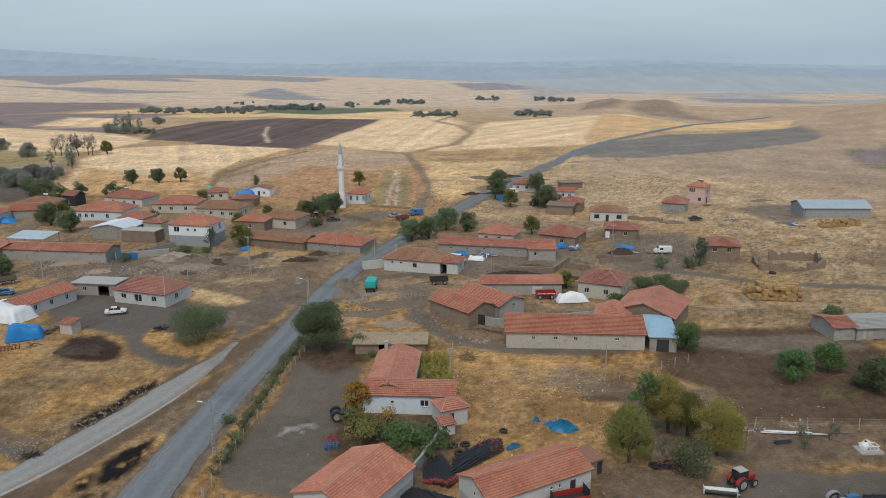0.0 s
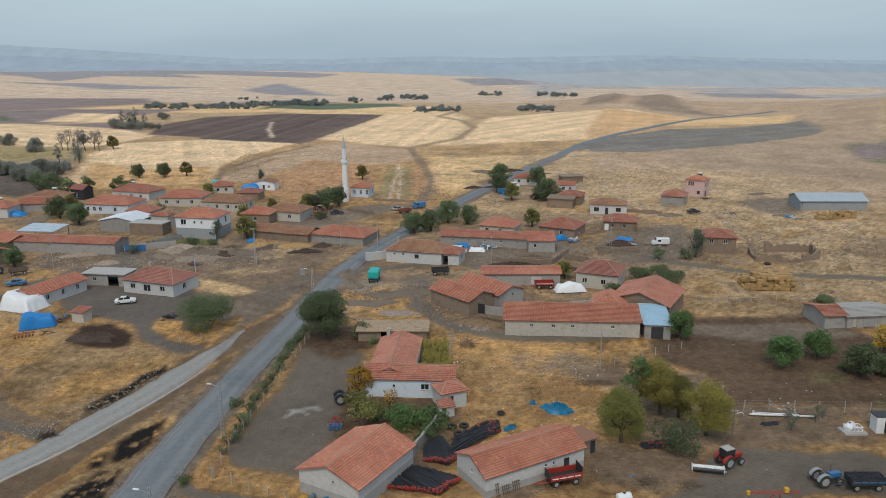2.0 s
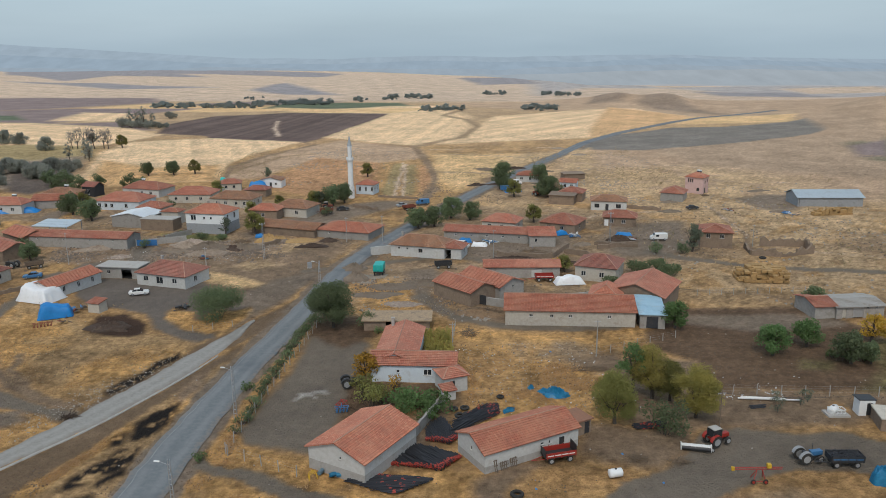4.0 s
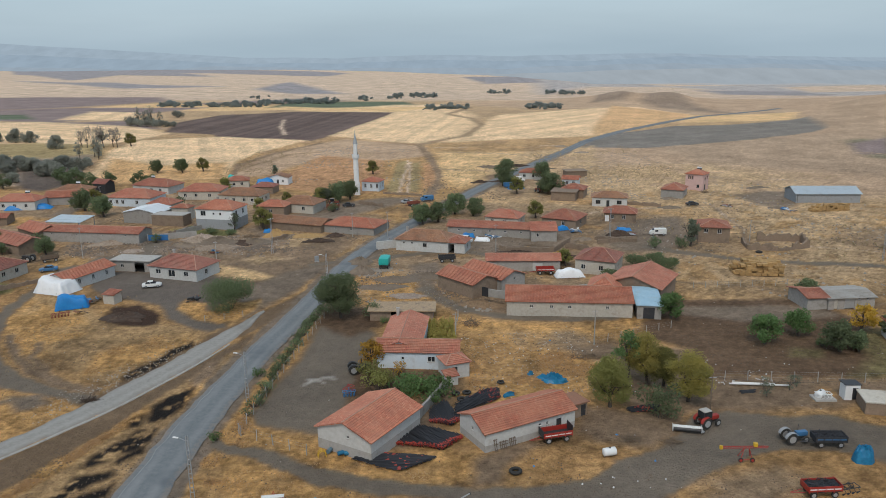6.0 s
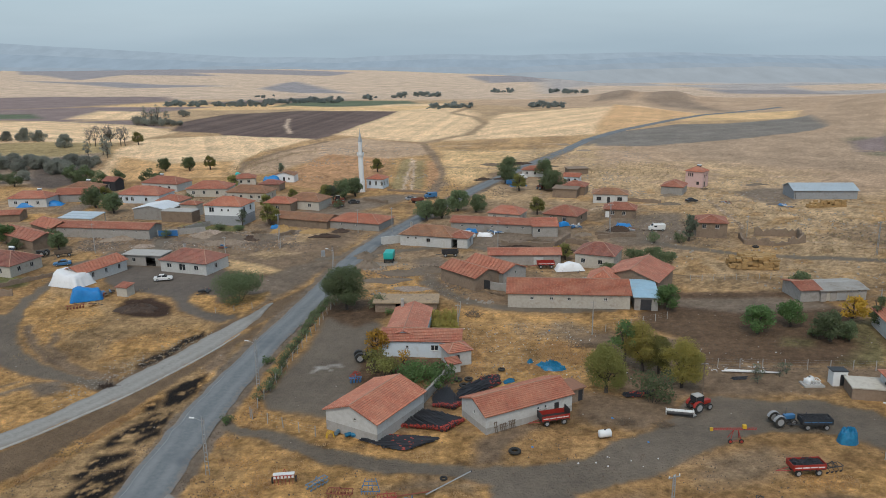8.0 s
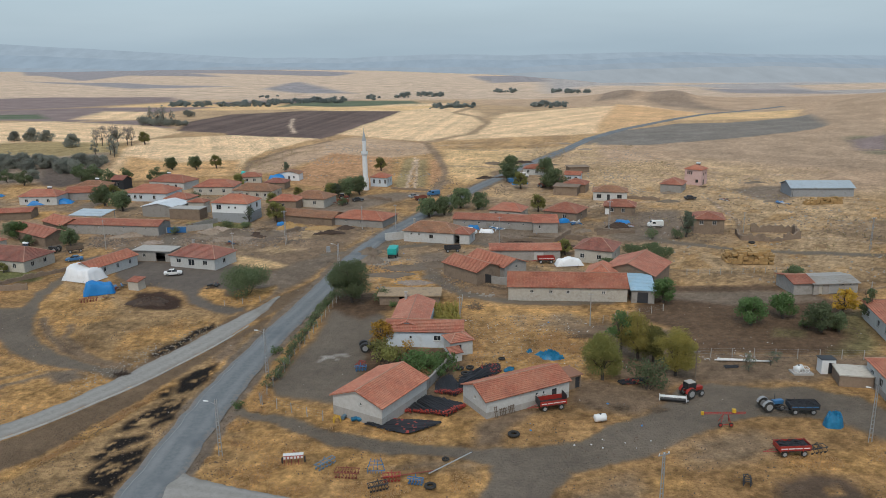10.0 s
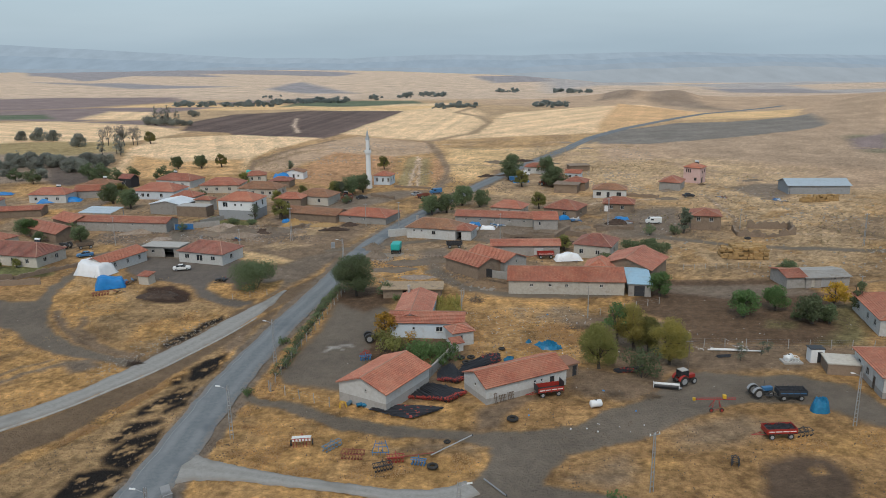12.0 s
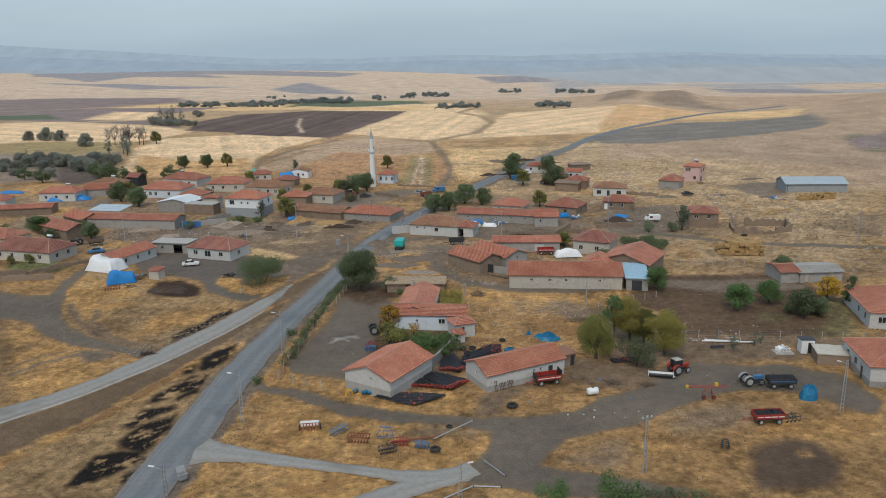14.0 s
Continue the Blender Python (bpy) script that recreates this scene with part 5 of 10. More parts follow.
def wins(*starts, w=1.1, z=0.95, h=1.15):
    return tuple((s, w, z, h) for s in starts)


STRAWROOF = surface("straw_and_earth_roof", (0.36, 0.26, 0.16), (0.22, 0.165, 0.115), 2.0, 0.98, bump=1.0, stain=(0.16, 0.12, 0.09), stain_scale=0.6, stain_from=0.5)
BRICKFLAT = surface("reddish_flat_roof", (0.30, 0.15, 0.095), (0.22, 0.115, 0.08), 2.5, 0.95, stain=(0.17, 0.11, 0.08))
BLOCKL = surface("pale_block_render", (0.40, 0.385, 0.36), (0.33, 0.315, 0.295), 2.5, 0.95, stain=(0.27, 0.245, 0.215), stain_scale=0.6, stain_from=0.53)
# the near barns
house(-7.8, 82.7, 9.6, 12.4, -32.6, 3.0, 1.75, "gable_y", PLASTER, ROOF_RED, "long white barn with a red clay tile gable roof", "barn",
      front=((4.9, 0.4, 2.45, 0.42),), plinth=(1.35, BLOCKL), course=0.36, category="barn", over=0.35)
house(12.8, 83.8, 15.4, 7.4, 27.0, 2.7, 1.5, "gable_x", PLASTER, ROOF_RED, "white barn with a bright red tile roof and grey plinth", "barn",
      front=((8.6, 0.5, 1.6, 0.4), (9.9, 0.35, 1.5, 0.5)), left=((2.9, 0.5, 1.7, 0.6),), doors=(("front", 11.6, 0.9, 2.0, DARKMETAL),),
      plinth=(0.9, BLOCKL), course=0.36, category="barn", over=0.3)
house(21.3, 88.4, 3.6, 3.8, 27.0, 2.1, 0.15, "flat", MUDWALL, BRICKFLAT, "mud brick annex with a flat reddish roof and dark doorway", "annex",
      doors=(("front", 2.0, 0.9, 1.8, DARKMETAL),), category="shed", course=0.36, over=0.25)
# cottage of two wings behind the walled garden
house(-1.2, 108.6, 14.4, 6.2, -6.0, 2.9, 1.35, "gable_x", BLUEWASH, ROOF_OLD, "pale blue cottage wing with a weathered red tile roof", "cottage",
      front=((4.2, 0.5, 1.5, 0.5), (8.6, 1.3, 1.15, 1.0)), side=wins(2.0, w=0.8, h=0.9), course=0.36, over=0.35)
house(-3.7, 115.6, 7.4, 16.6, -6.0, 2.9, 1.36, "gable_y", BLUEWASH, ROOF_OLD, "cottage wing with a weathered red tile gable roof", "cottage", chim=((-2.2, 7.2),), course=0.36, over=0.35)
house(4.6, 103.6, 4.6, 4.4, 20.0, 2.5, 0.9, "hip", PLASTER, ROOF_OLD, "small white porch room with a tiled hip roof", "porch", doors=(("front", 1.0, 0.9, 1.9, DARKMETAL),), course=0.36, category="porch", over=0.3)
house(3.9, 99.8, 2.4, 2.2, 20.0, 1.5, 0.5, "mono", PLASTER, ROOF_OLD, "low outhouse with a tiled lean-to roof", "outhouse", course=0.36, category="outhouse", over=0.2)
house(-4.6, 132.4, 13.5, 6.0, -3.0, 1.9, 0.25, "flat", MUDWALL, STRAWROOF, "low mud brick byre with a flat earth roof", "byre",
      doors=(("front", 4.2, 1.0, 1.8, None), ("front", 6.6, 1.2, 1.8, None)), category="byre", over=0.45)
# the long barn and its yard
house(29.3, 135.2, 25.6, 10.6, -6.7, 3.0, 1.9, "gable_x", CREAM, ROOF_RED, "long cream-white barn with red tile roof and small windows", "long_barn",
      front=tuple((a, 0.75, 1.65, 0.6) for a in (4.6, 8.6, 12.2, 19.6)), course=0.36, category="barn", over=0.35)
house(38.2, 140.5, 7.0, 9.0, -20, 3.3, 2.2, "hip", CREAM, ROOF_RED, "hipped red-tiled end bay of the long barn", "barn", course=0.36, category="barn")
house(44.9, 132.6, 5.3, 10.0, -9.0, 2.8, 0.9, "mono", BLOCK, SHEETBLUE, "grey block shed with a pale blue sheet roof, dark gate", "gate_shed",
      doors=(("front", 1.2, 2.2, 2.3, DARKMETAL),), category="shed", caps=False, over=0.3)
house(47.0, 144.2, 12.6, 13.6, -32, 3.5, 2.2, "gable_y", MUDWALL, ROOF_OLD, "large barn with a weathered tile roof and an open gable", "barn", doors=(("front", 4.5, 2.6, 2.6, None),), course=0.36, category="barn", over=0.45)
house(42.3, 164.0, 10.2, 10.2, -25.4, 3.3, 2.1, "hip", CREAM, ROOF_DARK, "cream house with a dark weathered hipped tile roof", front=wins(1.4, 5.6), side=wins(3.5))
house(9.5, 149.7, 12.6, 8.2, -51, 3.0, 1.5, "gable_x", MUDWALL, ROOF_RED, "earth-walled barn with a red tile gable roof", "barn", course=0.38, category="barn")
house(15.6, 153.6, 13.6, 8.2, -51, 3.0, 1.5, "gable_x", BLOCK, ROOF_RED, "grey barn with a red tile gable roof", "barn", side=((3.6, 0.6, 2.2, 0.6),), course=0.38, category="barn")
house(24.0, 166.6, 18.4, 7.2, -3.0, 2.6, 1.0, "gable_x", BLOCK, ROOF_OLD, "low farm building with a weathered tile roof", "byre", doors=(("front", 11.0, 2.4, 2.1, PLASTER),), category="byre")
# by the road
house(0.6, 187.9, 15.4, 9.2, -19, 2.9, 2.1, "hip", PLASTER, ROOF_BROWN, "white roadside house with a brown hipped tile roof", front=((2.0, 0.5, 1.9, 0.4), (4.3, 0.5, 1.9, 0.4), (7.6, 1.1, 1.2, 1.0)), frame=FRAMED, chim=((-5.5, 0.0),), heater=None)
house(8.8, 184.6, 6.4, 6.6, -19, 2.7, 1.4, "hip", PLASTER, ROOF_OLD, "white house wing with a red hipped roof and an open bay", "house", doors=(("front", 0.6, 2.2, 2.2, None),), side=wins(2.2, w=0.9))
house(19.4, 203.1, 25.0, 8.2, -14.8, 2.5, 1.2, "gable_x", BLOCK, ROOF_OLD, "long stable with a weathered red tile roof", "stable", front=tuple((a, 0.7, 1.3, 0.5) for a in (3, 7.5, 12, 16.5, 21)), category="stable")
house(33.6, 196.4, 7.8, 8.2, -4.8, 3.0, 0.9, "mono", BLOCK, ROOF_OLD, "grey stable end with a lean-to tile roof", "stable", front=((1.4, 0.7, 1.2, 1.0),), category="stable")
house(24.8, 215.2, 11.0, 8.6, -23, 2.8, 1.9, "hip", CREAM, ROOF_OLD, "small house with a red hipped tile roof", front=wins(1.6, 5.5), side=wins(3))
house(42.6, 212.9, 11.4, 11.0, -30, 2.8, 2.2, "hip", MUDWALL, ROOF_OLD, "earth-walled house with a red hipped tile roof", front=wins(2, 6.2), side=wins(4))
house(50.3, 254.7, 9.4, 8.4, -20, 3.0, 0.2, "flat", MUDWALL, MUDWALL, "earth-brown outbuilding with a flat roof", "outbuilding", category="outbuilding")
house(54.6, 260.1, 9.0, 8.4, -22, 3.0, 1.6, "hip", MUDWALL, ROOF_OLD, "earth-walled house with a red hipped roof", front=wins(2, 5))
house(48.2, 269.5, 8.0, 8.4, -30, 2.9, 1.3, "hip", MUDWALL, ROOF_BROWN, "small earth-walled house with a brown roof", front=wins(2))
house(57.6, 282, 7.0, 6.0, -20, 2.8, 1.2, "gable_x", BLUEWASH, ROOF_RED, "small blue-white house with a red roof", front=wins(1.5, 4.0))
house(44.5, 301, 9.5, 7.0, -15, 2.8, 1.4, "hip", PLASTER, ROOF_RED, "white roadside house with a red roof", front=wins(1.5, 5))
house(63.9, 306.5, 9.4, 6.8, 5, 2.2, 0.2, "flat", MUDWALL, MUDWALL, "roofless-looking low mud brick outbuilding", "outbuilding", category="outbuilding")
house(63.6, 243.2, 12.4, 8.0, -12.8, 3.0, 1.6, "hip", PLASTER, ROOF_BROWN, "white house with a brown hipped roof and a columned porch", front=((1.2, 1.6, 0.8, 1.3), (8.2, 1.6, 0.8, 1.3)), doors=(("front", 4.8, 1.0, 2.1, DARKMETAL),), frame=FRAMED)
house(61.2, 219.0, 10.4, 8.0, -16, 2.7, 1.7, "hip", MUDWALL, ROOF_OLD, "earth-brown house with a red hipped roof", front=wins(2.0, 5.5), doors=(("front", 0.4, 1.2, 2.0, CLEAN),))
house(103.2, 270.4, 7.4, 6.6, -40, 6.0, 1.5, "hip", PINK, ROOF_RED, "two-storey pink house with a red hipped roof", front=((1.0, 0.5, 4.0, 1.4), (1.75, 0.5, 4.0, 1.4), (2.5, 0.5, 4.0, 1.4), (4.4, 1.0, 1.0, 1.2)), side=((1.6, 1.1, 3.6, 1.1), (3.8, 0.9, 3.9, 1.2)), doors=(("side", 1.4, 1.5, 2.1, DARKMETAL),), frame=FRAMED, heater=(0.4, 0.6))
house(90.4, 257.3, 8.4, 9.6, -28, 2.9, 1.9, "hip", BLOCK, ROOF_OLD, "grey house with a red hipped roof", side=wins(3))
house(80.3, 192.3, 9.0, 9.4, -14, 4.2, 1.5, "hip", MUDWALL, ROOF_OLD, "tall earth-brown house with a red tile roof", front=wins(1.5, 5.0, z=2.6), side=wins(2, 5.2, z=2.6))
house(86.6, 135.6, 10.6, 8.2, 3, 2.3, 0.7, "gable_x", BLOCK, OLDSHEET, "grey outbuilding with a pale sheet roof", "outbuilding", front=((6.2, 0.6, 1.8, 0.5), (8.0, 0.6, 1.8, 0.5)), doors=(("front", 1.2, 0.8, 2.0, CREAM), ("front", 3.4, 2.2, 2.1, GALV)), category="outbuilding", caps=False)
house(79.6, 135.8, 5.0, 8.4, 3, 2.4, 0.9, "gable_x", BLOCK, ROOF_OLD, "grey outbuilding end with an old tile roof", "outbuilding", category="outbuilding")
house(88.6, 108.9, 12.0, 16.4, -12, 3.1, 2.2, "hip", PLASTER, ROOF_RED, "white house with a red hipped roof and a porch", front=((1.5, 1.4, 1.0, 1.2), (6.5, 1.4, 1.0, 1.2)), left=((2.5, 1.2, 1.0, 1.2), (8.0, 1.2, 1.0, 1.2), (12, 1.2, 1, 1.2)), course=0.38)
house(73.9, 81.8, 12.0, 12.6, -9, 3.4, 2.2, "hip", PLASTER, ROOF_RED, "white house with a red tile roof and a raised porch", left=((1.2, 1.3, 1.1, 1.3), (4.6, 1.3, 1.1, 1.3)), doors=(("left", 7.6, 1.0, 2.1, FRAMED),), plinth=(0.9, BLOCK), course=0.36)
# the white two-storey house and its yard
house(-62.4, 219.4, 13.2, 10.0, -14.5, 6.0, 2.2, "hip", CLEAN, ROOF_RED, "white two-storey house, grey ground floor and red tile roof",
      front=((1.6, 1.7, 3.9, 1.5), (5.6, 0.7, 4.3, 0.7), (7.8, 0.7, 4.3, 0.7), (10.2, 0.7, 1.4, 0.5)), side=((1.4, 1.2, 3.8, 1.6), (5.6, 1.2, 3.8, 1.6)), plinth=(2.9, PLINTH), chim=((-1.6, 1.0), (1.6, 1.2)), course=0.38)
house(-49.5, 236.6, 10.0, 7.6, -12, 3.0, 1.7, "hip", MUDWALL, ROOF_RED, "earth-brown house with a bright red hipped roof", front=wins(4))
house(-79.0, 222.5, 11.0, 5.0, -14, 3.3, 0.2, "flat", MUDWALL, CONCRETE, "brick-red garden block with a flat terrace", "terrace", category="outbuilding", over=0.1)
house(-78.0, 231.5, 6.5, 5.0, -14, 3.8, 0.9, "hip", CREAM, ROOF_RED, "small terrace house with a red roof", doors=(("front", 0.9, 3.6, 2.4, None),))
house(-88.3, 229.6, 12.6, 10.4, -15, 3.3, 1.2, "gable_y", BLOCK, SHEETW, "grey block shed with a white sheet metal roof", "shed", category="shed", caps=False, over=0.3, doors=(("side", 2.0, 4.0, 2.6, None),))
house(-94.4, 203.4, 31.0, 7.6, -11, 2.9, 1.2, "gable_x", BLOCK, ROOF_OLD, "long grey block stable with a weathered red tile roof", "stable", front=tuple((a, 0.5, 2.0, 0.4) for a in (3, 11, 19, 26)), category="stable", over=0.3)
house(-58.0, 165.6, 14.2, 9.6, -21.4, 2.8, 2.2, "hip", PLASTER, ROOF_DARK, "white house with a dark red hipped tile roof", front=((1.8, 1.4, 1.0, 1.1), (5.4, 1.9, 0.6, 1.6), (9.8, 1.3, 1.0, 1.1)), side=wins(3), chim=((-4.0, 1.6),))
house(-71.6, 171.2, 11.0, 5.6, -11, 2.7, 0.2, "flat", BLOCK, CONCRETE, "grey flat-roofed outbuilding with an open bay", "outbuilding", front=((2.2, 0.9, 1.0, 0.9),), doors=(("front", 6.0, 2.6, 2.2, None),), category="outbuilding", over=0.4)
house(-80.6, 160.6, 14.6, 7.4, 66, 2.6, 1.3, "gable_x", PLASTER, ROOF_RED, "white stable with a red tile gable roof", "stable", front=wins(3, 7, 11, w=0.8), category="stable")
house(-108.4, 167.6, 20.4, 10.8, -17, 2.8, 2.4, "hip", CREAM, ROOF_DARK, "cream farmhouse with a dark weathered hipped tile roof", front=wins(3, 7, 11.5, 16), side=wins(2, 6), heater=(4.5, 1.5))
house(-113.4, 195.2, 20.0, 8.5, -37, 2.6, 1.6, "gable_x", MUDWALL, ROOF_OLD, "earth-walled farm building with a red tile roof", "farm_building", category="farm building")
house(-112.6, 208.2, 12.9, 8.4, -40, 2.6, 1.6, "gable_x", MUDWALL, ROOF_RED, "earth-walled barn with a red tile gable roof", "barn", category="barn")
house(-126.0, 184.0, 15.0, 9.0, -25, 2.7, 1.9, "hip", CREAM, ROOF_OLD, "farmhouse with a weathered red hipped roof", front=wins(2, 6, 10))
house(-140.2, 226.9, 18.0, 7.6, 8, 2.4, 0.9, "gable_x", MUDWALL, ROOF_OLD, "low mud brick byre with an old tile roof", "byre", category="byre")
house(-140.5, 253.0, 14.5, 9.0, -3, 3.1, 2.0, "hip", PLASTER, ROOF_OLD, "white house with a red hipped roof", front=wins(2, 6, 10), heater=(2, 1))
house(-127.9, 261.7, 15.0, 9.4, 6, 2.8, 1.7, "gable_x", BLOCK, ROOF_RED, "grey barn with a red tile roof", "barn", category="barn")
house(-131.0, 273.6, 13.0, 8.8, -5, 2.9, 1.8, "hip", MUDWALL, ROOF_BROWN, "house with a brown hipped roof", heater=(1, 1))
house(-123.8, 282.8, 6.6, 5.6, -22, 3.6, 1.5, "gable_x", DARKMETAL, ROOF_DARK, "dark-clad two-storey house with a dark red roof", front=((2.4, 1.1, 0.6, 2.0),))
house(-102.4, 257.7, 17.4, 11.4, -12, 3.1, 2.4, "hip", BLUEWASH, ROOF_OLD, "blue-white house with a large red hipped roof", front=((1.0, 1.1, 0.9, 1.3), (3.4, 1.1, 0.9, 1.3), (5.6, 1.1, 0.9, 1.3), (11, 1.1, 0.9, 1.3)))
house(-88.2, 244.9, 9.4, 8.0, -14.8, 2.8, 1.6, "hip", BLOCK, ROOF_OLD, "small grey house with a red hipped roof", front=wins(3))
house(-102.8, 282.5, 17.0, 10.4, -20, 2.9, 2.2, "hip", PLASTER, ROOF_OLD, "white house with a red hipped roof", front=wins(3, 8, 12), heater=(-3, 1))
house(-81.8, 269.0, 16.0, 11.0, -4, 3.0, 2.2, "hip", CREAM, ROOF_OLD, "cream house with a red hipped roof", front=wins(2, 6, 11))
house(-64.3, 258.4, 16.0, 9.4, -14, 3.0, 2.1, "hip", CREAM, ROOF_BROWN, "cream house with a long brown hipped roof", front=wins(2, 5, 9, 12), side=wins(2, 5), chim=((-5, 0.5),))
house(-40.8, 241.6, 13.0, 10.0, -20, 2.9, 2.0, "hip", CREAM, ROOF_BROWN, "cream house with a brown hipped roof", front=wins(2, 8))
house(-20.4, 210.6, 17.5, 11.5, -22, 2.2, 1.7, "hip", BLOCK, ROOF_RED, "roadside barn with a bright red tile roof", "barn", category="barn", front=wins(4, 9, w=0.6, z=1.1, h=0.5))
house(-38.6, 215.0, 22.0, 9.0, -23, 2.2, 1.3, "gable_x", MUDWALL, ROOF_BROWN, "long earth-walled barn with a brown tile roof", "barn", category="barn")
house(-58.6, 297.0, 9.4, 6.4, -8, 2.9, 1.2, "gable_y", CLEAN, ROOF_BROWN, "small white hut in the field", "hut", front=((1.4, 0.8, 1.0, 0.9), (6.0, 0.8, 1.0, 0.9)), doors=(("front", 3.9, 0.9, 2.0, DARKMETAL),), category="hut")
house(-19.6, 279.0, 7.6, 6.8, -18, 3.6, 1.5, "hip", BLUEWASH, ROOF_RED, "blue-white village mosque hall with a red roof", "mosque_hall", front=((1.0, 0.9, 1.2, 1.6), (3.4, 0.9, 1.2, 1.6), (5.8, 0.9, 1.2, 1.6)), side=((1.2, 0.9, 1.2, 1.6), (4.0, 0.9, 1.2, 1.6)), category="mosque")
house(-60.5, 277.0, 9.0, 7.0, -10, 2.6, 1.3, "hip", MUDWALL, ROOF_DARK, "brown outbuilding with a dark tile roof", "outbuilding", category="outbuilding")
house(-74.0, 291.0, 9.0, 7.0, 10, 2.8, 1.5, "hip", CREAM, ROOF_OLD, "small house with an old red roof", front=wins(2, 5))
house(-150.0, 205.0, 14.0, 9.0, -15, 2.8, 1.9, "hip", CREAM, ROOF_OLD, "farmhouse with an old red roof", front=wins(2, 6, 10))
house(-160.0, 240.0, 14.0, 9.0, 5, 2.8, 1.9, "hip", PLASTER, ROOF_OLD, "white farmhouse with an old red roof", front=wins(2, 6, 10))


def warehouse():
    """Long store with sheet roof and sheet-clad block walls."""
    h = thing("warehouse", 138.6, 245.8, -5, "long grey block warehouse with a pale sheet metal roof", "warehouse")
    w, d, e = 21.4, 10.6, 3.0
    for m, length, g in ((pose(-w / 2, -d / 2, 0), w, 0), (pose(w / 2, -d / 2 + 0.3, 0, 0, 0, 90), d - 0.6, 1.6), (pose(w / 2, d / 2, 0, 0, 0, 180), w, 0), (pose(-w / 2, d / 2 - 0.3, 0, 0, 0, 270), d - 0.6, 1.6)):
        ob = part("wall", wall_bm(length, e, 0.3, (), g), PLINTH, h)
        ob.matrix_basis = m
    bm = bmesh.new()
    uvs = bm.loops.layers.uv.new("UVMap")
    for s in (-1, 1):
        slope(bm, uvs, (-s * -w / 2 * -1 - s * 0.5, -s * (d / 2 + 0.5), e), (s * w / 2 + s * 0.5, -s * (d / 2 + 0.5), e), (s * w / 2 + s * 0.5, 0, e + 1.9), (-s * w / 2 - s * 0.5, 0, e + 1.9), 2.0, 0.02)
    r = part("roof", bm, SHEET, h)
    ribs = bmesh.new()
    for k in range(43):
        x = -w / 2 - 0.4 + k * (w + 0.8) / 42
        for s in (-1, 1):
            tube(ribs, (x, s * (d / 2 + 0.48), e + 0.05), (x, 0, e + 1.94), 0.035, n=4)
    part("ribs", ribs, SHEET, r)
    part("downpipe", tubed((-w / 2 + 0.5, -d / 2 - 0.1, 0), (-w / 2 + 0.5, -d / 2 - 0.1, e), 0.06), DARKMETAL, h)


warehouse()


def minaret():
    """White stone minaret: octagonal base, ringed shaft, one balcony with parapet, drum, lead cone and finial."""
    h = thing("minaret", -25.0, 269.0, 0, "tall white stone minaret with one balcony and a grey cone", "minaret")
    bm = bmesh.new()
    lathe(bm, [(1.25, -0.3), (1.25, 4.2), (1.02, 5.0), (0.98, 5.1)], 8)
    part("base", bm, CLEAN, h)
    bm = bmesh.new()
    lathe(bm, [(0.96, 5.05), (0.95, 9.6), (1.01, 9.65), (1.01, 9.85), (0.94, 9.9), (0.92, 13.2)], 16)
    part("shaft", bm, CLEAN, h, smooth=False)
    bm = bmesh.new()
    lathe(bm, [(0.93, 13.18), (1.1, 13.5), (1.26, 13.9), (1.32, 13.95), (1.32, 14.1)], 16)
    b = part("balcony", bm, CLEAN, h)
    for k in range(16):
        rail = boxed(-0.25, 0.25, -0.05, 0.05, 14.09, 14.95, 0, Matrix.Rotation(2 * math.pi * k / 16, 4, "Z") @ Matrix.Translation((0, 1.24, 0)))
        part("parapet_panel", rail, CLEAN, b)
    bm = bmesh.new()
    lathe(bm, [(0.74, 14.0), (0.74, 18.6), (0.86, 18.7), (0.86, 18.95)], 14)
    part("upper_shaft", bm, CLEAN, h)
    bm = bmesh.new()
    lathe(bm, [(0.88, 18.94), (0.66, 19.8), (0.38, 21.2), (0.06, 22.8)], 14)
    c = part("cone", bm, GALV, h, "grey lead-clad cone")
    bm = bmesh.new()
    lathe(bm, [(0.05, 22.75), (0.04, 23.1), (0.14, 23.25), (0.04, 23.4), (0.1, 23.55), (0.02, 23.7), (0.02, 24.1)], 8)
    part("finial", bm, GALV, c)
    bm = boxed(0.58, 0.76, -0.3, 0.3, 14.1, 15.8)
    part("balcony_door", bm, DARKMETAL, h)


minaret()


# ---- trees and bushes ----
def leaf_mesh(name, rng, clumps, per, leaf, flat=0.8):
    """A crown of many small leaves gathered in clumps: (centre, radius) pairs."""
    pts, faces = [], []
    for (cx, cy, cz), r in clumps:
        k = max(6, int(per * r * r))
        v = rng.normal(size=(k, 3))
        v /= np.linalg.norm(v, axis=1)[:, None]
        v *= (r * (0.55 + 0.5 * rng.rand(k)))[:, None]
        v[:, 2] *= flat
        for p in v:
            n = p / (np.linalg.norm(p) + 1e-6) + rng.normal(size=3) * 0.55
            n /= np.linalg.norm(n)
            a = np.cross(n, rng.normal(size=3))
            a /= np.linalg.norm(a) + 1e-9
            b = np.cross(n, a)
            s = leaf * rng.uniform(0.6, 1.35)
            c = p + (cx, cy, cz)
            i = len(pts)
            pts += [c - a * s, c - b * s * 0.6, c + a * s, c + b * s * 0.6 + n * s * 0.25]
            faces.append((i, i + 1, i + 2, i + 3))
    me = bpy.data.meshes.new(name)
    me.from_pydata([tuple(p) for p in pts], [], faces)
    return me


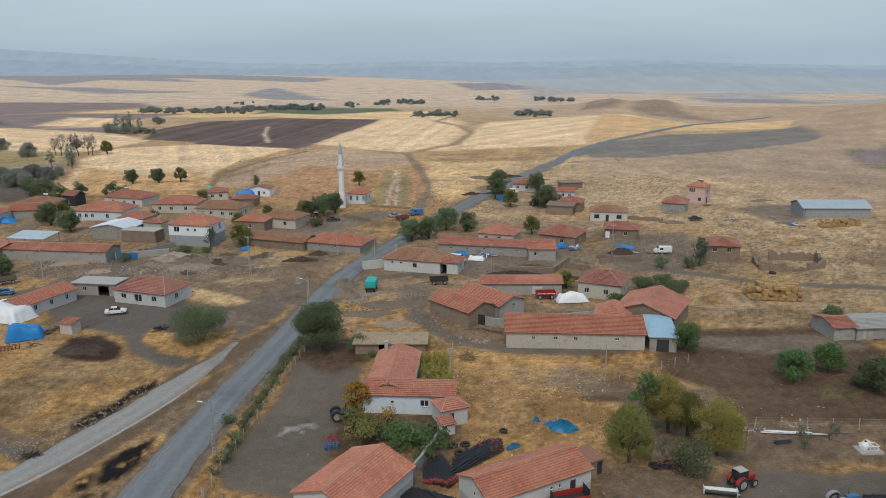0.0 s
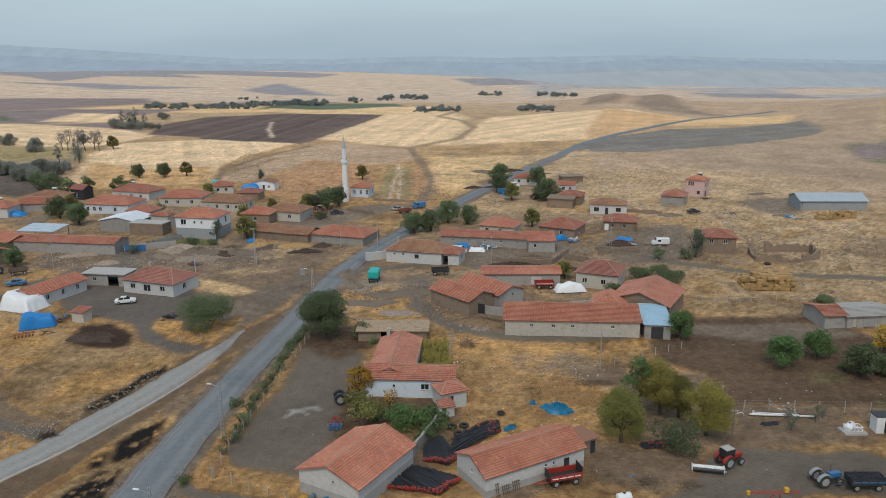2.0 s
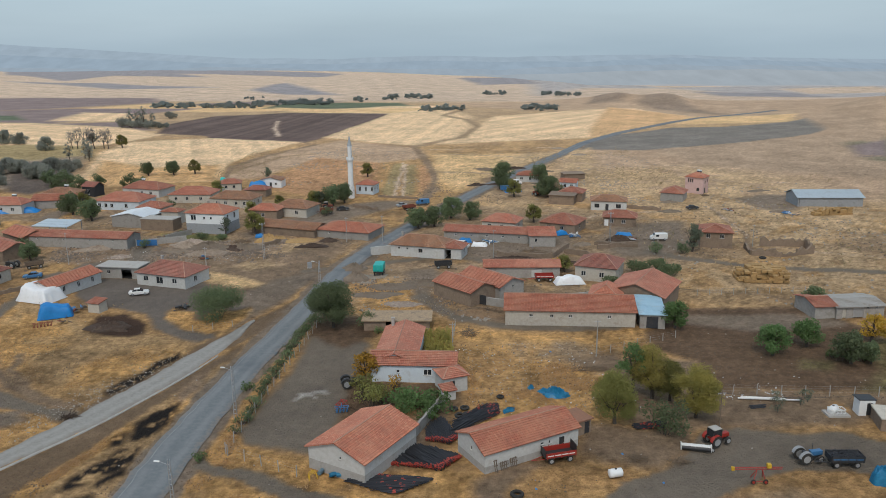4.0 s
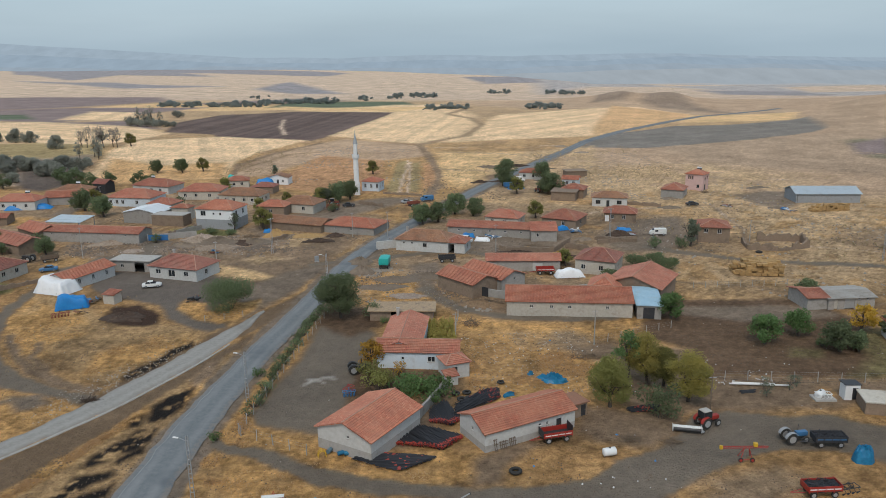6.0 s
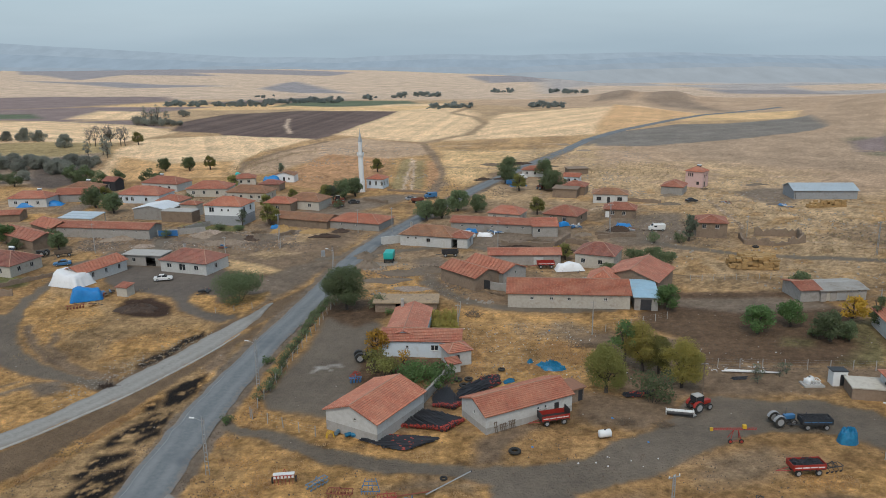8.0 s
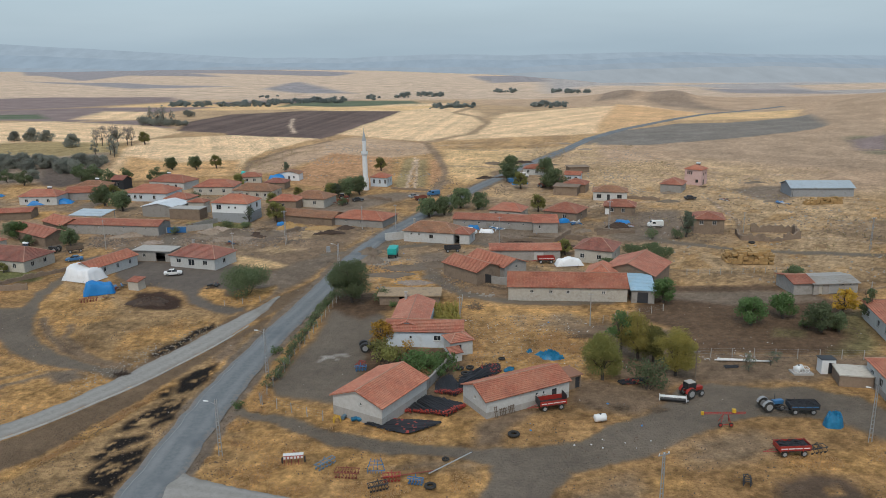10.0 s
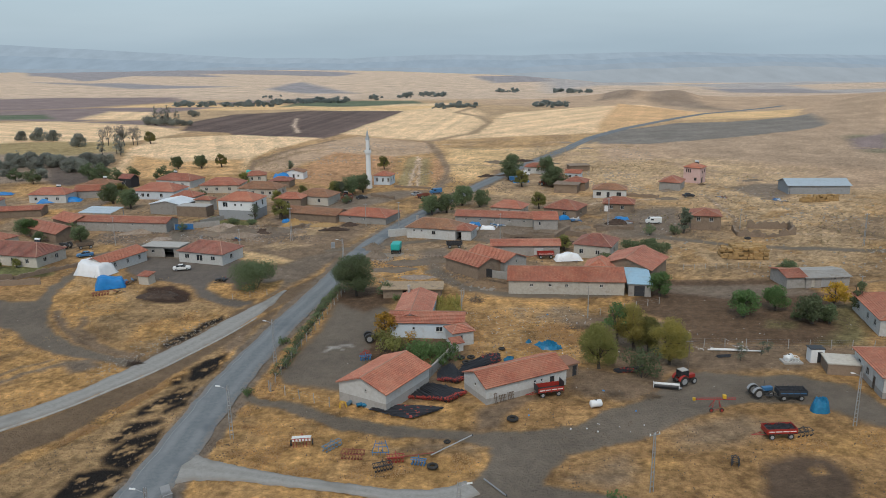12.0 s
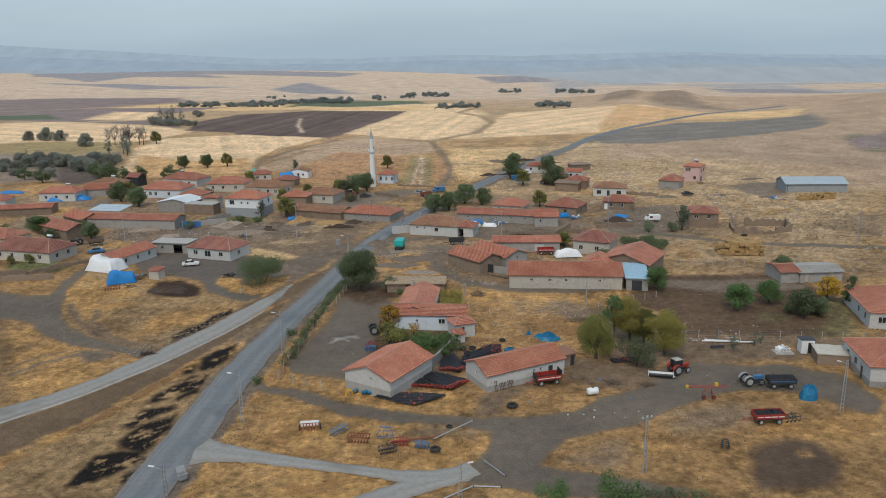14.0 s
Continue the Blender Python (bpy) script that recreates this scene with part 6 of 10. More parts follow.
def tree(name, height, spread, leaves, seed, label, per=95, leaf=0.2, trunk=0.25, bare=0.2, clumps=22, flat=0.8, category="tree", twiggy=False):
    """A tree at the origin: tapered trunk that forks into limbs, and a crown of leaf clumps round the limb ends."""
    rng = np.random.RandomState(seed)
    t = thing(name, 0, 0, 0, label, category)
    bm = bmesh.new()
    fork = height * (bare + 0.12)
    lean = rng.uniform(-0.06, 0.06, 2) * height
    top = Vector((lean[0], lean[1], fork))
    tube(bm, (0, 0, -0.3), (lean[0] * 0.4, lean[1] * 0.4, fork * 0.5), trunk * 1.25, trunk, 7)
    tube(bm, (lean[0] * 0.4, lean[1] * 0.4, fork * 0.5), top, trunk, trunk * 0.8, 7)
    cs = []
    limbs = 7
    for k in range(limbs):
        a = 2 * math.pi * (k + rng.uniform(-0.3, 0.3)) / limbs
        reach, rise = spread * rng.uniform(0.45, 0.75), height * rng.uniform(0.45, 0.86)
        if k == limbs - 1:
            reach, rise = spread * 0.1, height * 0.9
        end = Vector((math.cos(a) * reach, math.sin(a) * reach, rise))
        mid = top.lerp(end, 0.5) + Vector((0, 0, -0.05 * height))
        tube(bm, top - Vector((0, 0, 0.1)), mid, trunk * 0.55, trunk * 0.35, 5)
        tube(bm, mid, end, trunk * 0.35, trunk * 0.1, 5)
        for _ in range(4 if not twiggy else 9):
            e2 = mid.lerp(end, rng.uniform(0.2, 0.9))
            d = Vector(rng.normal(size=3)) * spread * 0.28
            d.z = abs(d.z) * (2.2 if twiggy else 0.7)
            tube(bm, e2, e2 + d, trunk * 0.16, trunk * 0.05, 4)
    part("trunk", bm, BARK, t)
    for k in range(clumps):
        a, u = rng.uniform(0, 2 * math.pi), rng.rand()
        z = bare + (1 - bare) * (0.12 + 0.80 * rng.rand())
        w = math.sin(math.pi * min(1, max(0.0, (z - bare) / (1 - bare)) ** 0.75)) * 0.8 + 0.16
        r = spread * w * math.sqrt(u) * 0.88
        cs.append(((math.cos(a) * r + lean[0], math.sin(a) * r + lean[1], height * z * 0.95), spread * rng.uniform(0.24, 0.44)))
    me = leaf_mesh("crown", rng, cs, per, leaf, flat)
    me.materials.append(leaves)
    shared("crown", me, t)
    return t


def bush(name, height, spread, leaves, seed, label, per=70, leaf=0.15, category="bush"):
    rng = np.random.RandomState(seed)
    t = thing(name, 0, 0, 0, label, category)
    bm, cs = bmesh.new(), []
    for k in range(9):
        a, r = rng.uniform(0, 6.28), spread * math.sqrt(rng.rand()) * 0.7
        p = (math.cos(a) * r, math.sin(a) * r, height * rng.uniform(0.3, 0.72))
        tube(bm, (p[0] * 0.2, p[1] * 0.2, -0.2), p, 0.05, 0.02, 5)
        cs.append((p, spread * rng.uniform(0.32, 0.5)))
    part("stem", bm, BARK, t)
    me = leaf_mesh("leaves", rng, cs, per, leaf, min(1.0, height / spread / 1.3))
    me.materials.append(leaves)
    shared("leaves", me, t)
    return t


def plant(first, spots):
    """The first of a kind goes to the first spot, copies to the rest: x, y, turn, size."""
    if len(spots) > 1:
        first["group"] = first["label"] + "s"
    for k, (x, y, a, s) in enumerate(spots):
        m = pose(x, y, 0, 0, 0, a)
        if k == 0:
            first.matrix_basis = m @ Matrix.Diagonal((s, s, s, 1))
        else:
            c = copy_thing(first, m)
            c.scale = (s, s, s)


# near group beside the farmyard
plant(tree("tree", 8.0, 3.6, LEAF_OLIVE, 1, "leafy tree turning olive yellow beside the farmyard", clumps=44, bare=0.1, per=260, leaf=0.11), [(27.4, 90.0, 0, 1.0), (37.6, 97.0, 120, 0.82)])
plant(tree("tree", 8.4, 3.7, LEAF_TURN, 2, "tree with yellowing autumn leaves beside the farmyard", clumps=40, bare=0.16, per=240, leaf=0.11), [(39.6, 91.4, 0, 1.0), (35.2, 98.0, 200, 0.98)])
plant(tree("tree", 8.4, 2.7, LEAF_GREEN, 3, "slim green tree with a tall bare trunk", bare=0.38, clumps=20), [(32.6, 99.5, 0, 1.0)])
plant(bush("bush", 5.4, 3.4, LEAF_DARK, 4, "large dark green bush in the farmyard corner", leaf=0.19), [(33.6, 86.5, 0, 1.0)])
# beside the road
plant(tree("tree", 9.6, 5.2, LEAF_DARK, 5, "large dense dark green tree beside the road", bare=0.14, clumps=40, leaf=0.14, per=170), [(-17.0, 132.0, 0, 1.0)])
plant(bush("bush", 6.6, 5.6, LEAF_DARK, 6, "broad grey-green willow bush by the road", per=170, leaf=0.15), [(-41.0, 139.0, 0, 1.0)])
plant(bush("bush", 3.4, 2.2, LEAF_DARK, 7, "dark green bush beside a yard", leaf=0.18), [(-10.6, 132.0, 0, 1.0), (68.6, 182.6, 80, 1.0), (61.8, 183.5, 20, 1.0), (-30.5, 238.0, 10, 1.0), (-85.5, 252.5, 40, 1.1), (-106.5, 194.5, 70, 1.4), (-76.0, 198.8, 30, 0.8)])
plant(tree("tree", 5.4, 3.0, LEAF_GREEN, 8, "round green fruit tree in the ploughed garden", bare=0.16, clumps=26), [(61.2, 114.0, 0, 1.05), (69.0, 117.5, 100, 0.95), (48.6, 128.2, 50, 1.0), (-120.0, 195.5, 10, 1.0)])
plant(tree("tree", 5.4, 3.2, LEAF_DARK, 9, "round dark green village tree", bare=0.15, clumps=26), [(72.6, 109.5, 0, 1.05), (76.0, 109.5, 0, 0.7), (81.0, 138.5, 60, 0.85), (-0.4, 216.5, 0, 1.2), (4.4, 219.5, 80, 1.2), (10.0, 231.5, 140, 1.3), (15.8, 228.5, 200, 1.1),
      (34.8, 303.0, 60, 1.5), (31.0, 283.0, 220, 1.35), (49.4, 297, 20, 1.4), (47.2, 265.0, 70, 1.5), (-30.0, 254.5, 30, 1.35), (-26.6, 260.0, 10, 1.3), (-35.6, 255.0, 90, 1.0), (-119.0, 330.0, 20, 1.1), (-108.3, 331, 10, 1.15), (-101.1, 186.5, 0, 0.9), (-123.2, 198.5, 50, 0.9), (-113.5, 188.0, 90, 0.6), (-115.8, 246.0, 60, 1.4), (-105.5, 236.0, 20, 1.3)])
plant(tree("tree", 5.2, 2.5, LEAF_GOLD, 10, "small tree with golden autumn leaves", bare=0.14, clumps=22), [(81.4, 119.0, 0, 1.1), (-9.6, 106.5, 60, 1.0), (32.5, 168.5, 30, 0.7)])
plant(tree("tree", 8.0, 1.9, LEAF_DARK, 11, "tall narrow dark evergreen beside a house", bare=0.06, clumps=30), [(85.0, 116.0, 0, 0.85)])
plant(tree("tree", 5.0, 2.6, LEAF_OLIVE, 12, "small olive green village tree", bare=0.16, clumps=24), [(35.4, 223.0, 0, 1.15), (34.5, 266.0, 20, 1.3), (34.8, 168.0, 50, 0.85), (-99.7, 333.5, 0, 1.25), (-22.0, 318.0, 60, 1.2), (-169.8, 437, 30, 1.5), (-48.6, 255.0, 20, 0.8), (-75.5, 277.5, 90, 1.2), (-48.6, 213.5, 0, 1.35), (-54.9, 239.2, 40, 1.0), (-36.5, 254.1, 70, 1.1), (-106.0, 160.5, 0, 0.5), (-110.5, 160.0, 0, 0.45), (-115.8, 254.9, 30, 1.2)])
plant(tree("tree", 6.8, 2.4, LEAF_GREY, 13, "tall grey-green tree beside a house", bare=0.05, clumps=26), [(71.6, 184.5, 0, 1.15), (-64.0, 314, 20, 0.8), (-57.5, 213.5, 60, 0.8), (-34.0, 253.0, 40, 0.8)])
# garden behind the barn
plant(bush("bush", 3.9, 2.3, LEAF_OLIVE, 14, "tangled olive green bush in the walled garden", leaf=0.17), [(-8.8, 99.6, 0, 1.2), (-7.6, 96.3, 80, 1.15), (-6.2, 98.4, 30, 0.9)])
plant(bush("bush", 2.2, 2.2, LEAF_GREEN, 15, "fresh green vine on a garden trellis", leaf=0.17), [(-3.8, 98.2, 0, 1.2), (-1.4, 97.2, 70, 1.25), (0.8, 96.6, 10, 1.35), (2.0, 95.2, 140, 1.3), (1.0, 93.0, 20, 1.0), (-2.6, 95.2, 200, 1.0)])
plant(bush("bush", 2.6, 1.6, LEAF_GOLD, 16, "golden autumn bush against the cottage", leaf=0.15), [(-4.6, 103.6, 0, 1.0)])
# farmyard edge, low shrubs and the hedge along the fence
plant(tree("sapling", 2.6, 1.3, LEAF_GREY, 17, "thin young tree at the farmyard edge", trunk=0.06, clumps=12, leaf=0.12, category="sapling"), [(52.0, 92.2, 0, 1.0), (56.6, 94.5, 60, 1.0), (53.0, 95.5, 20, 0.8), (58.2, 95.6, 10, 0.8)])
plant(bush("shrub", 1.3, 1.1, LEAF_DARK, 18, "grey-green roadside shrub along the wire fence", leaf=0.13, category="shrub"),
      [(-26.1 + 4.1 * k + random.uniform(-0.5, 0.5), 90.5 + 47 * k + random.uniform(-0.8, 0.8), random.uniform(0, 360), random.uniform(0.8, 1.5)) for k in [i / 31 for i in range(32)]])
plant(bush("shrub", 1.8, 1.7, LEAF_GREEN, 19, "green shrub at the edge of the farm lane", leaf=0.15, category="shrub"), [(-29.2, 82.5, 40, 0.7), (-27.6, 104, 10, 0.8), (76.0, 111.0, 0, 0.9), (71.0, 112.5, 70, 0.8), (-8.0, 128.5, 0, 0.7), (-22, 130.5, 20, 0.7)])
plant(bush("shrub", 3.0, 3.2, LEAF_DARK, 20, "dark green thicket behind the barns", leaf=0.2, category="shrub"), [(54.5, 158.5, 0, 1.0), (58.0, 163.0, 60, 1.1), (52.0, 167.0, 10, 1.0), (43.0, 156.5, 30, 0.8), (57.0, 169.0, 100, 0.9), (-63.0, 209.0, 0, 0.6), (-57.0, 207.0, 50, 0.6), (-70.0, 213.5, 0, 0.5)])
plant(bush("bush", 2.9, 2.6, LEAF_GREEN, 26, "broad green bush at the edge of the farm lane", leaf=0.16, per=90), [(21.0, 46.4, 0, 1.25), (13.5, 47.1, 60, 0.9)])
plant(bush("shrub", 0.9, 1.6, LEAF_DARK, 27, "low dark green shrub at the edge of the farm lane", leaf=0.13, category="shrub"), [(28.5, 47.5, 0, 1.0), (25.9, 47.8, 40, 0.9), (30.9, 47.5, 90, 0.8)])
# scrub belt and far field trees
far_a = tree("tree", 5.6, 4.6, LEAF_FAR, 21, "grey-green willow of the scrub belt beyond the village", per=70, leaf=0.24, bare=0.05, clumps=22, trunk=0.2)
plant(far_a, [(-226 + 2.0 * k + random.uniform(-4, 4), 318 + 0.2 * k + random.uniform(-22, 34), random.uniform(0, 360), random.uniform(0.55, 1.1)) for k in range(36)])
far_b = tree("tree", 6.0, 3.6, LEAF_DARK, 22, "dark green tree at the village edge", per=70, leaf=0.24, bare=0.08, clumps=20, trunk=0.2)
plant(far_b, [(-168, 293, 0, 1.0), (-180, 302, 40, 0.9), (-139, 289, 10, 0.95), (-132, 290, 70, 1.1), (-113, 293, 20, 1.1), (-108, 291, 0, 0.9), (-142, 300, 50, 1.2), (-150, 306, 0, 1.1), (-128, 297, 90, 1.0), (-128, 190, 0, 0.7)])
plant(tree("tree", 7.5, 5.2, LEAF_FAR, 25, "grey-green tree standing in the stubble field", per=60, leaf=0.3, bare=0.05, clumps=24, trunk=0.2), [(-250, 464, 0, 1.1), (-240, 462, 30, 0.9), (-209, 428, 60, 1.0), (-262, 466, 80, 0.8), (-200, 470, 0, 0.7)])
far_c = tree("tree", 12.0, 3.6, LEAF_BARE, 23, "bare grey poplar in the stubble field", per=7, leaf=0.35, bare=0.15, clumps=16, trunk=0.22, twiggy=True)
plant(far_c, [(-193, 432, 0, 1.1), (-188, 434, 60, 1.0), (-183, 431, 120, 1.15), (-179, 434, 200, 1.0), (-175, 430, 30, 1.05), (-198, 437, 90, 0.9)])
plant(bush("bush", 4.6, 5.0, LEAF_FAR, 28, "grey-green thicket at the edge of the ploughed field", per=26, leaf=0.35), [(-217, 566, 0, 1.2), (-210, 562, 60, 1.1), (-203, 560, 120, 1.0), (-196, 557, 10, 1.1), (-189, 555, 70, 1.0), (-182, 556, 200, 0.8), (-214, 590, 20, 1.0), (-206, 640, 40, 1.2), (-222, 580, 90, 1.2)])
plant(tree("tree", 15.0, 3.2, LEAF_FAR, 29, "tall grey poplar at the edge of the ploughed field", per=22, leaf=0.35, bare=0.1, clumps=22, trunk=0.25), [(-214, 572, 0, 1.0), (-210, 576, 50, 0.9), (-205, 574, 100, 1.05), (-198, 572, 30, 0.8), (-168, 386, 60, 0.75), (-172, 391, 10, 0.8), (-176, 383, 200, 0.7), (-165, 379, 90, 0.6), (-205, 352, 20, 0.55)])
# haze put into the leaf colour of the farthest trees
LEAF_HAZE = foliage("leaves_far_row_hazed", (0.25, 0.285, 0.265), (0.33, 0.365, 0.34), (0.29, 0.31, 0.30))
line = []
for x0, x1, y0, y1, n in ((-266.8, -249.5, 790.6, 786.5, 8), (-246.4, -224.3, 785.7, 780.4, 8), (-216.2, -155.4, 778.5, 772.2, 26), (-168.8, -89.6, 810.9, 809.3, 30), (-71, -55.6, 843.7, 849.9, 5), (-38.9, -23.3, 877.7, 884.5, 5), (-12.9, 15.1, 893, 884.9, 10), (0.3, 44.3, 703.4, 708.1, 16), (96.4, 126.9, 695.7, 703.7, 12), (80.2, 107.8, 952.8, 944.1, 6), (148.2, 194.1, 931.3, 916.8, 10), (-205, -183.1, 924.6, 918.4, 4)):
    n = int(2.2 * n)
    for k in range(n):
        f = (k + random.uniform(-0.4, 0.4)) / n
        line.append((x0 + (x1 - x0) * f, y0 + (y1 - y0) * f + random.uniform(-22, 22), random.uniform(0, 360), random.uniform(0.2, 0.8) ** 1.3))


def tree_row(spots):
    """The far trees along the stream, too small to tell apart: trunks and leaves in one mesh."""
    rng = np.random.RandomState(24)
    pts, faces = [], []
    for x, y, a, s in spots:
        z = float(relief(np.array([x]), np.array([y]))[0])
        h = 7.0 * s
        i = len(pts)
        pts += [(x - 0.2, y, z - 0.3), (x + 0.2, y, z - 0.3), (x + 0.1, y, z + h * 0.6), (x - 0.1, y, z + h * 0.6)]
        faces.append((i, i + 1, i + 2, i + 3))
        n = 130
        v = rng.normal(size=(n, 3))
        v /= np.linalg.norm(v, axis=1)[:, None]
        v *= (0.45 + 0.6 * rng.rand(n))[:, None]
        c = v * (4.6 * s, 4.6 * s, 0.48 * h) + (x, y, z + 0.5 * h)
        c[:, :2] += 1.2 * s * np.sin(c[:, 2:3] * 1.7 + a)
        for q in c:
            d = rng.normal(size=(2, 3)) * 0.8 * s ** 0.5
            i = len(pts)
            pts += [tuple(q - d[0]), tuple(q - d[1] * 0.6), tuple(q + d[0]), tuple(q + d[1] * 0.6)]
            faces.append((i, i + 1, i + 2, i + 3))
    me = bpy.data.meshes.new("tree_row")
    me.from_pydata(pts, [], faces)
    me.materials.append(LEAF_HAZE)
    tagged(new("tree_row", me), "hazy grey-green tree rows along the far stream", "trees", kind="stuff")


tree_row(line)


# ---- paints of machines and covers ----
def paint(name, c, rough=0.45, wear=(0.18, 0.12, 0.09)):
    return surface(name, c, tuple(0.82 * v for v in c), 4, rough, bump=0.05, stain=wear, stain_scale=1.6, stain_from=0.60, vary=0.05)


RED = paint("red_machine_paint", (0.33, 0.03, 0.02))
RUST = paint("rusty_red_paint", (0.23, 0.065, 0.04), 0.8, (0.13, 0.07, 0.045))
BLUE = paint("blue_machine_paint", (0.045, 0.16, 0.33))
WHITE = paint("white_machine_paint", (0.70, 0.70, 0.68), 0.4, (0.45, 0.42, 0.38))
BLACK = paint("black_machine_paint", (0.03, 0.03, 0.032), 0.55, (0.07, 0.06, 0.05))
YELLOW = paint("yellow_machine_paint", (0.62, 0.38, 0.03))
TYRE = surface("tyre_rubber", (0.022, 0.021, 0.02), (0.035, 0.033, 0.03), 6, 0.9, stain=(0.08, 0.068, 0.055), stain_scale=2)
TARP_BLUE = surface("blue_tarpaulin", (0.004, 0.20, 0.52), (0.004, 0.155, 0.43), 1.2, 0.5, bump=0.5, stain=(0.02, 0.19, 0.48), stain_scale=0.8)
TARP_WHITE = surface("white_tarpaulin", (0.80, 0.81, 0.82), (0.74, 0.75, 0.76), 1.0, 0.5, bump=0.5, stain=(0.66, 0.66, 0.65), stain_scale=0.7)
BLUEDRUM = surface("grey_blue_drum", (0.10, 0.17, 0.22), (0.08, 0.13, 0.17), 2.0, 0.6, bump=0.1, stain=(0.16, 0.10, 0.07))
TARP_DEEP = surface("deep_blue_tarpaulin", (0.006, 0.15, 0.28), (0.005, 0.10, 0.21), 2.0, 0.5, bump=0.6, stain=(0.015, 0.21, 0.34), stain_scale=1.2)
TARP_TEAL = surface("teal_tarpaulin", (0.02, 0.42, 0.38), (0.015, 0.34, 0.31), 1.0, 0.5, bump=0.4)
PIPE = surface("black_irrigation_pipe", (0.018, 0.020, 0.026), (0.027, 0.029, 0.036), 2, 0.7, bump=0, stain=(0.034, 0.033, 0.033), stain_scale=1.0)
COUPLING = surface("red_pipe_coupling", (0.36, 0.05, 0.03), (0.28, 0.035, 0.022), 2, 0.6, bump=0)
RUBBLES = surface("pale_rubble", (0.34, 0.27, 0.22), (0.22, 0.17, 0.135), 2.2, 0.97, bump=1.0, stain=(0.42, 0.36, 0.30), stain_scale=1.4, stain_from=0.5)
HAY = surface("straw_bales", (0.42, 0.27, 0.115), (0.28, 0.175, 0.075), 3.5, 0.97, bump=1.0, stain=(0.22, 0.145, 0.07), stain_scale=0.8, vary=0.18)
DUNG = surface("dung", (0.07, 0.045, 0.032), (0.045, 0.03, 0.022), 2.5, 0.97, bump=1.0, stain=(0.11, 0.07, 0.045), stain_scale=0.7)
SOIL = surface("dry_soil_heap", (0.20, 0.155, 0.115), (0.14, 0.11, 0.085), 2.0, 0.97, bump=1.0, stain=(0.26, 0.19, 0.12), stain_scale=0.5)
BRUSH = surface("dry_brushwood", (0.21, 0.15, 0.10), (0.13, 0.095, 0.065), 4.0, 0.95)


def wheel(parent, x, y, z, r, w, rim_mat, name="wheel"):
    """A wheel with its axle along y: tyre with rounded shoulders, dished rim."""
    ob = new(name)
    ob.parent, ob.matrix_basis = parent, pose(x, y, z, 90, 0, 0)
    bm = bmesh.new()
    lathe(bm, [(r * 0.62, -w / 2), (r * 0.90, -w / 2), (r, -w * 0.3), (r, w * 0.3), (r * 0.90, w / 2), (r * 0.62, w / 2)], 18)
    part("tyre", bm, TYRE, ob)
    bm = bmesh.new()
    lathe(bm, [(r * 0.62, -w * 0.52), (r * 0.56, -w * 0.40), (r * 0.2, -w * 0.34), (r * 0.2, w * 0.34), (r * 0.56, w * 0.40), (r * 0.62, w * 0.52)], 14)
    part("rim", bm, rim_mat, ob)
    return ob


def lamp_pole(x, y, h=8.2, lamp=None, turn=0.0, label="grey lattice steel street lamp beside the road"):
    """Lattice power pole of two channels with rungs, tapering; a lamp on an arm, cross arm with insulators."""
    p = thing("street_lamp" if lamp else "power_pole", x, y, turn, label, "street lamp" if lamp else "power pole", "poles of the village line")
    for s in (-1, 1):
        bm = bmesh.new()
        n = 6
        for k in range(n):
            a, b = k / n, (k + 1) / n
            wa, wb = 0.24 - 0.13 * a, 0.24 - 0.13 * b
            z0, z1 = -0.3 + (h + 0.3) * a, -0.3 + (h + 0.3) * b
            vs = []
            for z, w in ((z0, wa), (z1, wb)):
                vs += [bm.verts.new((s * w + dx, dy, z)) for dx, dy in ((-0.04, -0.06), (0.04, -0.06), (0.04, 0.06), (-0.04, 0.06))]
            for i in range(4):
                bm.faces.new((vs[i], vs[(i + 1) % 4], vs[4 + (i + 1) % 4], vs[4 + i]))
            if k == n - 1:
                bm.faces.new(vs[4:])
        bmesh.ops.remove_doubles(bm, verts=bm.verts[:], dist=0.001)
        part("post", bm, GALV, p)
    steps = int(h / 0.62)
    for k in range(1, steps):
        z = k * h / steps
        w = 0.24 - 0.13 * z / h
        part("rung", boxed(-w, w, -0.035, 0.035, z - 0.035, z + 0.035), GALV, p)
    if lamp:
        a = part("lamp_arm", tubed((0, 0, h - 0.7), (lamp, 0, h - 0.2), 0.035), GALV, p)
        bm = boxed(-0.32, 0.32, -0.11, 0.11, -0.06, 0.07, 0.04, pose(lamp + (0.3 if lamp > 0 else -0.3), 0, h - 0.17, 0, -8 if lamp > 0 else 8, 0))
        part("lamp_head", bm, CLEAN, a, "white lamp head")
        return p
    arm = part("cross_arm", boxed(-0.75, 0.75, -0.05, 0.05, h - 0.35, h - 0.25), GALV, p)
    for sx in (-0.65, 0, 0.65):
        bm = bmesh.new()
        lathe(bm, [(0.03, h - 0.25), (0.075, h - 0.2), (0.05, h - 0.12), (0.075, h - 0.06), (0.02, h)], 8, Matrix.Translation((sx, 0, 0)))
        part("insulator", bm, CLEAN, arm, "white porcelain insulator")
    return p


def plain_pole(x, y, h, material=None, r=0.11, label="plain round pole carrying the village power line"):
    p = thing("power_pole", x, y, 0, label, "power pole", "poles of the village line")
    part("post", tubed((0, 0, -0.4), (0, 0, h), r * 1.2, r * 0.75, 8), material or CONCRETE, p)
    part("cross_arm", boxed(-0.55, 0.55, -0.04, 0.04, h - 0.35, h - 0.27), GALV, p)
    return p


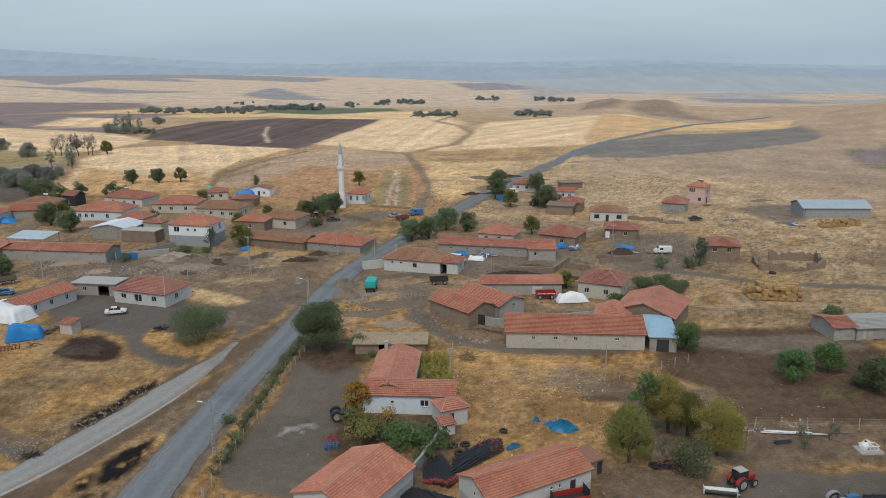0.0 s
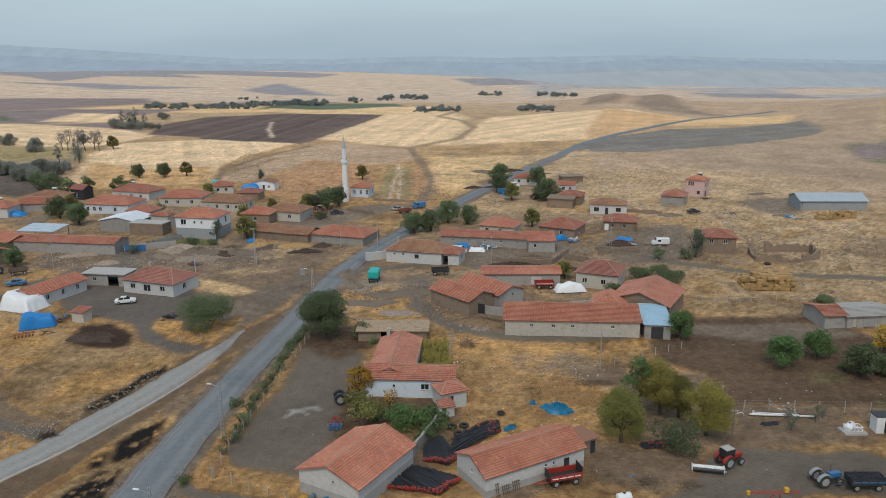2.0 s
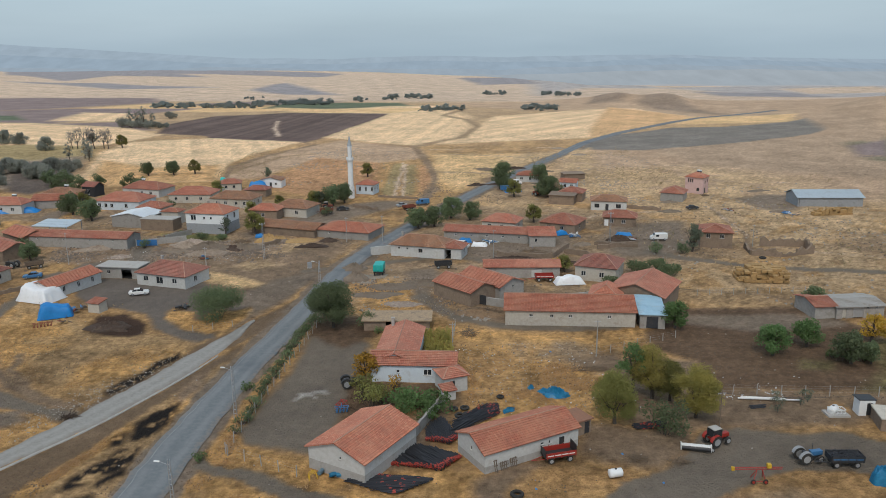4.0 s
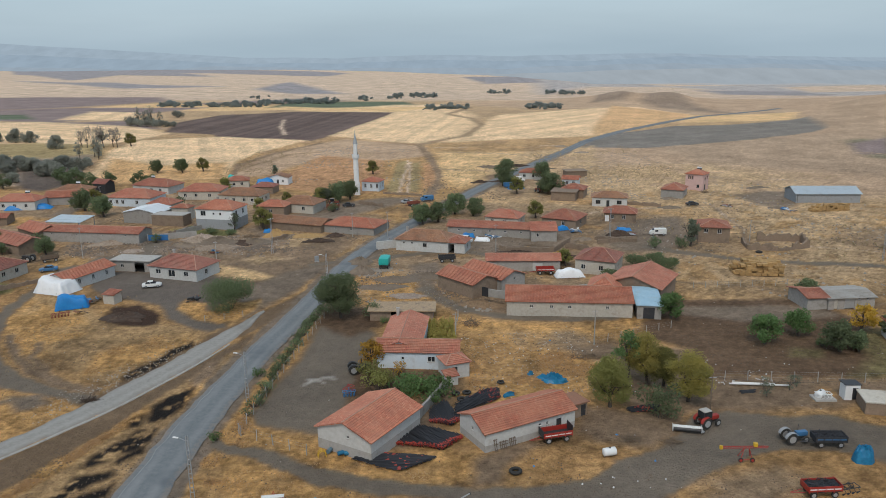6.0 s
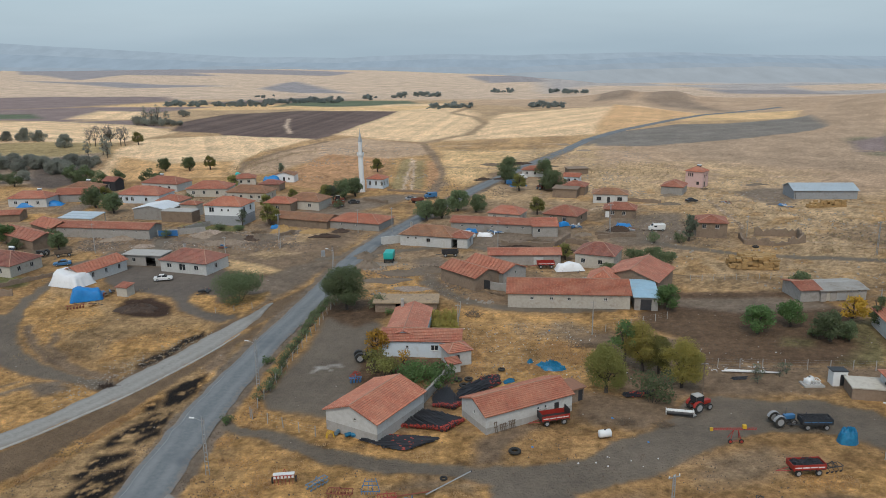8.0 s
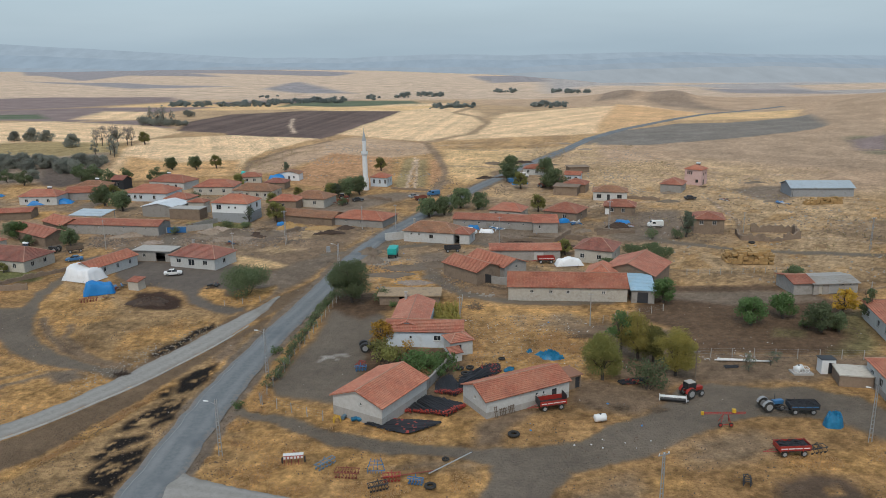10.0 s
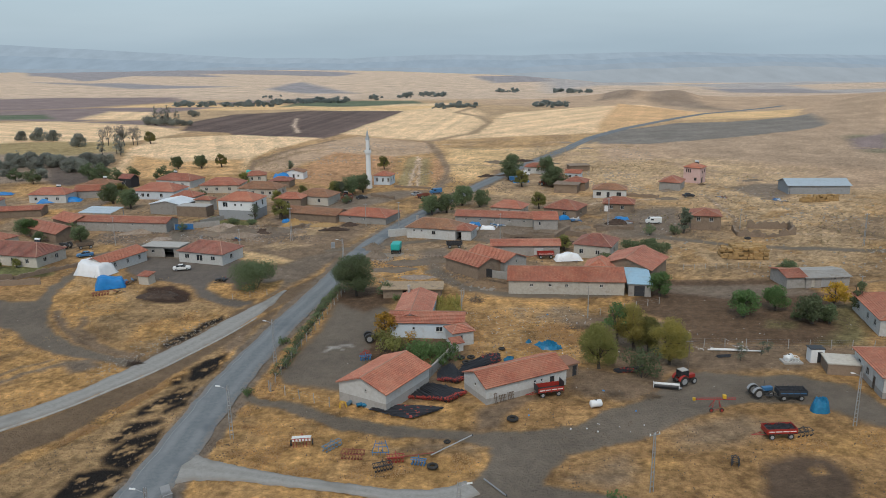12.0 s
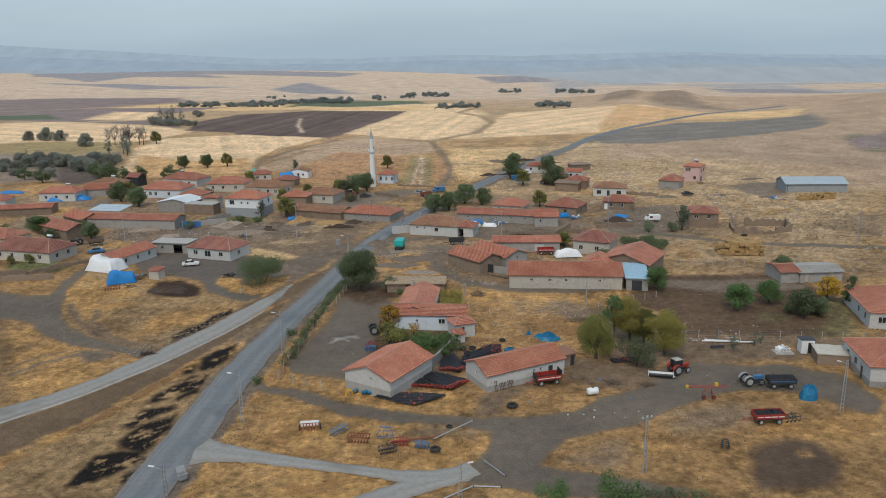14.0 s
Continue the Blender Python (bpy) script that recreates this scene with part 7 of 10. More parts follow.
for x, y, l in ((-28.3, 68.5, -1.0), (-27.4, 94.6, -1.0), (-30.4, 43.2, -1.0), (-22.0, 152.0, -1.0), (58.9, 68.6, -0.9)):
    lamp_pole(x, y, 8.1, l)
lamp_pole(26.0, 53.2, 7.8, None, 20, "tall lattice steel power pole beside the lane")
lamp_pole(-40.5, 184.5, 9.5, None, 30, "tall lattice steel power pole beside a yard")
lamp_pole(52.5, 195.8, 8.5, None, 10, "lattice steel power pole among the houses")
lamp_pole(2.6, 47.0, 5.6, 0.9, 0, "low lattice steel street lamp at the lane corner")
for x, y, h in ((30.5, 115.2, 6.6), (-89.8, 182.7, 8.2), (18.8, 181.4, 7.5), (89.6, 188.9, 6), (-10.6, 201.0, 7.5), (-20.7, 201.8, 7.0), (-52.0, 172.0, 6.5), (5.6, 121.0, 4.5), (88.0, 121.0, 6)):
    plain_pole(x, y, h)
lamp_pole(114.3, 167.5, 8.6, None, 15, "lattice steel power pole on the stubble")
plain_pole(41.4, 87.2, 6.0, WOOD, 0.09, "dark wooden pole among the farmyard trees")


def fence(name, a, b, gap, h, label, lean=0.06):
    """Posts with three sagging wires."""
    f = thing(name, 0, 0, 0, label, "fence")
    a, b = Vector((*a, 0)), Vector((*b, 0))
    n = max(1, int((b - a).length / gap))
    me, tops = None, []
    for k in range(n + 1):
        p = a.lerp(b, k / n)
        if me is None:
            ob = part("post", boxed(-0.055, 0.055, -0.055, 0.055, -0.3, h, 0.01), CONCRETE, f)
            me = ob.data
        else:
            ob = shared("post", me, f)
        ob.matrix_basis = pose(p.x, p.y, 0, random.uniform(-60, 60) * lean, random.uniform(-60, 60) * lean, random.uniform(0, 90))
        tops.append(p)
    for z in (0.35, 0.7, 0.95):
        bm, up = bmesh.new(), Vector((0, 0, z * h))
        line = [tops[0] + up]
        for p, q in zip(tops, tops[1:]):
            line += [p.lerp(q, 0.5) + up - Vector((0, 0, 0.04)), q + up]
        sweep(bm, line, 0.008, 3)
        part("wire", bm, GALV, f)


fence("fence", (-26.0, 83.8), (-16.0, 78.0), 2.4, 1.5, "concrete post and wire fence in front of the yard")
fence("fence", (-26.4, 84.4), (-19.6, 138.0), 3.0, 1.5, "concrete post and wire fence along the roadside hedge")
fence("fence", (44.4, 99.1), (80.7, 95.8), 3.6, 1.6, "concrete post and wire fence behind the farmyard")
fence("fence", (30.6, 115.5), (47.0, 123.0), 3.0, 1.4, "pale post and wire fence below the long barn")
fence("fence", (60.0, 148.0), (84.0, 148.5), 2.6, 1.3, "thin post and wire fence at the stubble edge")
fence("fence", (5.6, 121.5), (6.6, 131.5), 2.5, 1.5, "thin post and wire fence beside the maize plot")
fence("fence", (-44.0, 131.5), (-37.0, 134.0), 2.5, 1.2, "thin post and wire fence around the willow bush")


def stone_wall(a, b, h, label, material=None, ragged=0.12, thick=0.35, name="garden_wall"):
    """A masonry wall with an uneven coping, from a to b."""
    a, b = Vector((*a, 0)), Vector((*b, 0))
    L = (b - a).length
    n = max(2, int(L / 0.8))
    w = thing(name, a.x, a.y, math.degrees(math.atan2(b.y - a.y, b.x - a.x)), label, "wall")
    bm = bmesh.new()
    rows = []
    for k in range(n + 1):
        x, t = L * k / n, h * (1 + random.uniform(-ragged, ragged))
        e = random.uniform(-0.03, 0.03)
        rows.append([bm.verts.new(p) for p in ((x, e, -0.4), (x, e + thick, -0.4), (x, e + thick, t), (x, e, t))])
    for p, q in zip(rows, rows[1:]):
        for i in range(4):
            bm.faces.new((p[i], q[i], q[(i + 1) % 4], p[(i + 1) % 4]))
    bm.faces.new(rows[0])
    bm.faces.new(rows[-1][::-1])
    part("masonry", bm, material or BLOCK, w)
    return w


stone_wall((-0.9, 87.6), (5.2, 102.6), 1.5, "grey block garden wall beside the pipe heaps", ragged=0.05)
stone_wall((-0.9, 87.6), (-3.6, 89.2), 1.5, "grey block garden wall end", ragged=0.05)
stone_wall((13.5, 144.0), (18.0, 141.5), 1.7, "grey concrete yard wall between two barns", CONCRETE, 0.02)
stone_wall((18.2, 142.5), (37.0, 147.0), 1.5, "grey concrete yard wall behind the long barn", CONCRETE, 0.03)
stone_wall((-13.0, 186.8), (-6.8, 189.0), 2.0, "pale plastered yard wall of the roadside house", PLASTER, 0.03)
stone_wall((-77.5, 201.5), (-66.5, 205.5), 1.6, "low grey block yard wall", BLOCK, 0.04)
stone_wall((-73.0, 207.5), (-67.5, 214.5), 1.4, "grey block wall below the white house", BLOCK, 0.05)
stone_wall((-101.0, 149.5), (-76.0, 178.5), 0.9, "crumbling stone wall beside a lane", MUDWALL, 0.4)
stone_wall((-125.0, 141.0), (-101.0, 149.0), 1.6, "long mud brick garden wall", MUDWALL, 0.12)
for a, b, h in (((85.6, 180.0), (92.4, 177.6), 1.5), ((92.4, 177.6), (97.0, 178.8), 0.9), ((97.0, 178.8), (102.4, 180.8), 1.7), ((86.0, 180.4), (87.4, 188.0), 1.3), ((102.4, 180.8), (103.6, 187.6), 1.9), ((92.0, 189.6), (103.6, 187.6), 1.8)):
    stone_wall(a, b, h, "ruined mud brick wall with a broken top", MUDWALL, 0.45, 0.6, "ruined_wall")
for a, b, h in (((22.0, 183.0), (34.0, 180.5), 1.0), ((34.0, 180.5), (37.5, 186.5), 1.2), ((20.0, 184.5), (22.0, 183.0), 0.9)):
    stone_wall(a, b, h, "low crumbling stone fold wall", MUDWALL, 0.35, 0.6, "fold_wall")


def heap(name, x, y, rx, ry, h, material, label, category, seed, rough=0.35, turn=0.0, n=26, sharp=1.0):
    """An uneven heap or a draped cover: a dome with lumps, flat on the ground."""
    t = thing(name, x, y, turn, label, category)
    rng = np.random.RandomState(seed)
    bm = bmesh.new()
    rings = [[bm.verts.new((0, 0, h))]]
    for k in range(1, 9):
        f = k / 8
        ring = []
        for i in range(n):
            a = 2 * math.pi * i / n
            lump = 1 + rough * (vnoise(np.array([math.cos(a) * 2.3 + seed]), np.array([math.sin(a) * 2.3 + k * 0.2]), 1.0, seed)[0] - 0.5)
            z = h * max(0.0, (1 - f ** (1.6 * sharp))) * (1 + rough * rng.uniform(-0.5, 0.5)) if k < 8 else -0.15
            ring.append(bm.verts.new((math.cos(a) * rx * f * lump, math.sin(a) * ry * f * lump, z)))
        rings.append(ring)
    for i in range(n):
        bm.faces.new((rings[0][0], rings[1][i], rings[1][(i + 1) % n]))
    for p, q in zip(rings[1:], rings[2:]):
        for i in range(n):
            bm.faces.new((p[i], q[i], q[(i + 1) % n], p[(i + 1) % n]))
    part("cover" if "tarp" in name else "mound", bm, material, t, smooth=False)
    return t


def draped(x, y, w, d, h, turn, material, label, seed, name="tarp_cover", category="tarpaulin"):
    """A tarpaulin pulled over a stack: steep sides with folds, a sagging crumpled top, a trailing hem."""
    t = thing(name, x, y, turn, label, category)
    bm = bmesh.new()
    nx, ny = 22, 16
    grid = []
    for i in range(nx + 1):
        row = []
        for j in range(ny + 1):
            u, v = -1 + 2 * i / nx, -1 + 2 * j / ny
            e = max(abs(u), abs(v))
            px, py = u * w / 2, v * d / 2
            top = h * (0.82 + 0.18 * math.cos(v * 1.5) + 0.10 * math.cos(u * 4 + seed))
            top *= 1 - 0.25 * max(0, u)
            z = top if e < 0.72 else top * max(0.0, 1 - ((e - 0.72) / 0.24)) ** 0.7
            f = vnoise(np.array([px * 1.1 + seed]), np.array([py * 1.1]), 0.8, seed)[0] - 0.5
            z += 0.28 * f * (1 if z > 0.1 else 0.2)
            k = 1 + 0.10 * f
            row.append(bm.verts.new((px * k, py * k, max(z, 0.02 if e < 0.99 else -0.06))))
        grid.append(row)
    for i in range(nx):
        for j in range(ny):
            bm.faces.new((grid[i][j], grid[i + 1][j], grid[i + 1][j + 1], grid[i][j + 1]))
    part("cover", bm, material, t, smooth=True)
    rope = bmesh.new()
    for k in (-0.3, 0.3):
        tube(rope, (k * w, -d * 0.37, h * 0.55), (k * w, -d * 0.52, 0.05), 0.02, n=4)
    part("tie_rope", rope, WOOD, t)
    return t


draped(-83.0, 153.6, 8.6, 6.0, 3.3, -22, TARP_WHITE, "white tarpaulin over a straw stack", 3)
draped(-74.7, 141.9, 6.8, 3.6, 2.7, 22, TARP_BLUE, "blue tarpaulin over a low straw stack", 8)
heap("tarp_cover", 20.6, 100.0, 2.3, 1.2, 0.9, TARP_DEEP, "crumpled blue tarpaulin on dry grass", "tarpaulin", 12, 1.3, -12, 26, 1.4)
heap("tarp_cover", 56.4, 73.4, 1.4, 1.25, 1.9, TARP_DEEP, "blue tarpaulin over a machine in the farmyard", "tarpaulin", 15, 0.35, 5, 26, 2.4)
draped(-137.4, 251.4, 15.0, 5.0, 1.8, 10, TARP_BLUE, "long blue tarpaulin over a stack", 18)
draped(-168.0, 268.0, 9.0, 3.0, 1.0, 5, TARP_BLUE, "long blue tarpaulin over straw", 19)
draped(58.6, 204.0, 4.4, 2.4, 0.9, 0, TARP_BLUE, "blue tarpaulin spread in a yard", 21)
draped(-63.6, 292.0, 7.0, 4.4, 3.0, 0, TARP_BLUE, "blue tarpaulin over a tall stack", 24)
draped(-78.6, 302.5, 5.4, 4.0, 2.8, 10, TARP_TEAL, "teal tarpaulin over a stack", 27)
heap("tarp_cover", 12.8, 95.0, 1.0, 0.6, 0.35, TARP_DEEP, "small crumpled blue sheet on the ground", "tarpaulin", 29, 1.2, 20, 16, 1.3)
heap("tarp_cover", 17.2, 102.7, 0.6, 0.45, 0.4, TARP_DEEP, "small scrap of blue sheet on dry grass", "tarpaulin", 30, 1.2, 60, 14, 1.3)
draped(34.0, 158.2, 7.0, 2.8, 1.8, 4, TARP_WHITE, "white tarpaulin over a loaded trailer", 31)
draped(35.4, 276.5, 6.5, 2.4, 1.6, 10, TARP_BLUE, "blue cover on a parked trailer", 33)
draped(12.6, 199.0, 3.6, 2.2, 1.2, 10, TARP_BLUE, "blue sheet over sacks in a yard", 34)
draped(16.2, 194.5, 4.4, 2.2, 1.0, -10, TARP_WHITE, "white and blue sheets in a yard", 35)
draped(-46.5, 209.0, 2.6, 1.6, 1.0, 0, TARP_BLUE, "blue sheet beside the white house", 36)
draped(41.0, 206.0, 3.4, 1.8, 1.3, 20, TARP_BLUE, "blue cover over yard clutter", 37)
draped(139.5, 233.0, 2.4, 1.4, 0.6, 0, TARP_BLUE, "blue sheet beside straw bales", 38)
draped(119.0, 232.0, 3.0, 1.2, 0.4, 0, TARP_BLUE, "blue sheet lying in the field", 39)
draped(-160.0, 245.5, 5.0, 3.0, 1.2, 0, TARP_WHITE, "pale sheet over a stack", 40)

heap("dung_heap", -61.0, 134.6, 4.8, 3.0, 1.1, DUNG, "dark brown dung heap in the yard", "dung heap", 41, 0.7, sharp=0.7)
heap("dung_heap", 24.0, 179.5, 6.5, 2.6, 0.9, DUNG, "dark reddish dung heap in a fold", "dung heap", 42, 0.7, sharp=0.7)
heap("soil_heap", -15.0, 164.5, 3.0, 2.4, 1.6, SOIL, "dry soil heap beside the road", "soil heap", 43, 0.6)
heap("soil_heap", -7.0, 158.0, 5.0, 2.4, 0.7, SOIL, "low dry soil bank on waste ground", "soil heap", 44, 0.7)
heap("soil_heap", 1.0, 160.0, 6.0, 2.2, 0.9, SOIL, "dry soil bank beside the lane", "soil heap", 45, 0.7)
heap("soil_heap", -58.0, 197.0, 7.0, 3.4, 1.5, SOIL, "dry soil and rubble heap below the white house", "soil heap", 46, 0.8)
heap("soil_heap", -48.0, 196.0, 5.0, 3.0, 1.1, SOIL, "rubble heap beside a yard", "soil heap", 47, 0.8)
heap("straw_heap", -43.0, 203.0, 3.4, 2.4, 2.2, HAY, "loose straw heap behind the pole", "straw heap", 48, 0.6)
heap("straw_heap", -34.0, 204.0, 5.0, 2.2, 0.5, HAY, "spread golden straw on the ground", "straw heap", 49, 0.6)
heap("soil_heap", -26.0, 203.0, 3.2, 1.8, 0.8, DUNG, "dark heap beside the barn", "soil heap", 50, 0.6)
heap("straw_heap", 28.0, 184.5, 4.6, 2.2, 0.5, HAY, "straw spread in a fold", "straw heap", 51, 0.6)
heap("soil_heap", 56.0, 199.0, 3.6, 2.0, 1.2, DUNG, "dark heap in a yard", "soil heap", 52, 0.6)


def brushwood(x, y, w, d, h, count, label, seed, material=None):
    """A heap of crossed dry branches."""
    rng = np.random.RandomState(seed)
    t = thing("brushwood_heap", x, y, 0, label, "brushwood")
    bm = bmesh.new()
    for _ in range(count):
        r = math.sqrt(rng.rand())
        a = rng.uniform(0, 6.28)
        p = Vector((math.cos(a) * r * w / 2, math.sin(a) * r * d / 2, h * (1 - r) * rng.rand() + 0.05))
        v = Vector(rng.normal(size=3))
        v.z *= 0.35
        v = v.normalized() * rng.uniform(0.5, 1.3)
        tube(bm, p - v, p + v, rng.uniform(0.02, 0.06), 0.015, 4)
    part("brush", bm, material or BRUSH, t)["kind"] = "stuff"


brushwood(11.8, 139.0, 9.0, 4.4, 1.5, 220, "heap of dry brushwood beside the long barn", 1)
brushwood(9.0, 127.0, 3.0, 4.0, 1.2, 90, "stacked firewood beside the byre", 2)
brushwood(27.8, 109.5, 6.0, 2.0, 0.6, 90, "dry branches lying on the slope", 3)
brushwood(28.0, 80.2, 2.4, 1.3, 0.5, 50, "small heap of dark branches in the farmyard", 4)
brushwood(33.2, 79.0, 2.0, 1.6, 0.6, 50, "small heap of dry weeds in the farmyard", 5)
brushwood(-50.0, 203.0, 5.0, 3.0, 1.3, 90, "heap of boards and branches below the white house", 6)
brushwood(-52.0, 95.8, 2.4, 1.2, 0.6, 50, "heap of burnt rubbish and stones by the side road", 7, DUNG)


def bale_stack(x, y, turn, cols, rows, layers, label, seed, size=(1.15, 0.5, 0.45)):
    rng = np.random.RandomState(seed)
    s = thing("bale_stack", x, y, turn, label, "straw bales")
    me = None
    bx, by, bz = size
    for k in range(layers):
        for i in range(cols):
            for j in range(rows):
                edge = min(i, cols - 1 - i, j + 1, rows - j)
                out = ((i + 0.5) / cols * 2 - 1.15) ** 2 + ((j + 0.5) / rows * 2 - 1) ** 2
                if rng.rand() < 0.06 + 0.05 * k or out > 1.9 - 0.33 * k + 0.35 * rng.normal():
                    continue
                if me is None:
                    ob = part("bale", boxed(-bx / 2, bx / 2, -by / 2, by / 2, 0, bz, 0.05), HAY, s)
                    me = ob.data
                else:
                    ob = shared("bale", me, s)
                ob.matrix_basis = pose((i - cols / 2) * (bx + 0.03) + rng.uniform(-0.12, 0.12) + 0.3 * (k % 2), (j - rows / 2) * (by + 0.03) + rng.uniform(-0.06, 0.06), k * bz * 0.99, rng.uniform(-5, 5), rng.uniform(-5, 5), rng.uniform(-12, 12))


bale_stack(79.2, 159.4, -8, 9, 9, 5, "large uneven stack of golden straw bales", 3, (1.2, 0.75, 0.6))
bale_stack(132.4, 228.0, 6, 11, 3, 4, "long stack of golden straw bales", 4, (1.2, 0.75, 0.55))


def rod_mesh(name, bm, material):
    me = bpy.data.meshes.new(name)
    bm.to_mesh(me)
    bm.free()
    me.materials.append(material)
    return me


PIPE_MESH = rod_mesh("pipe", tubed((0, 0, 0), (0, 0, 1), 0.052, n=5), PIPE)
COUPLING_MESH = rod_mesh("coupling", tubed((0, 0, -0.05), (0, 0, 0.24), 0.09, n=6), COUPLING)


def pipe_heap(ring, heading, count, layers, red, label, seed, red_at=(0.0, 0.05), fan=4.0):
    """Loose irrigation pipes laid one way over a plot of the ground, with red couplings near one end."""
    rng = np.random.RandomState(seed)
    r = np.array(ring, float)
    mid = r.mean(0)
    t = thing("pipe_heap", mid[0], mid[1], 0, label, "irrigation pipes", "heaps of irrigation pipes")
    r = r - mid
    for k in range(count):
        h = radians(heading + rng.normal() * fan)
        d, n = np.array((math.cos(h), math.sin(h))), np.array((-math.sin(h), math.cos(h)))
        offs = r @ n
        o = rng.uniform(offs.min() * 0.97, offs.max() * 0.97)
        cuts = []
        for p0, p1 in zip(r, np.roll(r, -1, 0)):
            a0, a1 = p0 @ n - o, p1 @ n - o
            if (a0 > 0) != (a1 > 0):
                cuts.append((p0 + (p1 - p0) * a0 / (a0 - a1)) @ d)
        if len(cuts) < 2 or max(cuts) - min(cuts) < 0.9:
            continue
        s0, s1 = min(cuts) + rng.normal() * 0.15, max(cuts) + rng.normal() * 0.3
        edge = 1 - abs(2 * (o - offs.min()) / (offs.max() - offs.min()) - 1) ** 2.5
        z = 0.06 + layers * 0.10 * edge * rng.rand() ** 0.7
        a, b = Vector((*(d * s0 + n * o), z)), Vector((*(d * s1 + n * o), max(0.05, z * rng.uniform(0.4, 1.0))))
        way = (b - a).normalized()
        q = way.to_track_quat("Z", "Y").to_matrix().to_4x4()
        shared("pipe", PIPE_MESH, t, Matrix.Translation(a) @ q @ Matrix.Diagonal((1, 1, (b - a).length, 1)))
        if rng.rand() < red:
            c = a.lerp(b, rng.uniform(*red_at))
            shared("coupling", COUPLING_MESH, t, Matrix.Translation(c) @ q)



pipe_heap([(-9.5, 76.4), (-6.3, 78.0), (1.2, 76.1), (-3.6, 73.2)], 178, 240, 4, 0.6, "low heap of black irrigation pipes beside the barn", 1, (0.05, 0.6), 3.0)
pipe_heap([(-5.8, 80.6), (2.2, 78.3), (5.3, 82.1), (-1.8, 85.4)], 128, 300, 6, 0.95, "heap of black irrigation pipes with red couplings", 2, (0.0, 0.08), 4.0)
pipe_heap([(0.3, 86.4), (3.5, 85.1), (5.0, 87.0), (2.9, 92.8), (0.6, 90.1)], 100, 200, 6, 0.95, "fanned heap of black irrigation pipes with red couplings", 3, (0.0, 0.12), 8.0)
pipe_heap([(4.1, 87.6), (6.2, 90.5), (11.3, 93.7), (11.2, 96.3), (8.8, 96.4), (4.6, 91.8)], 226, 170, 6, 0.8, "heap of black irrigation pipes behind the white barn", 4, (0.0, 0.25), 7.0)
pipe_heap([(30.0, 88.0), (34.4, 88.2), (34.6, 90.0), (30.2, 89.8)], 185, 90, 4, 0.9, "small heap of irrigation pipes under the trees", 5, (0.1, 0.9), 6.0)
pipe_heap([(48.7, 93.5), (50.9, 93.7), (50.8, 94.6), (48.6, 94.4)], 8, 22, 3, 0.0, "short black pipes stacked by the fence", 6)


def barrel(x, y, turn, material, label, upright=False):
    """A drum with rolled hoops and a bung."""
    d = thing("barrel", x, y, turn, label, "barrel")
    lay = pose(0, 0, 0.30, 0, 90) if not upright else pose(0, 0, 0.45)
    bm = bmesh.new()
    lathe(bm, [(0.0, -0.45), (0.27, -0.45), (0.29, -0.43), (0.29, -0.17), (0.305, -0.15), (0.29, -0.13), (0.29, 0.13), (0.305, 0.15), (0.29, 0.17), (0.29, 0.43), (0.27, 0.45), (0.0, 0.45)], 16, lay)
    part("drum", bm, material, d)
    bm = bmesh.new()
    lathe(bm, [(0.0, 0.49), (0.05, 0.49), (0.05, 0.44)], 8, lay @ Matrix.Translation((0.15, 0, 0)))
    part("bung", bm, BLACK, d)


barrel(-10.5, 77.6, 10, TARP_DEEP, "blue plastic barrel lying against the barn")
barrel(-11.4, 77.7, 25, TARP_DEEP, "blue plastic barrel lying against the barn")
barrel(-13.0, 78.4, 70, BLUEDRUM, "grey-blue metal drum lying on dry grass")


def yellow_frame(x, y):
    """Bent yellow pipes of a dismantled machine."""
    c = thing("hoop_trestle", x, y, 20, "bent yellow steel pipe frame beside the barn", "trestle")
    for k, yy in enumerate((-0.35, 0.0, 0.35)):
        bm = bmesh.new()
        sweep(bm, [Vector((-0.5, yy, 0.0)), Vector((-0.4, yy, 0.7)), Vector((0.0, yy, 0.95)), Vector((0.45, yy, 0.75)), Vector((0.55, yy, 0.0))], 0.05, 6)
        part("hoop", bm, YELLOW, c)
    part("tie_bar", tubed((0, -0.4, 0.95), (0, 0.4, 0.95), 0.04), YELLOW, c)


yellow_frame(-13.9, 77.4)


def pallet(x, y, turn, w, h, label, tilt=14):
    """A slatted frame leaning on the barn wall."""
    c = thing("pallet", x, y, turn, label, "pallet", "pallets leaning on the barn")
    m = pose(0, 0, 0, -tilt)
    for k in range(int(w / 0.28)):
        px = -w / 2 + 0.06 + k * 0.28
        part("slat", boxed(px, px + 0.11, -0.012, 0.012, 0, h, m=m), WOOD, c)
    for zz in (0.12, h / 2, h - 0.2):
        part("batten", boxed(-w / 2, w / 2, 0.014, 0.06, zz, zz + 0.09, m=m), WOOD, c)


for x, y, w, h in ((9.3, 77.6, 0.6, 1.7), (10.4, 78.2, 1.3, 1.2), (11.7, 78.9, 1.2, 1.3)):
    pallet(x, y, 27, w, h, "weathered wooden pallet leaning on the barn wall")

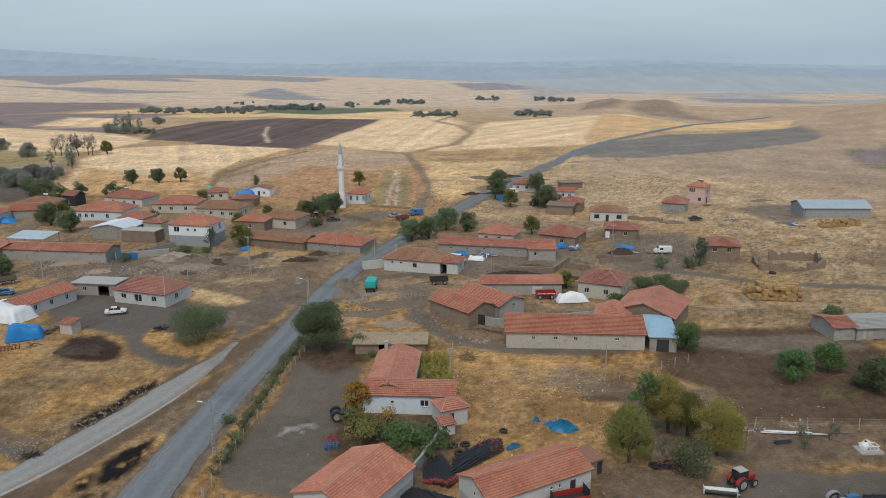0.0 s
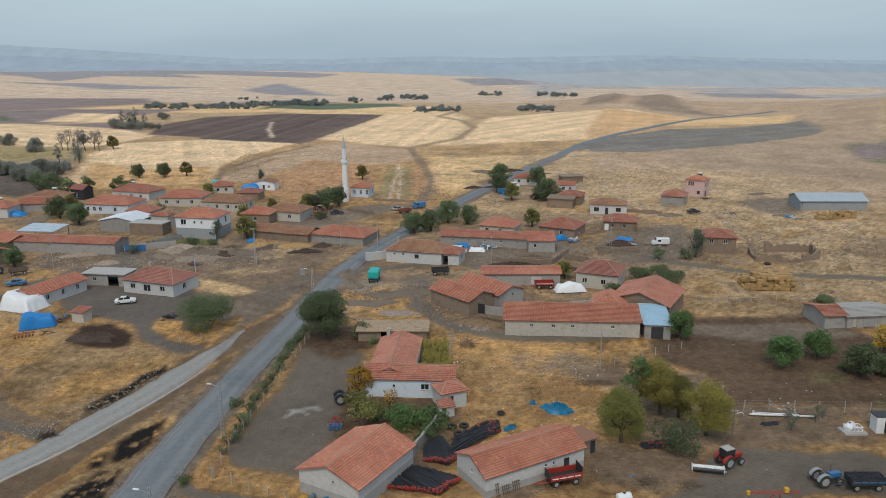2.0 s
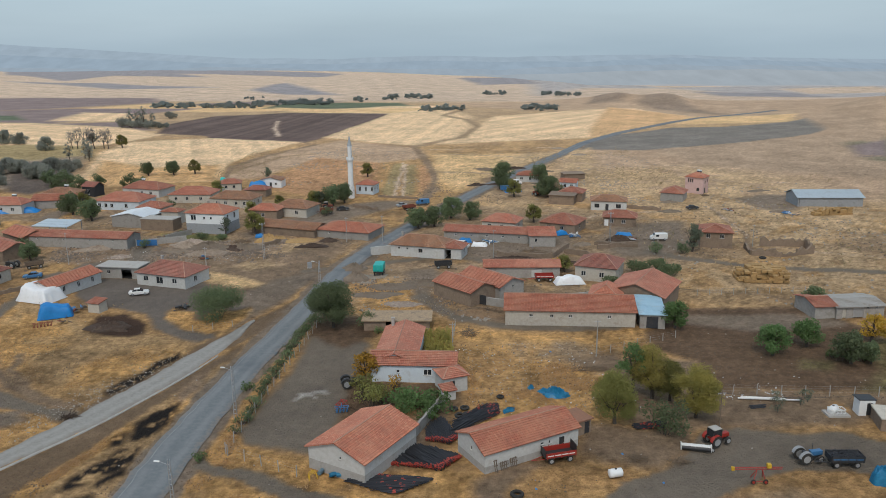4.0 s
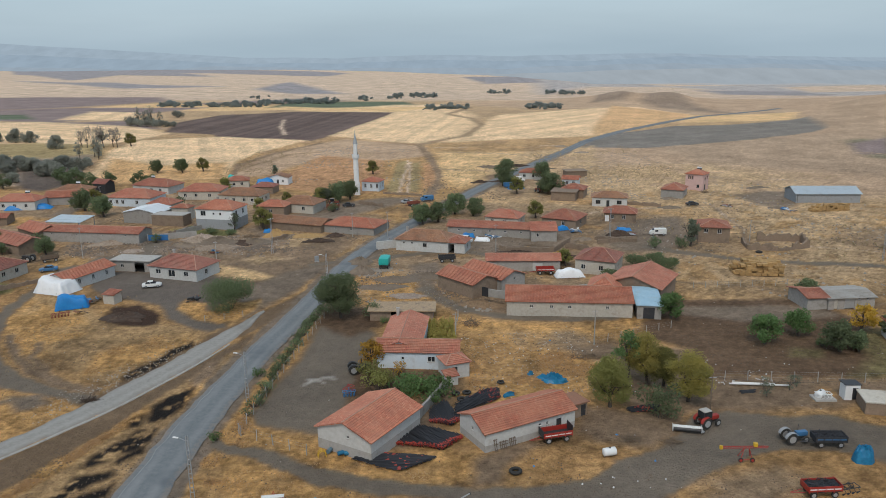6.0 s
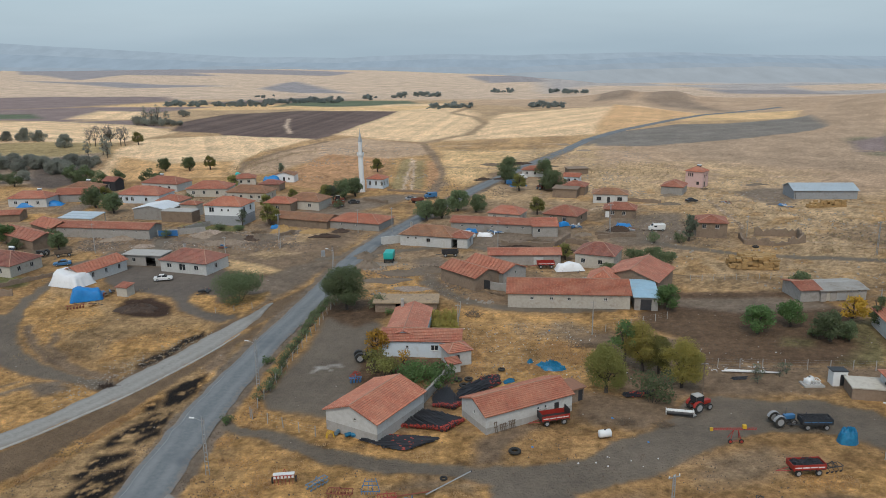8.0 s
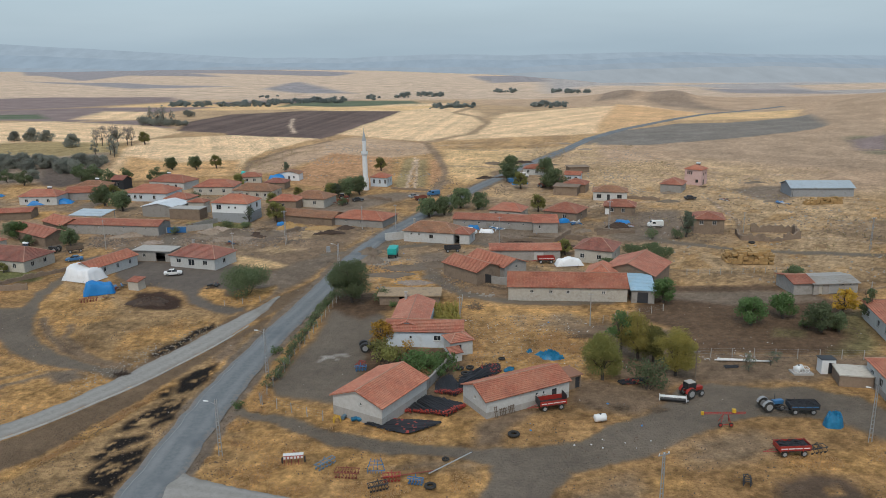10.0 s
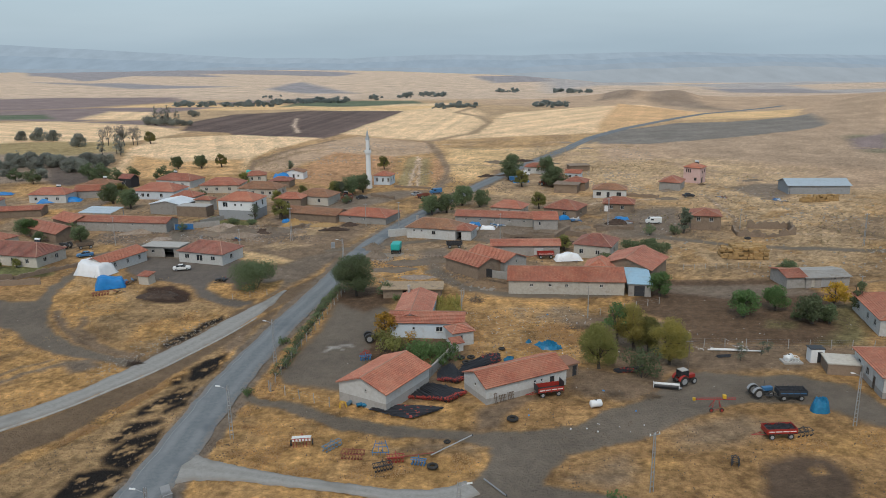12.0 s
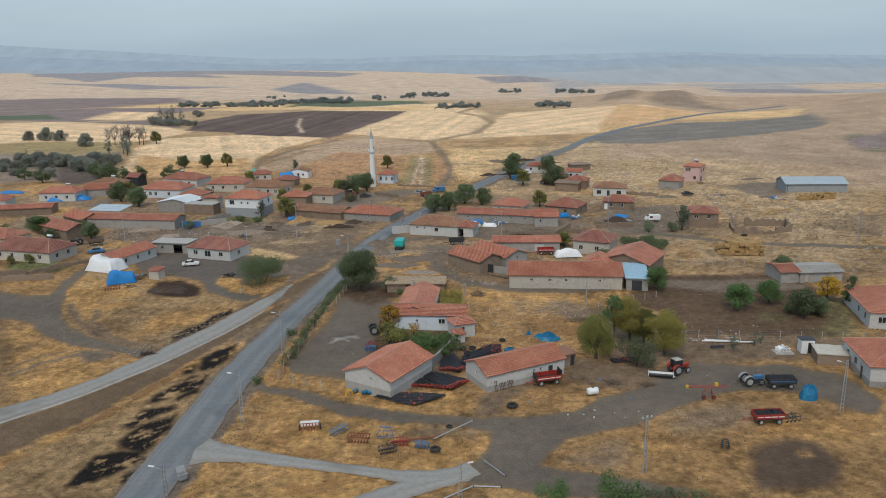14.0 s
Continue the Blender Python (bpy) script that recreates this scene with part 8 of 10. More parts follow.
stone_wall((-104.6, 143.9), (-92.6, 145.4), 1.4, "low crumbling mud brick garden wall", MUDWALL)
stone_wall((21.6, 181.2), (34.9, 182.9), 1.2, "mud brick wall of an animal fold", MUDWALL)
stone_wall((34.9, 182.9), (40.4, 191.4), 1.2, "mud brick wall of an animal fold", MUDWALL)
stone_wall((47.7, 189.3), (59.5, 192.9), 1.0, "broken mud brick yard wall", MUDWALL)
heap("rubble_heap", -64.0, 202.9, 4.5, 2.4, 1.2, RUBBLES, "pale rubble heap below the white house", "heap", 91, 0.8, 0, 24, 0.8)
heap("rubble_heap", -79.1, 188.8, 3.0, 1.6, 0.6, RUBBLES, "pale rubble and stones beside a yard", "heap", 92, 0.8, 0, 24, 0.8)
heap("rubble_heap", -29.9, 197.0, 4.2, 1.8, 0.8, DUNG, "dark heap of boards and rubbish by the barn", "heap", 93, 0.8, 0, 24, 0.8)
heap("straw_heap", -40.8, 206.0, 3.2, 1.8, 0.9, HAY, "loose straw heap beside the long barn", "heap", 94, 0.8, 0, 24, 0.8)
heap("rubble_heap", -10.3, 152.1, 5.5, 2.2, 0.5, SOIL, "low rubble bank on waste ground", "heap", 95, 0.8, 0, 24, 0.8)
heap("rubble_heap", -4.5, 145.6, 4.0, 1.6, 0.4, RUBBLES, "pale broken tiles on waste ground", "heap", 96, 0.8, 0, 24, 0.8)
heap("rubble_heap", 36.1, 175.3, 3.6, 1.8, 0.8, DUNG, "dark dung heap beside a fold", "heap", 97, 0.8, 0, 24, 0.8)
heap("rubble_heap", 87.1, 251.9, 3.0, 1.6, 0.6, SOIL, "dry soil heap below the pink house", "heap", 98, 0.8, 0, 24, 0.8)
brushwood(-54.9, 196.6, 6, 2.5, 0.8, 70, "stacked branches and boards in a yard", 120)
brushwood(29.8, 187.7, 5, 1.6, 0.8, 70, "firewood stacked along a fold wall", 121)
brushwood(34.5, 314.9, 4, 1.6, 0.8, 70, "scrap timber beside the road", 122)
brushwood(103.7, 263.0, 3, 1.2, 0.8, 70, "cut branches on the stubble", 123)


def power_cable(a, b, sag, label):
    """A sagging cable between two fixings."""
    a, b = Vector(a), Vector(b)
    pts = [a.lerp(b, k / 14) - Vector((0, 0, sag * 4 * (k / 14) * (1 - k / 14))) for k in range(15)]
    bm = bmesh.new()
    sweep(bm, pts, 0.02, 5)
    tagged(part("power_cable", bm, BLACK), label, "cable")


power_cable((41.4, 87.2, 5.75), (62.6, 91.8, 2.6), 0.5, "thin black power cable from the wooden pole to the white shed")


# ---- vehicles and farm machines ----
def loft(bm, sections):
    """A closed body through cross sections: lists of points with equal counts."""
    rings = [[bm.verts.new(p) for p in s] for s in sections]
    n = len(rings[0])
    for a, b in zip(rings, rings[1:]):
        for i in range(n):
            bm.faces.new((a[i], a[(i + 1) % n], b[(i + 1) % n], b[i]))
    bm.faces.new(rings[0][::-1])
    bm.faces.new(rings[-1])


def saloon(x, y, turn, body, label):
    """A three-box saloon car."""
    c = thing("car", x, y, turn, label, "car")

    def sect(px, half, z0, z1, inset=0.06):
        return [(px, -half, z0), (px, half, z0), (px, half, z1 - inset), (px, half - inset, z1), (px, -half + inset, z1), (px, -half, z1 - inset)]

    bm = bmesh.new()
    loft(bm, [sect(-2.1, 0.70, 0.42, 0.80), sect(-1.95, 0.80, 0.30, 0.92), sect(-1.0, 0.82, 0.28, 0.95), sect(0.9, 0.82, 0.28, 0.93), sect(1.85, 0.79, 0.30, 0.82), sect(2.1, 0.70, 0.40, 0.70)])
    part("body", bm, body, c)
    bm = bmesh.new()
    loft(bm, [sect(-1.35, 0.72, 0.90, 0.98), sect(-0.85, 0.66, 0.90, 1.38, 0.1), sect(0.25, 0.66, 0.90, 1.40, 0.1), sect(0.95, 0.72, 0.90, 0.97)])
    part("glasshouse", bm, GLASS, c, "dark car windows")
    part("roof_panel", boxed(-0.88, 0.30, -0.60, 0.60, 1.375, 1.42, 0.02), body, c)
    for s in (-1, 1):
        part("pillar", boxed(-0.32, -0.24, s * 0.70 - 0.02, s * 0.70 + 0.02, 0.9, 1.38), body, c)
        for px in (-1.25, 1.3):
            wheel(c, px, s * 0.74, 0.30, 0.30, 0.18, GALV)
        part("headlight", boxed(2.06, 2.12, s * 0.5 - 0.12, s * 0.5 + 0.12, 0.55, 0.68), CLEAN, c)
        part("tail_light", boxed(-2.13, -2.07, s * 0.55 - 0.1, s * 0.55 + 0.1, 0.62, 0.75), RED, c)
    part("bumper", boxed(2.05, 2.18, -0.72, 0.72, 0.35, 0.48, 0.03), BLACK, c)
    part("bumper", boxed(-2.2, -2.07, -0.72, 0.72, 0.38, 0.50, 0.03), BLACK, c)
    return c


def van(x, y, turn, body, label):
    c = thing("van", x, y, turn, label, "van")
    bm = boxed(-2.3, 1.1, -0.9, 0.9, 0.45, 2.0, 0.12)
    part("body", bm, body, c)
    bm = bmesh.new()
    loft(bm, [[(1.08, -0.88, 0.45), (1.08, 0.88, 0.45), (1.08, 0.8, 1.95), (1.08, -0.8, 1.95)], [(1.6, -0.88, 0.42), (1.6, 0.88, 0.42), (1.6, 0.78, 1.45), (1.6, -0.78, 1.45)], [(2.3, -0.82, 0.42), (2.3, 0.82, 0.42), (2.3, 0.76, 1.05), (2.3, -0.76, 1.05)]])
    part("cab", bm, body, c)
    part("windscreen", boxed(-0.02, 0.02, -0.72, 0.72, -0.32, 0.32, m=pose(1.37, 0, 1.72, 0, -48, 0)), GLASS, c)
    for s in (-1, 1):
        for px in (-1.5, 1.5):
            wheel(c, px, s * 0.82, 0.34, 0.34, 0.2, GALV)
        part("side_window", boxed(0.1, 0.95, s * 0.9 - 0.015, s * 0.9 + 0.015, 1.2, 1.7), GLASS, c)
    return c


def tractor(x, y, turn, body, label, cab=True, cab_mat=None):
    c = thing("tractor", x, y, turn, label, "tractor")
    part("bonnet", boxed(0.3, 1.9, -0.34, 0.34, 0.85, 1.45, 0.07), body, c)
    part("grille", boxed(1.88, 1.94, -0.28, 0.28, 0.8, 1.35), BLACK, c)
    part("chassis", boxed(-0.9, 1.85, -0.25, 0.25, 0.5, 0.86, 0.03), BLACK, c)
    part("exhaust", tubed((0.75, 0.25, 1.4), (0.75, 0.25, 2.35), 0.045, 0.04), BLACK, c)
    for s in (-1, 1):
        wheel(c, -0.7, s * 0.82, 0.80, 0.80, 0.42, GALV, "rear_wheel")
        wheel(c, 1.4, s * 0.72, 0.50, 0.50, 0.28, GALV, "front_wheel")
        bm = bmesh.new()
        for k in range(7):
            a0, a1 = radians(30 + k * 20), radians(50 + k * 20)
            ring = []
            for a in (a0, a1):
                for yy in (s * 0.55, s * 1.05):
                    ring.append((-0.7 + 0.92 * math.cos(a), yy, 0.8 + 0.92 * math.sin(a)))
            v = [bm.verts.new(p) for p in (ring[0], ring[1], ring[3], ring[2])]
            bm.faces.new(v)
        bmesh.ops.remove_doubles(bm, verts=bm.verts[:], dist=0.001)
        bmesh.ops.solidify(bm, geom=bm.faces[:], thickness=0.04)
        part("fender", bm, cab_mat or body, c)
    part("seat", boxed(-0.75, -0.25, -0.24, 0.24, 1.1, 1.5, 0.06), BLACK, c)
    part("steering_wheel", tubed((0.12, 0, 1.45), (0.16, 0, 1.49), 0.2, n=12), BLACK, c)
    if cab:
        for px in (-1.1, 0.3):
            for s in (-1, 1):
                part("cab_post", boxed(px - 0.04, px + 0.04, s * 0.62 - 0.04, s * 0.62 + 0.04, 0.95, 2.35), BLACK, c)
        for s in (-1, 1):
            part("cab_window", boxed(-1.06, 0.26, s * 0.62 - 0.01, s * 0.62 + 0.01, 1.3, 2.32), GLASS, c)
        part("windscreen", boxed(0.29, 0.31, -0.58, 0.58, 1.35, 2.32), GLASS, c)
        part("rear_window", boxed(-1.11, -1.09, -0.58, 0.58, 1.35, 2.32), GLASS, c)
        part("cab_roof", boxed(-1.05, 0.3, -0.62, 0.62, 2.35, 2.5, 0.05), OLDSHEET, c, "pale cab roof")
        part("cab_floor", boxed(-1.06, 0.26, -0.58, 0.58, 0.9, 1.0), body, c)
    return c


def trailer(x, y, turn, side, label, load=None, tall=False, stripe=None):
    """A two-axle farm trailer with drop sides and a drawbar."""
    c = thing("farm_trailer", x, y, turn, label, "trailer")
    L, W = 4.2, 1.9
    part("bed", boxed(-L / 2, L / 2, -W / 2, W / 2, 0.85, 0.97), BLACK, c)
    for s in (-1, 1):
        ob = part("side_board", boxed(-L / 2, L / 2, s * W / 2 - 0.03, s * W / 2 + 0.03, 0.973, 1.65), side, c)
        for k in range(5):
            px = -L / 2 + 0.1 + k * (L - 0.2) / 4
            part("stake", boxed(px - 0.04, px + 0.04, s * (W / 2 + 0.06) - 0.03, s * (W / 2 + 0.06) + 0.03, 0.85, 1.7), side, ob)
        if stripe:
            part("stripe", boxed(-L / 2 + 0.2, L / 2 - 0.2, s * (W / 2 + 0.035) - 0.004, s * (W / 2 + 0.035) + 0.004, 1.2, 1.35), stripe, ob)
        for px in (-1.3, 1.3):
            wheel(c, px, s * 0.78, 0.42, 0.42, 0.24, GALV)
    part("tail_board", boxed(L / 2 - 0.03, L / 2 + 0.03, -W / 2 + 0.03, W / 2 - 0.03, 0.973, 2.3 if tall else 1.65), BLACK if tall else side, c)
    part("head_board", boxed(-L / 2 - 0.03, -L / 2 + 0.03, -W / 2 + 0.03, W / 2 - 0.03, 0.973, 1.95 if tall else 1.65), BLACK if tall else side, c)
    bm = bmesh.new()
    tube(bm, (-L / 2, -0.4, 0.62), (-L / 2 - 1.7, 0, 0.5), 0.05, n=6)
    tube(bm, (-L / 2, 0.4, 0.62), (-L / 2 - 1.7, 0, 0.5), 0.05, n=6)
    part("drawbar", bm, side, c)
    part("axle_frame", boxed(-L / 2 + 0.3, L / 2 - 0.3, -0.35, 0.35, 0.6, 0.86), BLACK, c)
    if load:
        rng = np.random.RandomState(load)
        bm = bmesh.new()
        for _ in range(70):
            px, py = rng.uniform(-1.7, 1.7), rng.uniform(-0.75, 0.75)
            v = Vector((rng.uniform(-0.5, 0.5), rng.uniform(-0.3, 0.3), rng.uniform(0, 0.25)))
            p = Vector((px, py, 1.35 + 0.35 * rng.rand()))
            tube(bm, p - v, p + v, 0.05, n=5)
        part("load", bm, PIPE, c, "black load of pipe ends")
        part("load_bed", boxed(-L / 2 + 0.05, L / 2 - 0.05, -W / 2 + 0.05, W / 2 - 0.05, 0.975, 1.4), PIPE, c)
    return c


saloon(-62.6, 155.6, 14, WHITE, "white saloon car parked in a yard")
tractor(39.6, 83.6, 22, RED, "red tractor with a pale cab roof in the farmyard")
tractor(49.6, 78.6, 8, BLUE, "old blue tractor with grey fenders and no cab", False, PLINTH)
tractor(-11.4, 104.6, 12, BLACK, "old dark tractor standing in the bare yard", False)
trailer(17.6, 80.4, 14, RED, "red farm trailer with dark tall ends beside the barn", None, True, CLEAN)
trailer(46.9, 65.8, 2, RED, "red farm trailer loaded with black pipe ends", 5, False, CLEAN)
trailer(53.8, 77.4, -3, DARKMETAL, "dark farm trailer with a blue stripe", 6, False, BLUE)
van(66.7, 197.6, 176, WHITE, "white van parked between the houses")
van(11.0, 192.6, -20, WHITE, "white pick-up van parked beside the roadside house")
tractor(-102.5, 180.0, 160, BLACK, "old dark tractor beside a lane", False)
trailer(-96.8, 179.5, 30, WOOD, "weathered dark farm trailer beside a lane")
saloon(-93.0, 170.5, 200, BLUE, "grey-blue car parked behind a stable")
tractor(-31.5, 249.0, 10, RUST, "rusty red tractor near the mosque", True)
trailer(-30.8, 241.6, 0, RUST, "rusty red farm trailer near the mosque")
saloon(-26.0, 246.5, 10, BLACK, "dark car parked near the mosque")
trailer(-3.6, 245.5, 30, RUST, "rusty farm trailer on the village square")
saloon(-6.0, 251.0, 20, GALV, "grey car parked on the village square")
van(1.0, 254.5, 200, BLUE, "blue pick-up parked on the village square")
tractor(43.0, 268.0, 120, RUST, "rusty red tractor beside a house")
van(33.2, 279.5, 10, BLUE, "blue truck beside the road")
van(38.6, 293.0, 10, WHITE, "white van beside a roadside house")
saloon(91.0, 239.5, 5, BLACK, "dark car below the pink house")
trailer(5.6, 173.0, 5, DARKMETAL, "dark green farm trailer beside the lane")
trailer(28.6, 160.6, 0, RED, "small red and white farm cart in a yard", None, False, CLEAN)


def tank_trailer():
    """High-sided trailer under a teal cover, drawbar, four wheels."""
    c = thing("covered_trailer", -9.9, 168.4, 84, "high trailer under a teal tarpaulin cover beside a soil heap", "trailer")
    bm = boxed(-2.1, 2.1, -1.2, 1.2, 1.15, 2.75, 0.18)
    bmesh.ops.subdivide_edges(bm, edges=bm.edges[:], cuts=2, use_grid_fill=True)
    for v in bm.verts:
        v.co.z += 0.10 * math.cos(v.co.y * 1.2) * (v.co.z > 2.3) + 0.03 * math.sin(v.co.x * 5)
    part("cover", bm, TARP_TEAL, c, "teal tarpaulin cover", True)
    part("bed", boxed(-2.1, 2.1, -1.1, 1.1, 0.85, 1.14, 0.02), BLACK, c)
    part("drawbar", tubed((2.0, 0, 0.9), (3.6, 0, 0.6), 0.06), BLACK, c)
    for sx in (-1.3, 1.3):
        for sy in (-1, 1):
            wheel(c, sx, sy * 0.95, 0.45, 0.45, 0.26, GALV)


tank_trailer()


def header_roller():
    c = thing("baler_header", 36.3, 82.0, -14, "white and black mower head lying in the farmyard", "farm machine")
    part("hood", boxed(-1.9, 1.9, -0.35, 0.25, 0.45, 0.85, 0.12), WHITE, c)
    part("drum", tubed((-1.85, -0.2, 0.4), (1.85, -0.2, 0.4), 0.33, n=14), BLACK, c)
    part("end_plate", boxed(1.88, 1.98, -0.5, 0.4, 0.1, 0.9, 0.02), WHITE, c)
    part("end_plate", boxed(-1.98, -1.88, -0.5, 0.4, 0.1, 0.9, 0.02), WHITE, c)
    wheel(c, 2.15, -0.1, 0.28, 0.28, 0.16, GALV)


header_roller()


def sprayer():
    """Boom sprayer: long red lattice boom on a two-wheel mast frame, yellow ends."""
    c = thing("hay_rake", 41.0, 74.0, -2, "red boom machine with yellow ends on two wheels", "farm machine")
    boom = bmesh.new()
    for z in (1.75, 2.0):
        tube(boom, (-2.9, 0, z), (3.0, 0, z), 0.06, n=6)
    for k in range(14):
        px = -2.8 + k * 0.43
        tube(boom, (px, 0, 1.75), (px + 0.3, 0, 2.0), 0.03, n=4)
    part("boom", boom, RED, c)
    part("end_cap", boxed(-3.25, -2.85, -0.16, 0.16, 1.62, 2.12, 0.05), YELLOW, c, "yellow end cap")
    part("motor", boxed(1.1, 1.6, -0.25, 0.25, 1.95, 2.5, 0.06), YELLOW, c, "yellow motor box")
    for px in (-0.6, 0.9):
        for s in (-1, 1):
            part("leg", tubed((px * 0.4 + 0.2, 0, 1.75), (px, s * 0.5, 0.35), 0.05), RED, c)
    wheel(c, -0.6, -0.55, 0.32, 0.32, 0.2, RED)
    wheel(c, 0.9, -0.55, 0.32, 0.32, 0.2, RED)
    part("axle", tubed((-0.9, -0.5, 0.35), (1.1, -0.5, 0.35), 0.045), RED, c)


sprayer()


BLUEGREY = paint("blue_grey_paint", (0.13, 0.22, 0.31), 0.7)


def drill(x, y, turn, label):
    """Seed drill: white hopper, red frame and coulters, two wheels."""
    c = thing("seed_drill", x, y, turn, label, "farm machine")
    part("hopper", boxed(-1.3, 1.3, -0.3, 0.3, 0.75, 1.2, 0.08), RED, c)
    part("lid", boxed(-1.32, 1.32, -0.33, 0.33, 1.2, 1.28, 0.02), WHITE, c, "white lid")
    for k in range(6):
        px = -1.1 + k * 0.44
        part("seed_box", boxed(px - 0.14, px + 0.14, -0.42, -0.31, 0.8, 1.1, 0.02), WHITE, c)
        part("coulter", tubed((px, -0.3, 0.75), (px, -0.6, 0.05), 0.035), RED, c)
    for s in (-1, 1):
        wheel(c, s * 1.45, 0.1, 0.42, 0.42, 0.18, RED).rotation_euler = (radians(90), 0, radians(90))
    bm = bmesh.new()
    for s in (-0.4, 0.4):
        tube(bm, (s, 0.3, 0.6), (0, 1.1, 1.25), 0.045, n=6)
    part("hitch", bm, RED, c)


def plough(x, y, turn, material, label, bodies=4, length=2.6, width=0.9):
    """A frame with rows of curved shares or tines."""
    c = thing("plough", x, y, turn, label, "farm machine")
    bm = bmesh.new()
    tube(bm, (-length / 2, -width / 2, 0.75), (length / 2, -width / 2, 0.75), 0.06, n=6)
    tube(bm, (-length / 2, width / 2, 0.75), (length / 2, width / 2, 0.75), 0.06, n=6)
    for k in range(4):
        px = -length / 2 + k * length / 3
        tube(bm, (px, -width / 2, 0.75), (px, width / 2, 0.75), 0.05, n=6)
    part("frame", bm, material, c)
    for k in range(bodies):
        px = -length / 2 + (k + 0.5) * length / bodies
        for s in (-1, 1):
            bm = bmesh.new()
            tube(bm, (px, s * width / 2, 0.75), (px + 0.15, s * width / 2 - 0.2, 0.4), 0.04, n=5)
            tube(bm, (px + 0.15, s * width / 2 - 0.2, 0.4), (px - 0.05, s * width / 2, -0.02), 0.05, 0.03, n=5)
            box(bm, px - 0.15, px + 0.12, s * width / 2 - 0.03, s * width / 2 + 0.03, 0.0, 0.22)
            part("share", bm, material, c)
    bm = bmesh.new()
    tube(bm, (0, -width / 2, 0.75), (0, 0, 1.35), 0.05, n=6)
    tube(bm, (0, width / 2, 0.75), (0, 0, 1.35), 0.05, n=6)
    part("hitch", bm, material, c)


def spreader(x, y, turn):
    """A-frame of blue bars: a tine cultivator stood on its end."""
    c = thing("field_cultivator", x, y, turn, "blue steel bar cultivator stood on dry grass", "farm machine")
    bm = bmesh.new()
    for z, w, yy in ((0.35, 1.15, -0.4), (0.95, 1.0, 0.0), (1.35, 0.8, 0.25)):
        tube(bm, (-w, yy, z), (w, yy, z), 0.05, n=5)
    for sx in (-1, 1):
        tube(bm, (sx * 1.15, -0.4, 0.3), (sx * 0.6, 0.35, 1.75), 0.05, n=5)
        tube(bm, (sx * 0.3, -0.4, 0.35), (sx * 0.15, 0.35, 1.6), 0.04, n=5)
    part("frame", bm, BLUE, c)
    for k in range(7):
        px = -1.05 + k * 0.35
        bm = bmesh.new()
        tube(bm, (px, -0.4, 0.35), (px, -0.65, 0.2), 0.03, n=5)
        tube(bm, (px, -0.65, 0.2), (px, -0.5, -0.02), 0.03, n=5)
        part("tine", bm, BLUE, c)


drill(-18.2, 66.2, 6, "red and white seed drill on dry grass")
plough(-14.0, 65.2, 48, BLUEGREY, "grey-blue disc plough on dry grass", 5, 3.0, 0.7)
plough(-10.9, 62.8, -8, RUST, "rusty red cultivator on dry grass", 7, 3.0, 1.3)
spreader(-7.3, 63.6, 0)
plough(-5.2, 61.6, 6, RED, "red cultivator on dry grass", 5, 2.2, 0.9)
plough(-6.8, 59.6, 20, DARKMETAL, "dark worn disc harrow on dry grass", 6, 2.4, 1.0)
plough(-2.2, 60.6, -14, BLUE, "pale blue tine rake on dry grass", 5, 2.0, 0.5)
plough(50.4, 66.2, 12, DARKMETAL, "dark wheeled plough beside the red trailer", 4, 2.6, 1.0)
plough(38.3, 59.0, 70, DARKMETAL, "small dark harrow on dry grass", 4, 1.6, 0.8)
plough(-12.2, 97.2, 60, RED, "red and blue plough in the bare yard", 4, 2.0, 0.8)
plough(-12.0, 95.8, 10, BLUE, "blue tine frame in the bare yard", 4, 2.0, 0.6)
plough(60.4, 91.6, 0, WHITE, "pale metal frame beside the white shed", 4, 2.2, 1.2)
plough(-74.5, 135.8, 25, RUST, "rusty red harrow on dry grass", 6, 3.6, 0.7)


def tyre(x, y, r=0.55, turn=0, flat=True):
    c = thing("old_tyre", x, y, turn, "worn black tyre lying on the ground", "tyre", "old tyres", 0.0)
    bm = bmesh.new()
    w = r * 0.45
    prof = [(r * 0.55, 0), (r * 0.85, 0), (r, w * 0.3), (r, w * 0.7), (r * 0.85, w), (r * 0.55, w), (r * 0.5, w * 0.5)]
    rings = [[bm.verts.new((q * math.cos(k * math.pi / 9), q * math.sin(k * math.pi / 9), z)) for k in range(18)] for q, z in prof]
    rings.append(rings[0])
    for a, b in zip(rings, rings[1:]):
        for k in range(18):
            bm.faces.new((a[k], a[(k + 1) % 18], b[(k + 1) % 18], b[k]))
    part("carcass", bm, TYRE, c, smooth=True)


for x, y, r in ((11.2, 72.4, 0.85), (5.4, 93.4, 0.75), (6.3, 95.8, 0.7), (4.6, 95.6, 0.7), (6.6, 93.8, 0.7), (-0.4, 59.8, 0.75), (12.0, 99.4, 0.6), (1.6, 66.2, 0.5), (87.0, 176.6, 0.9)):
    tyre(x, y, r)


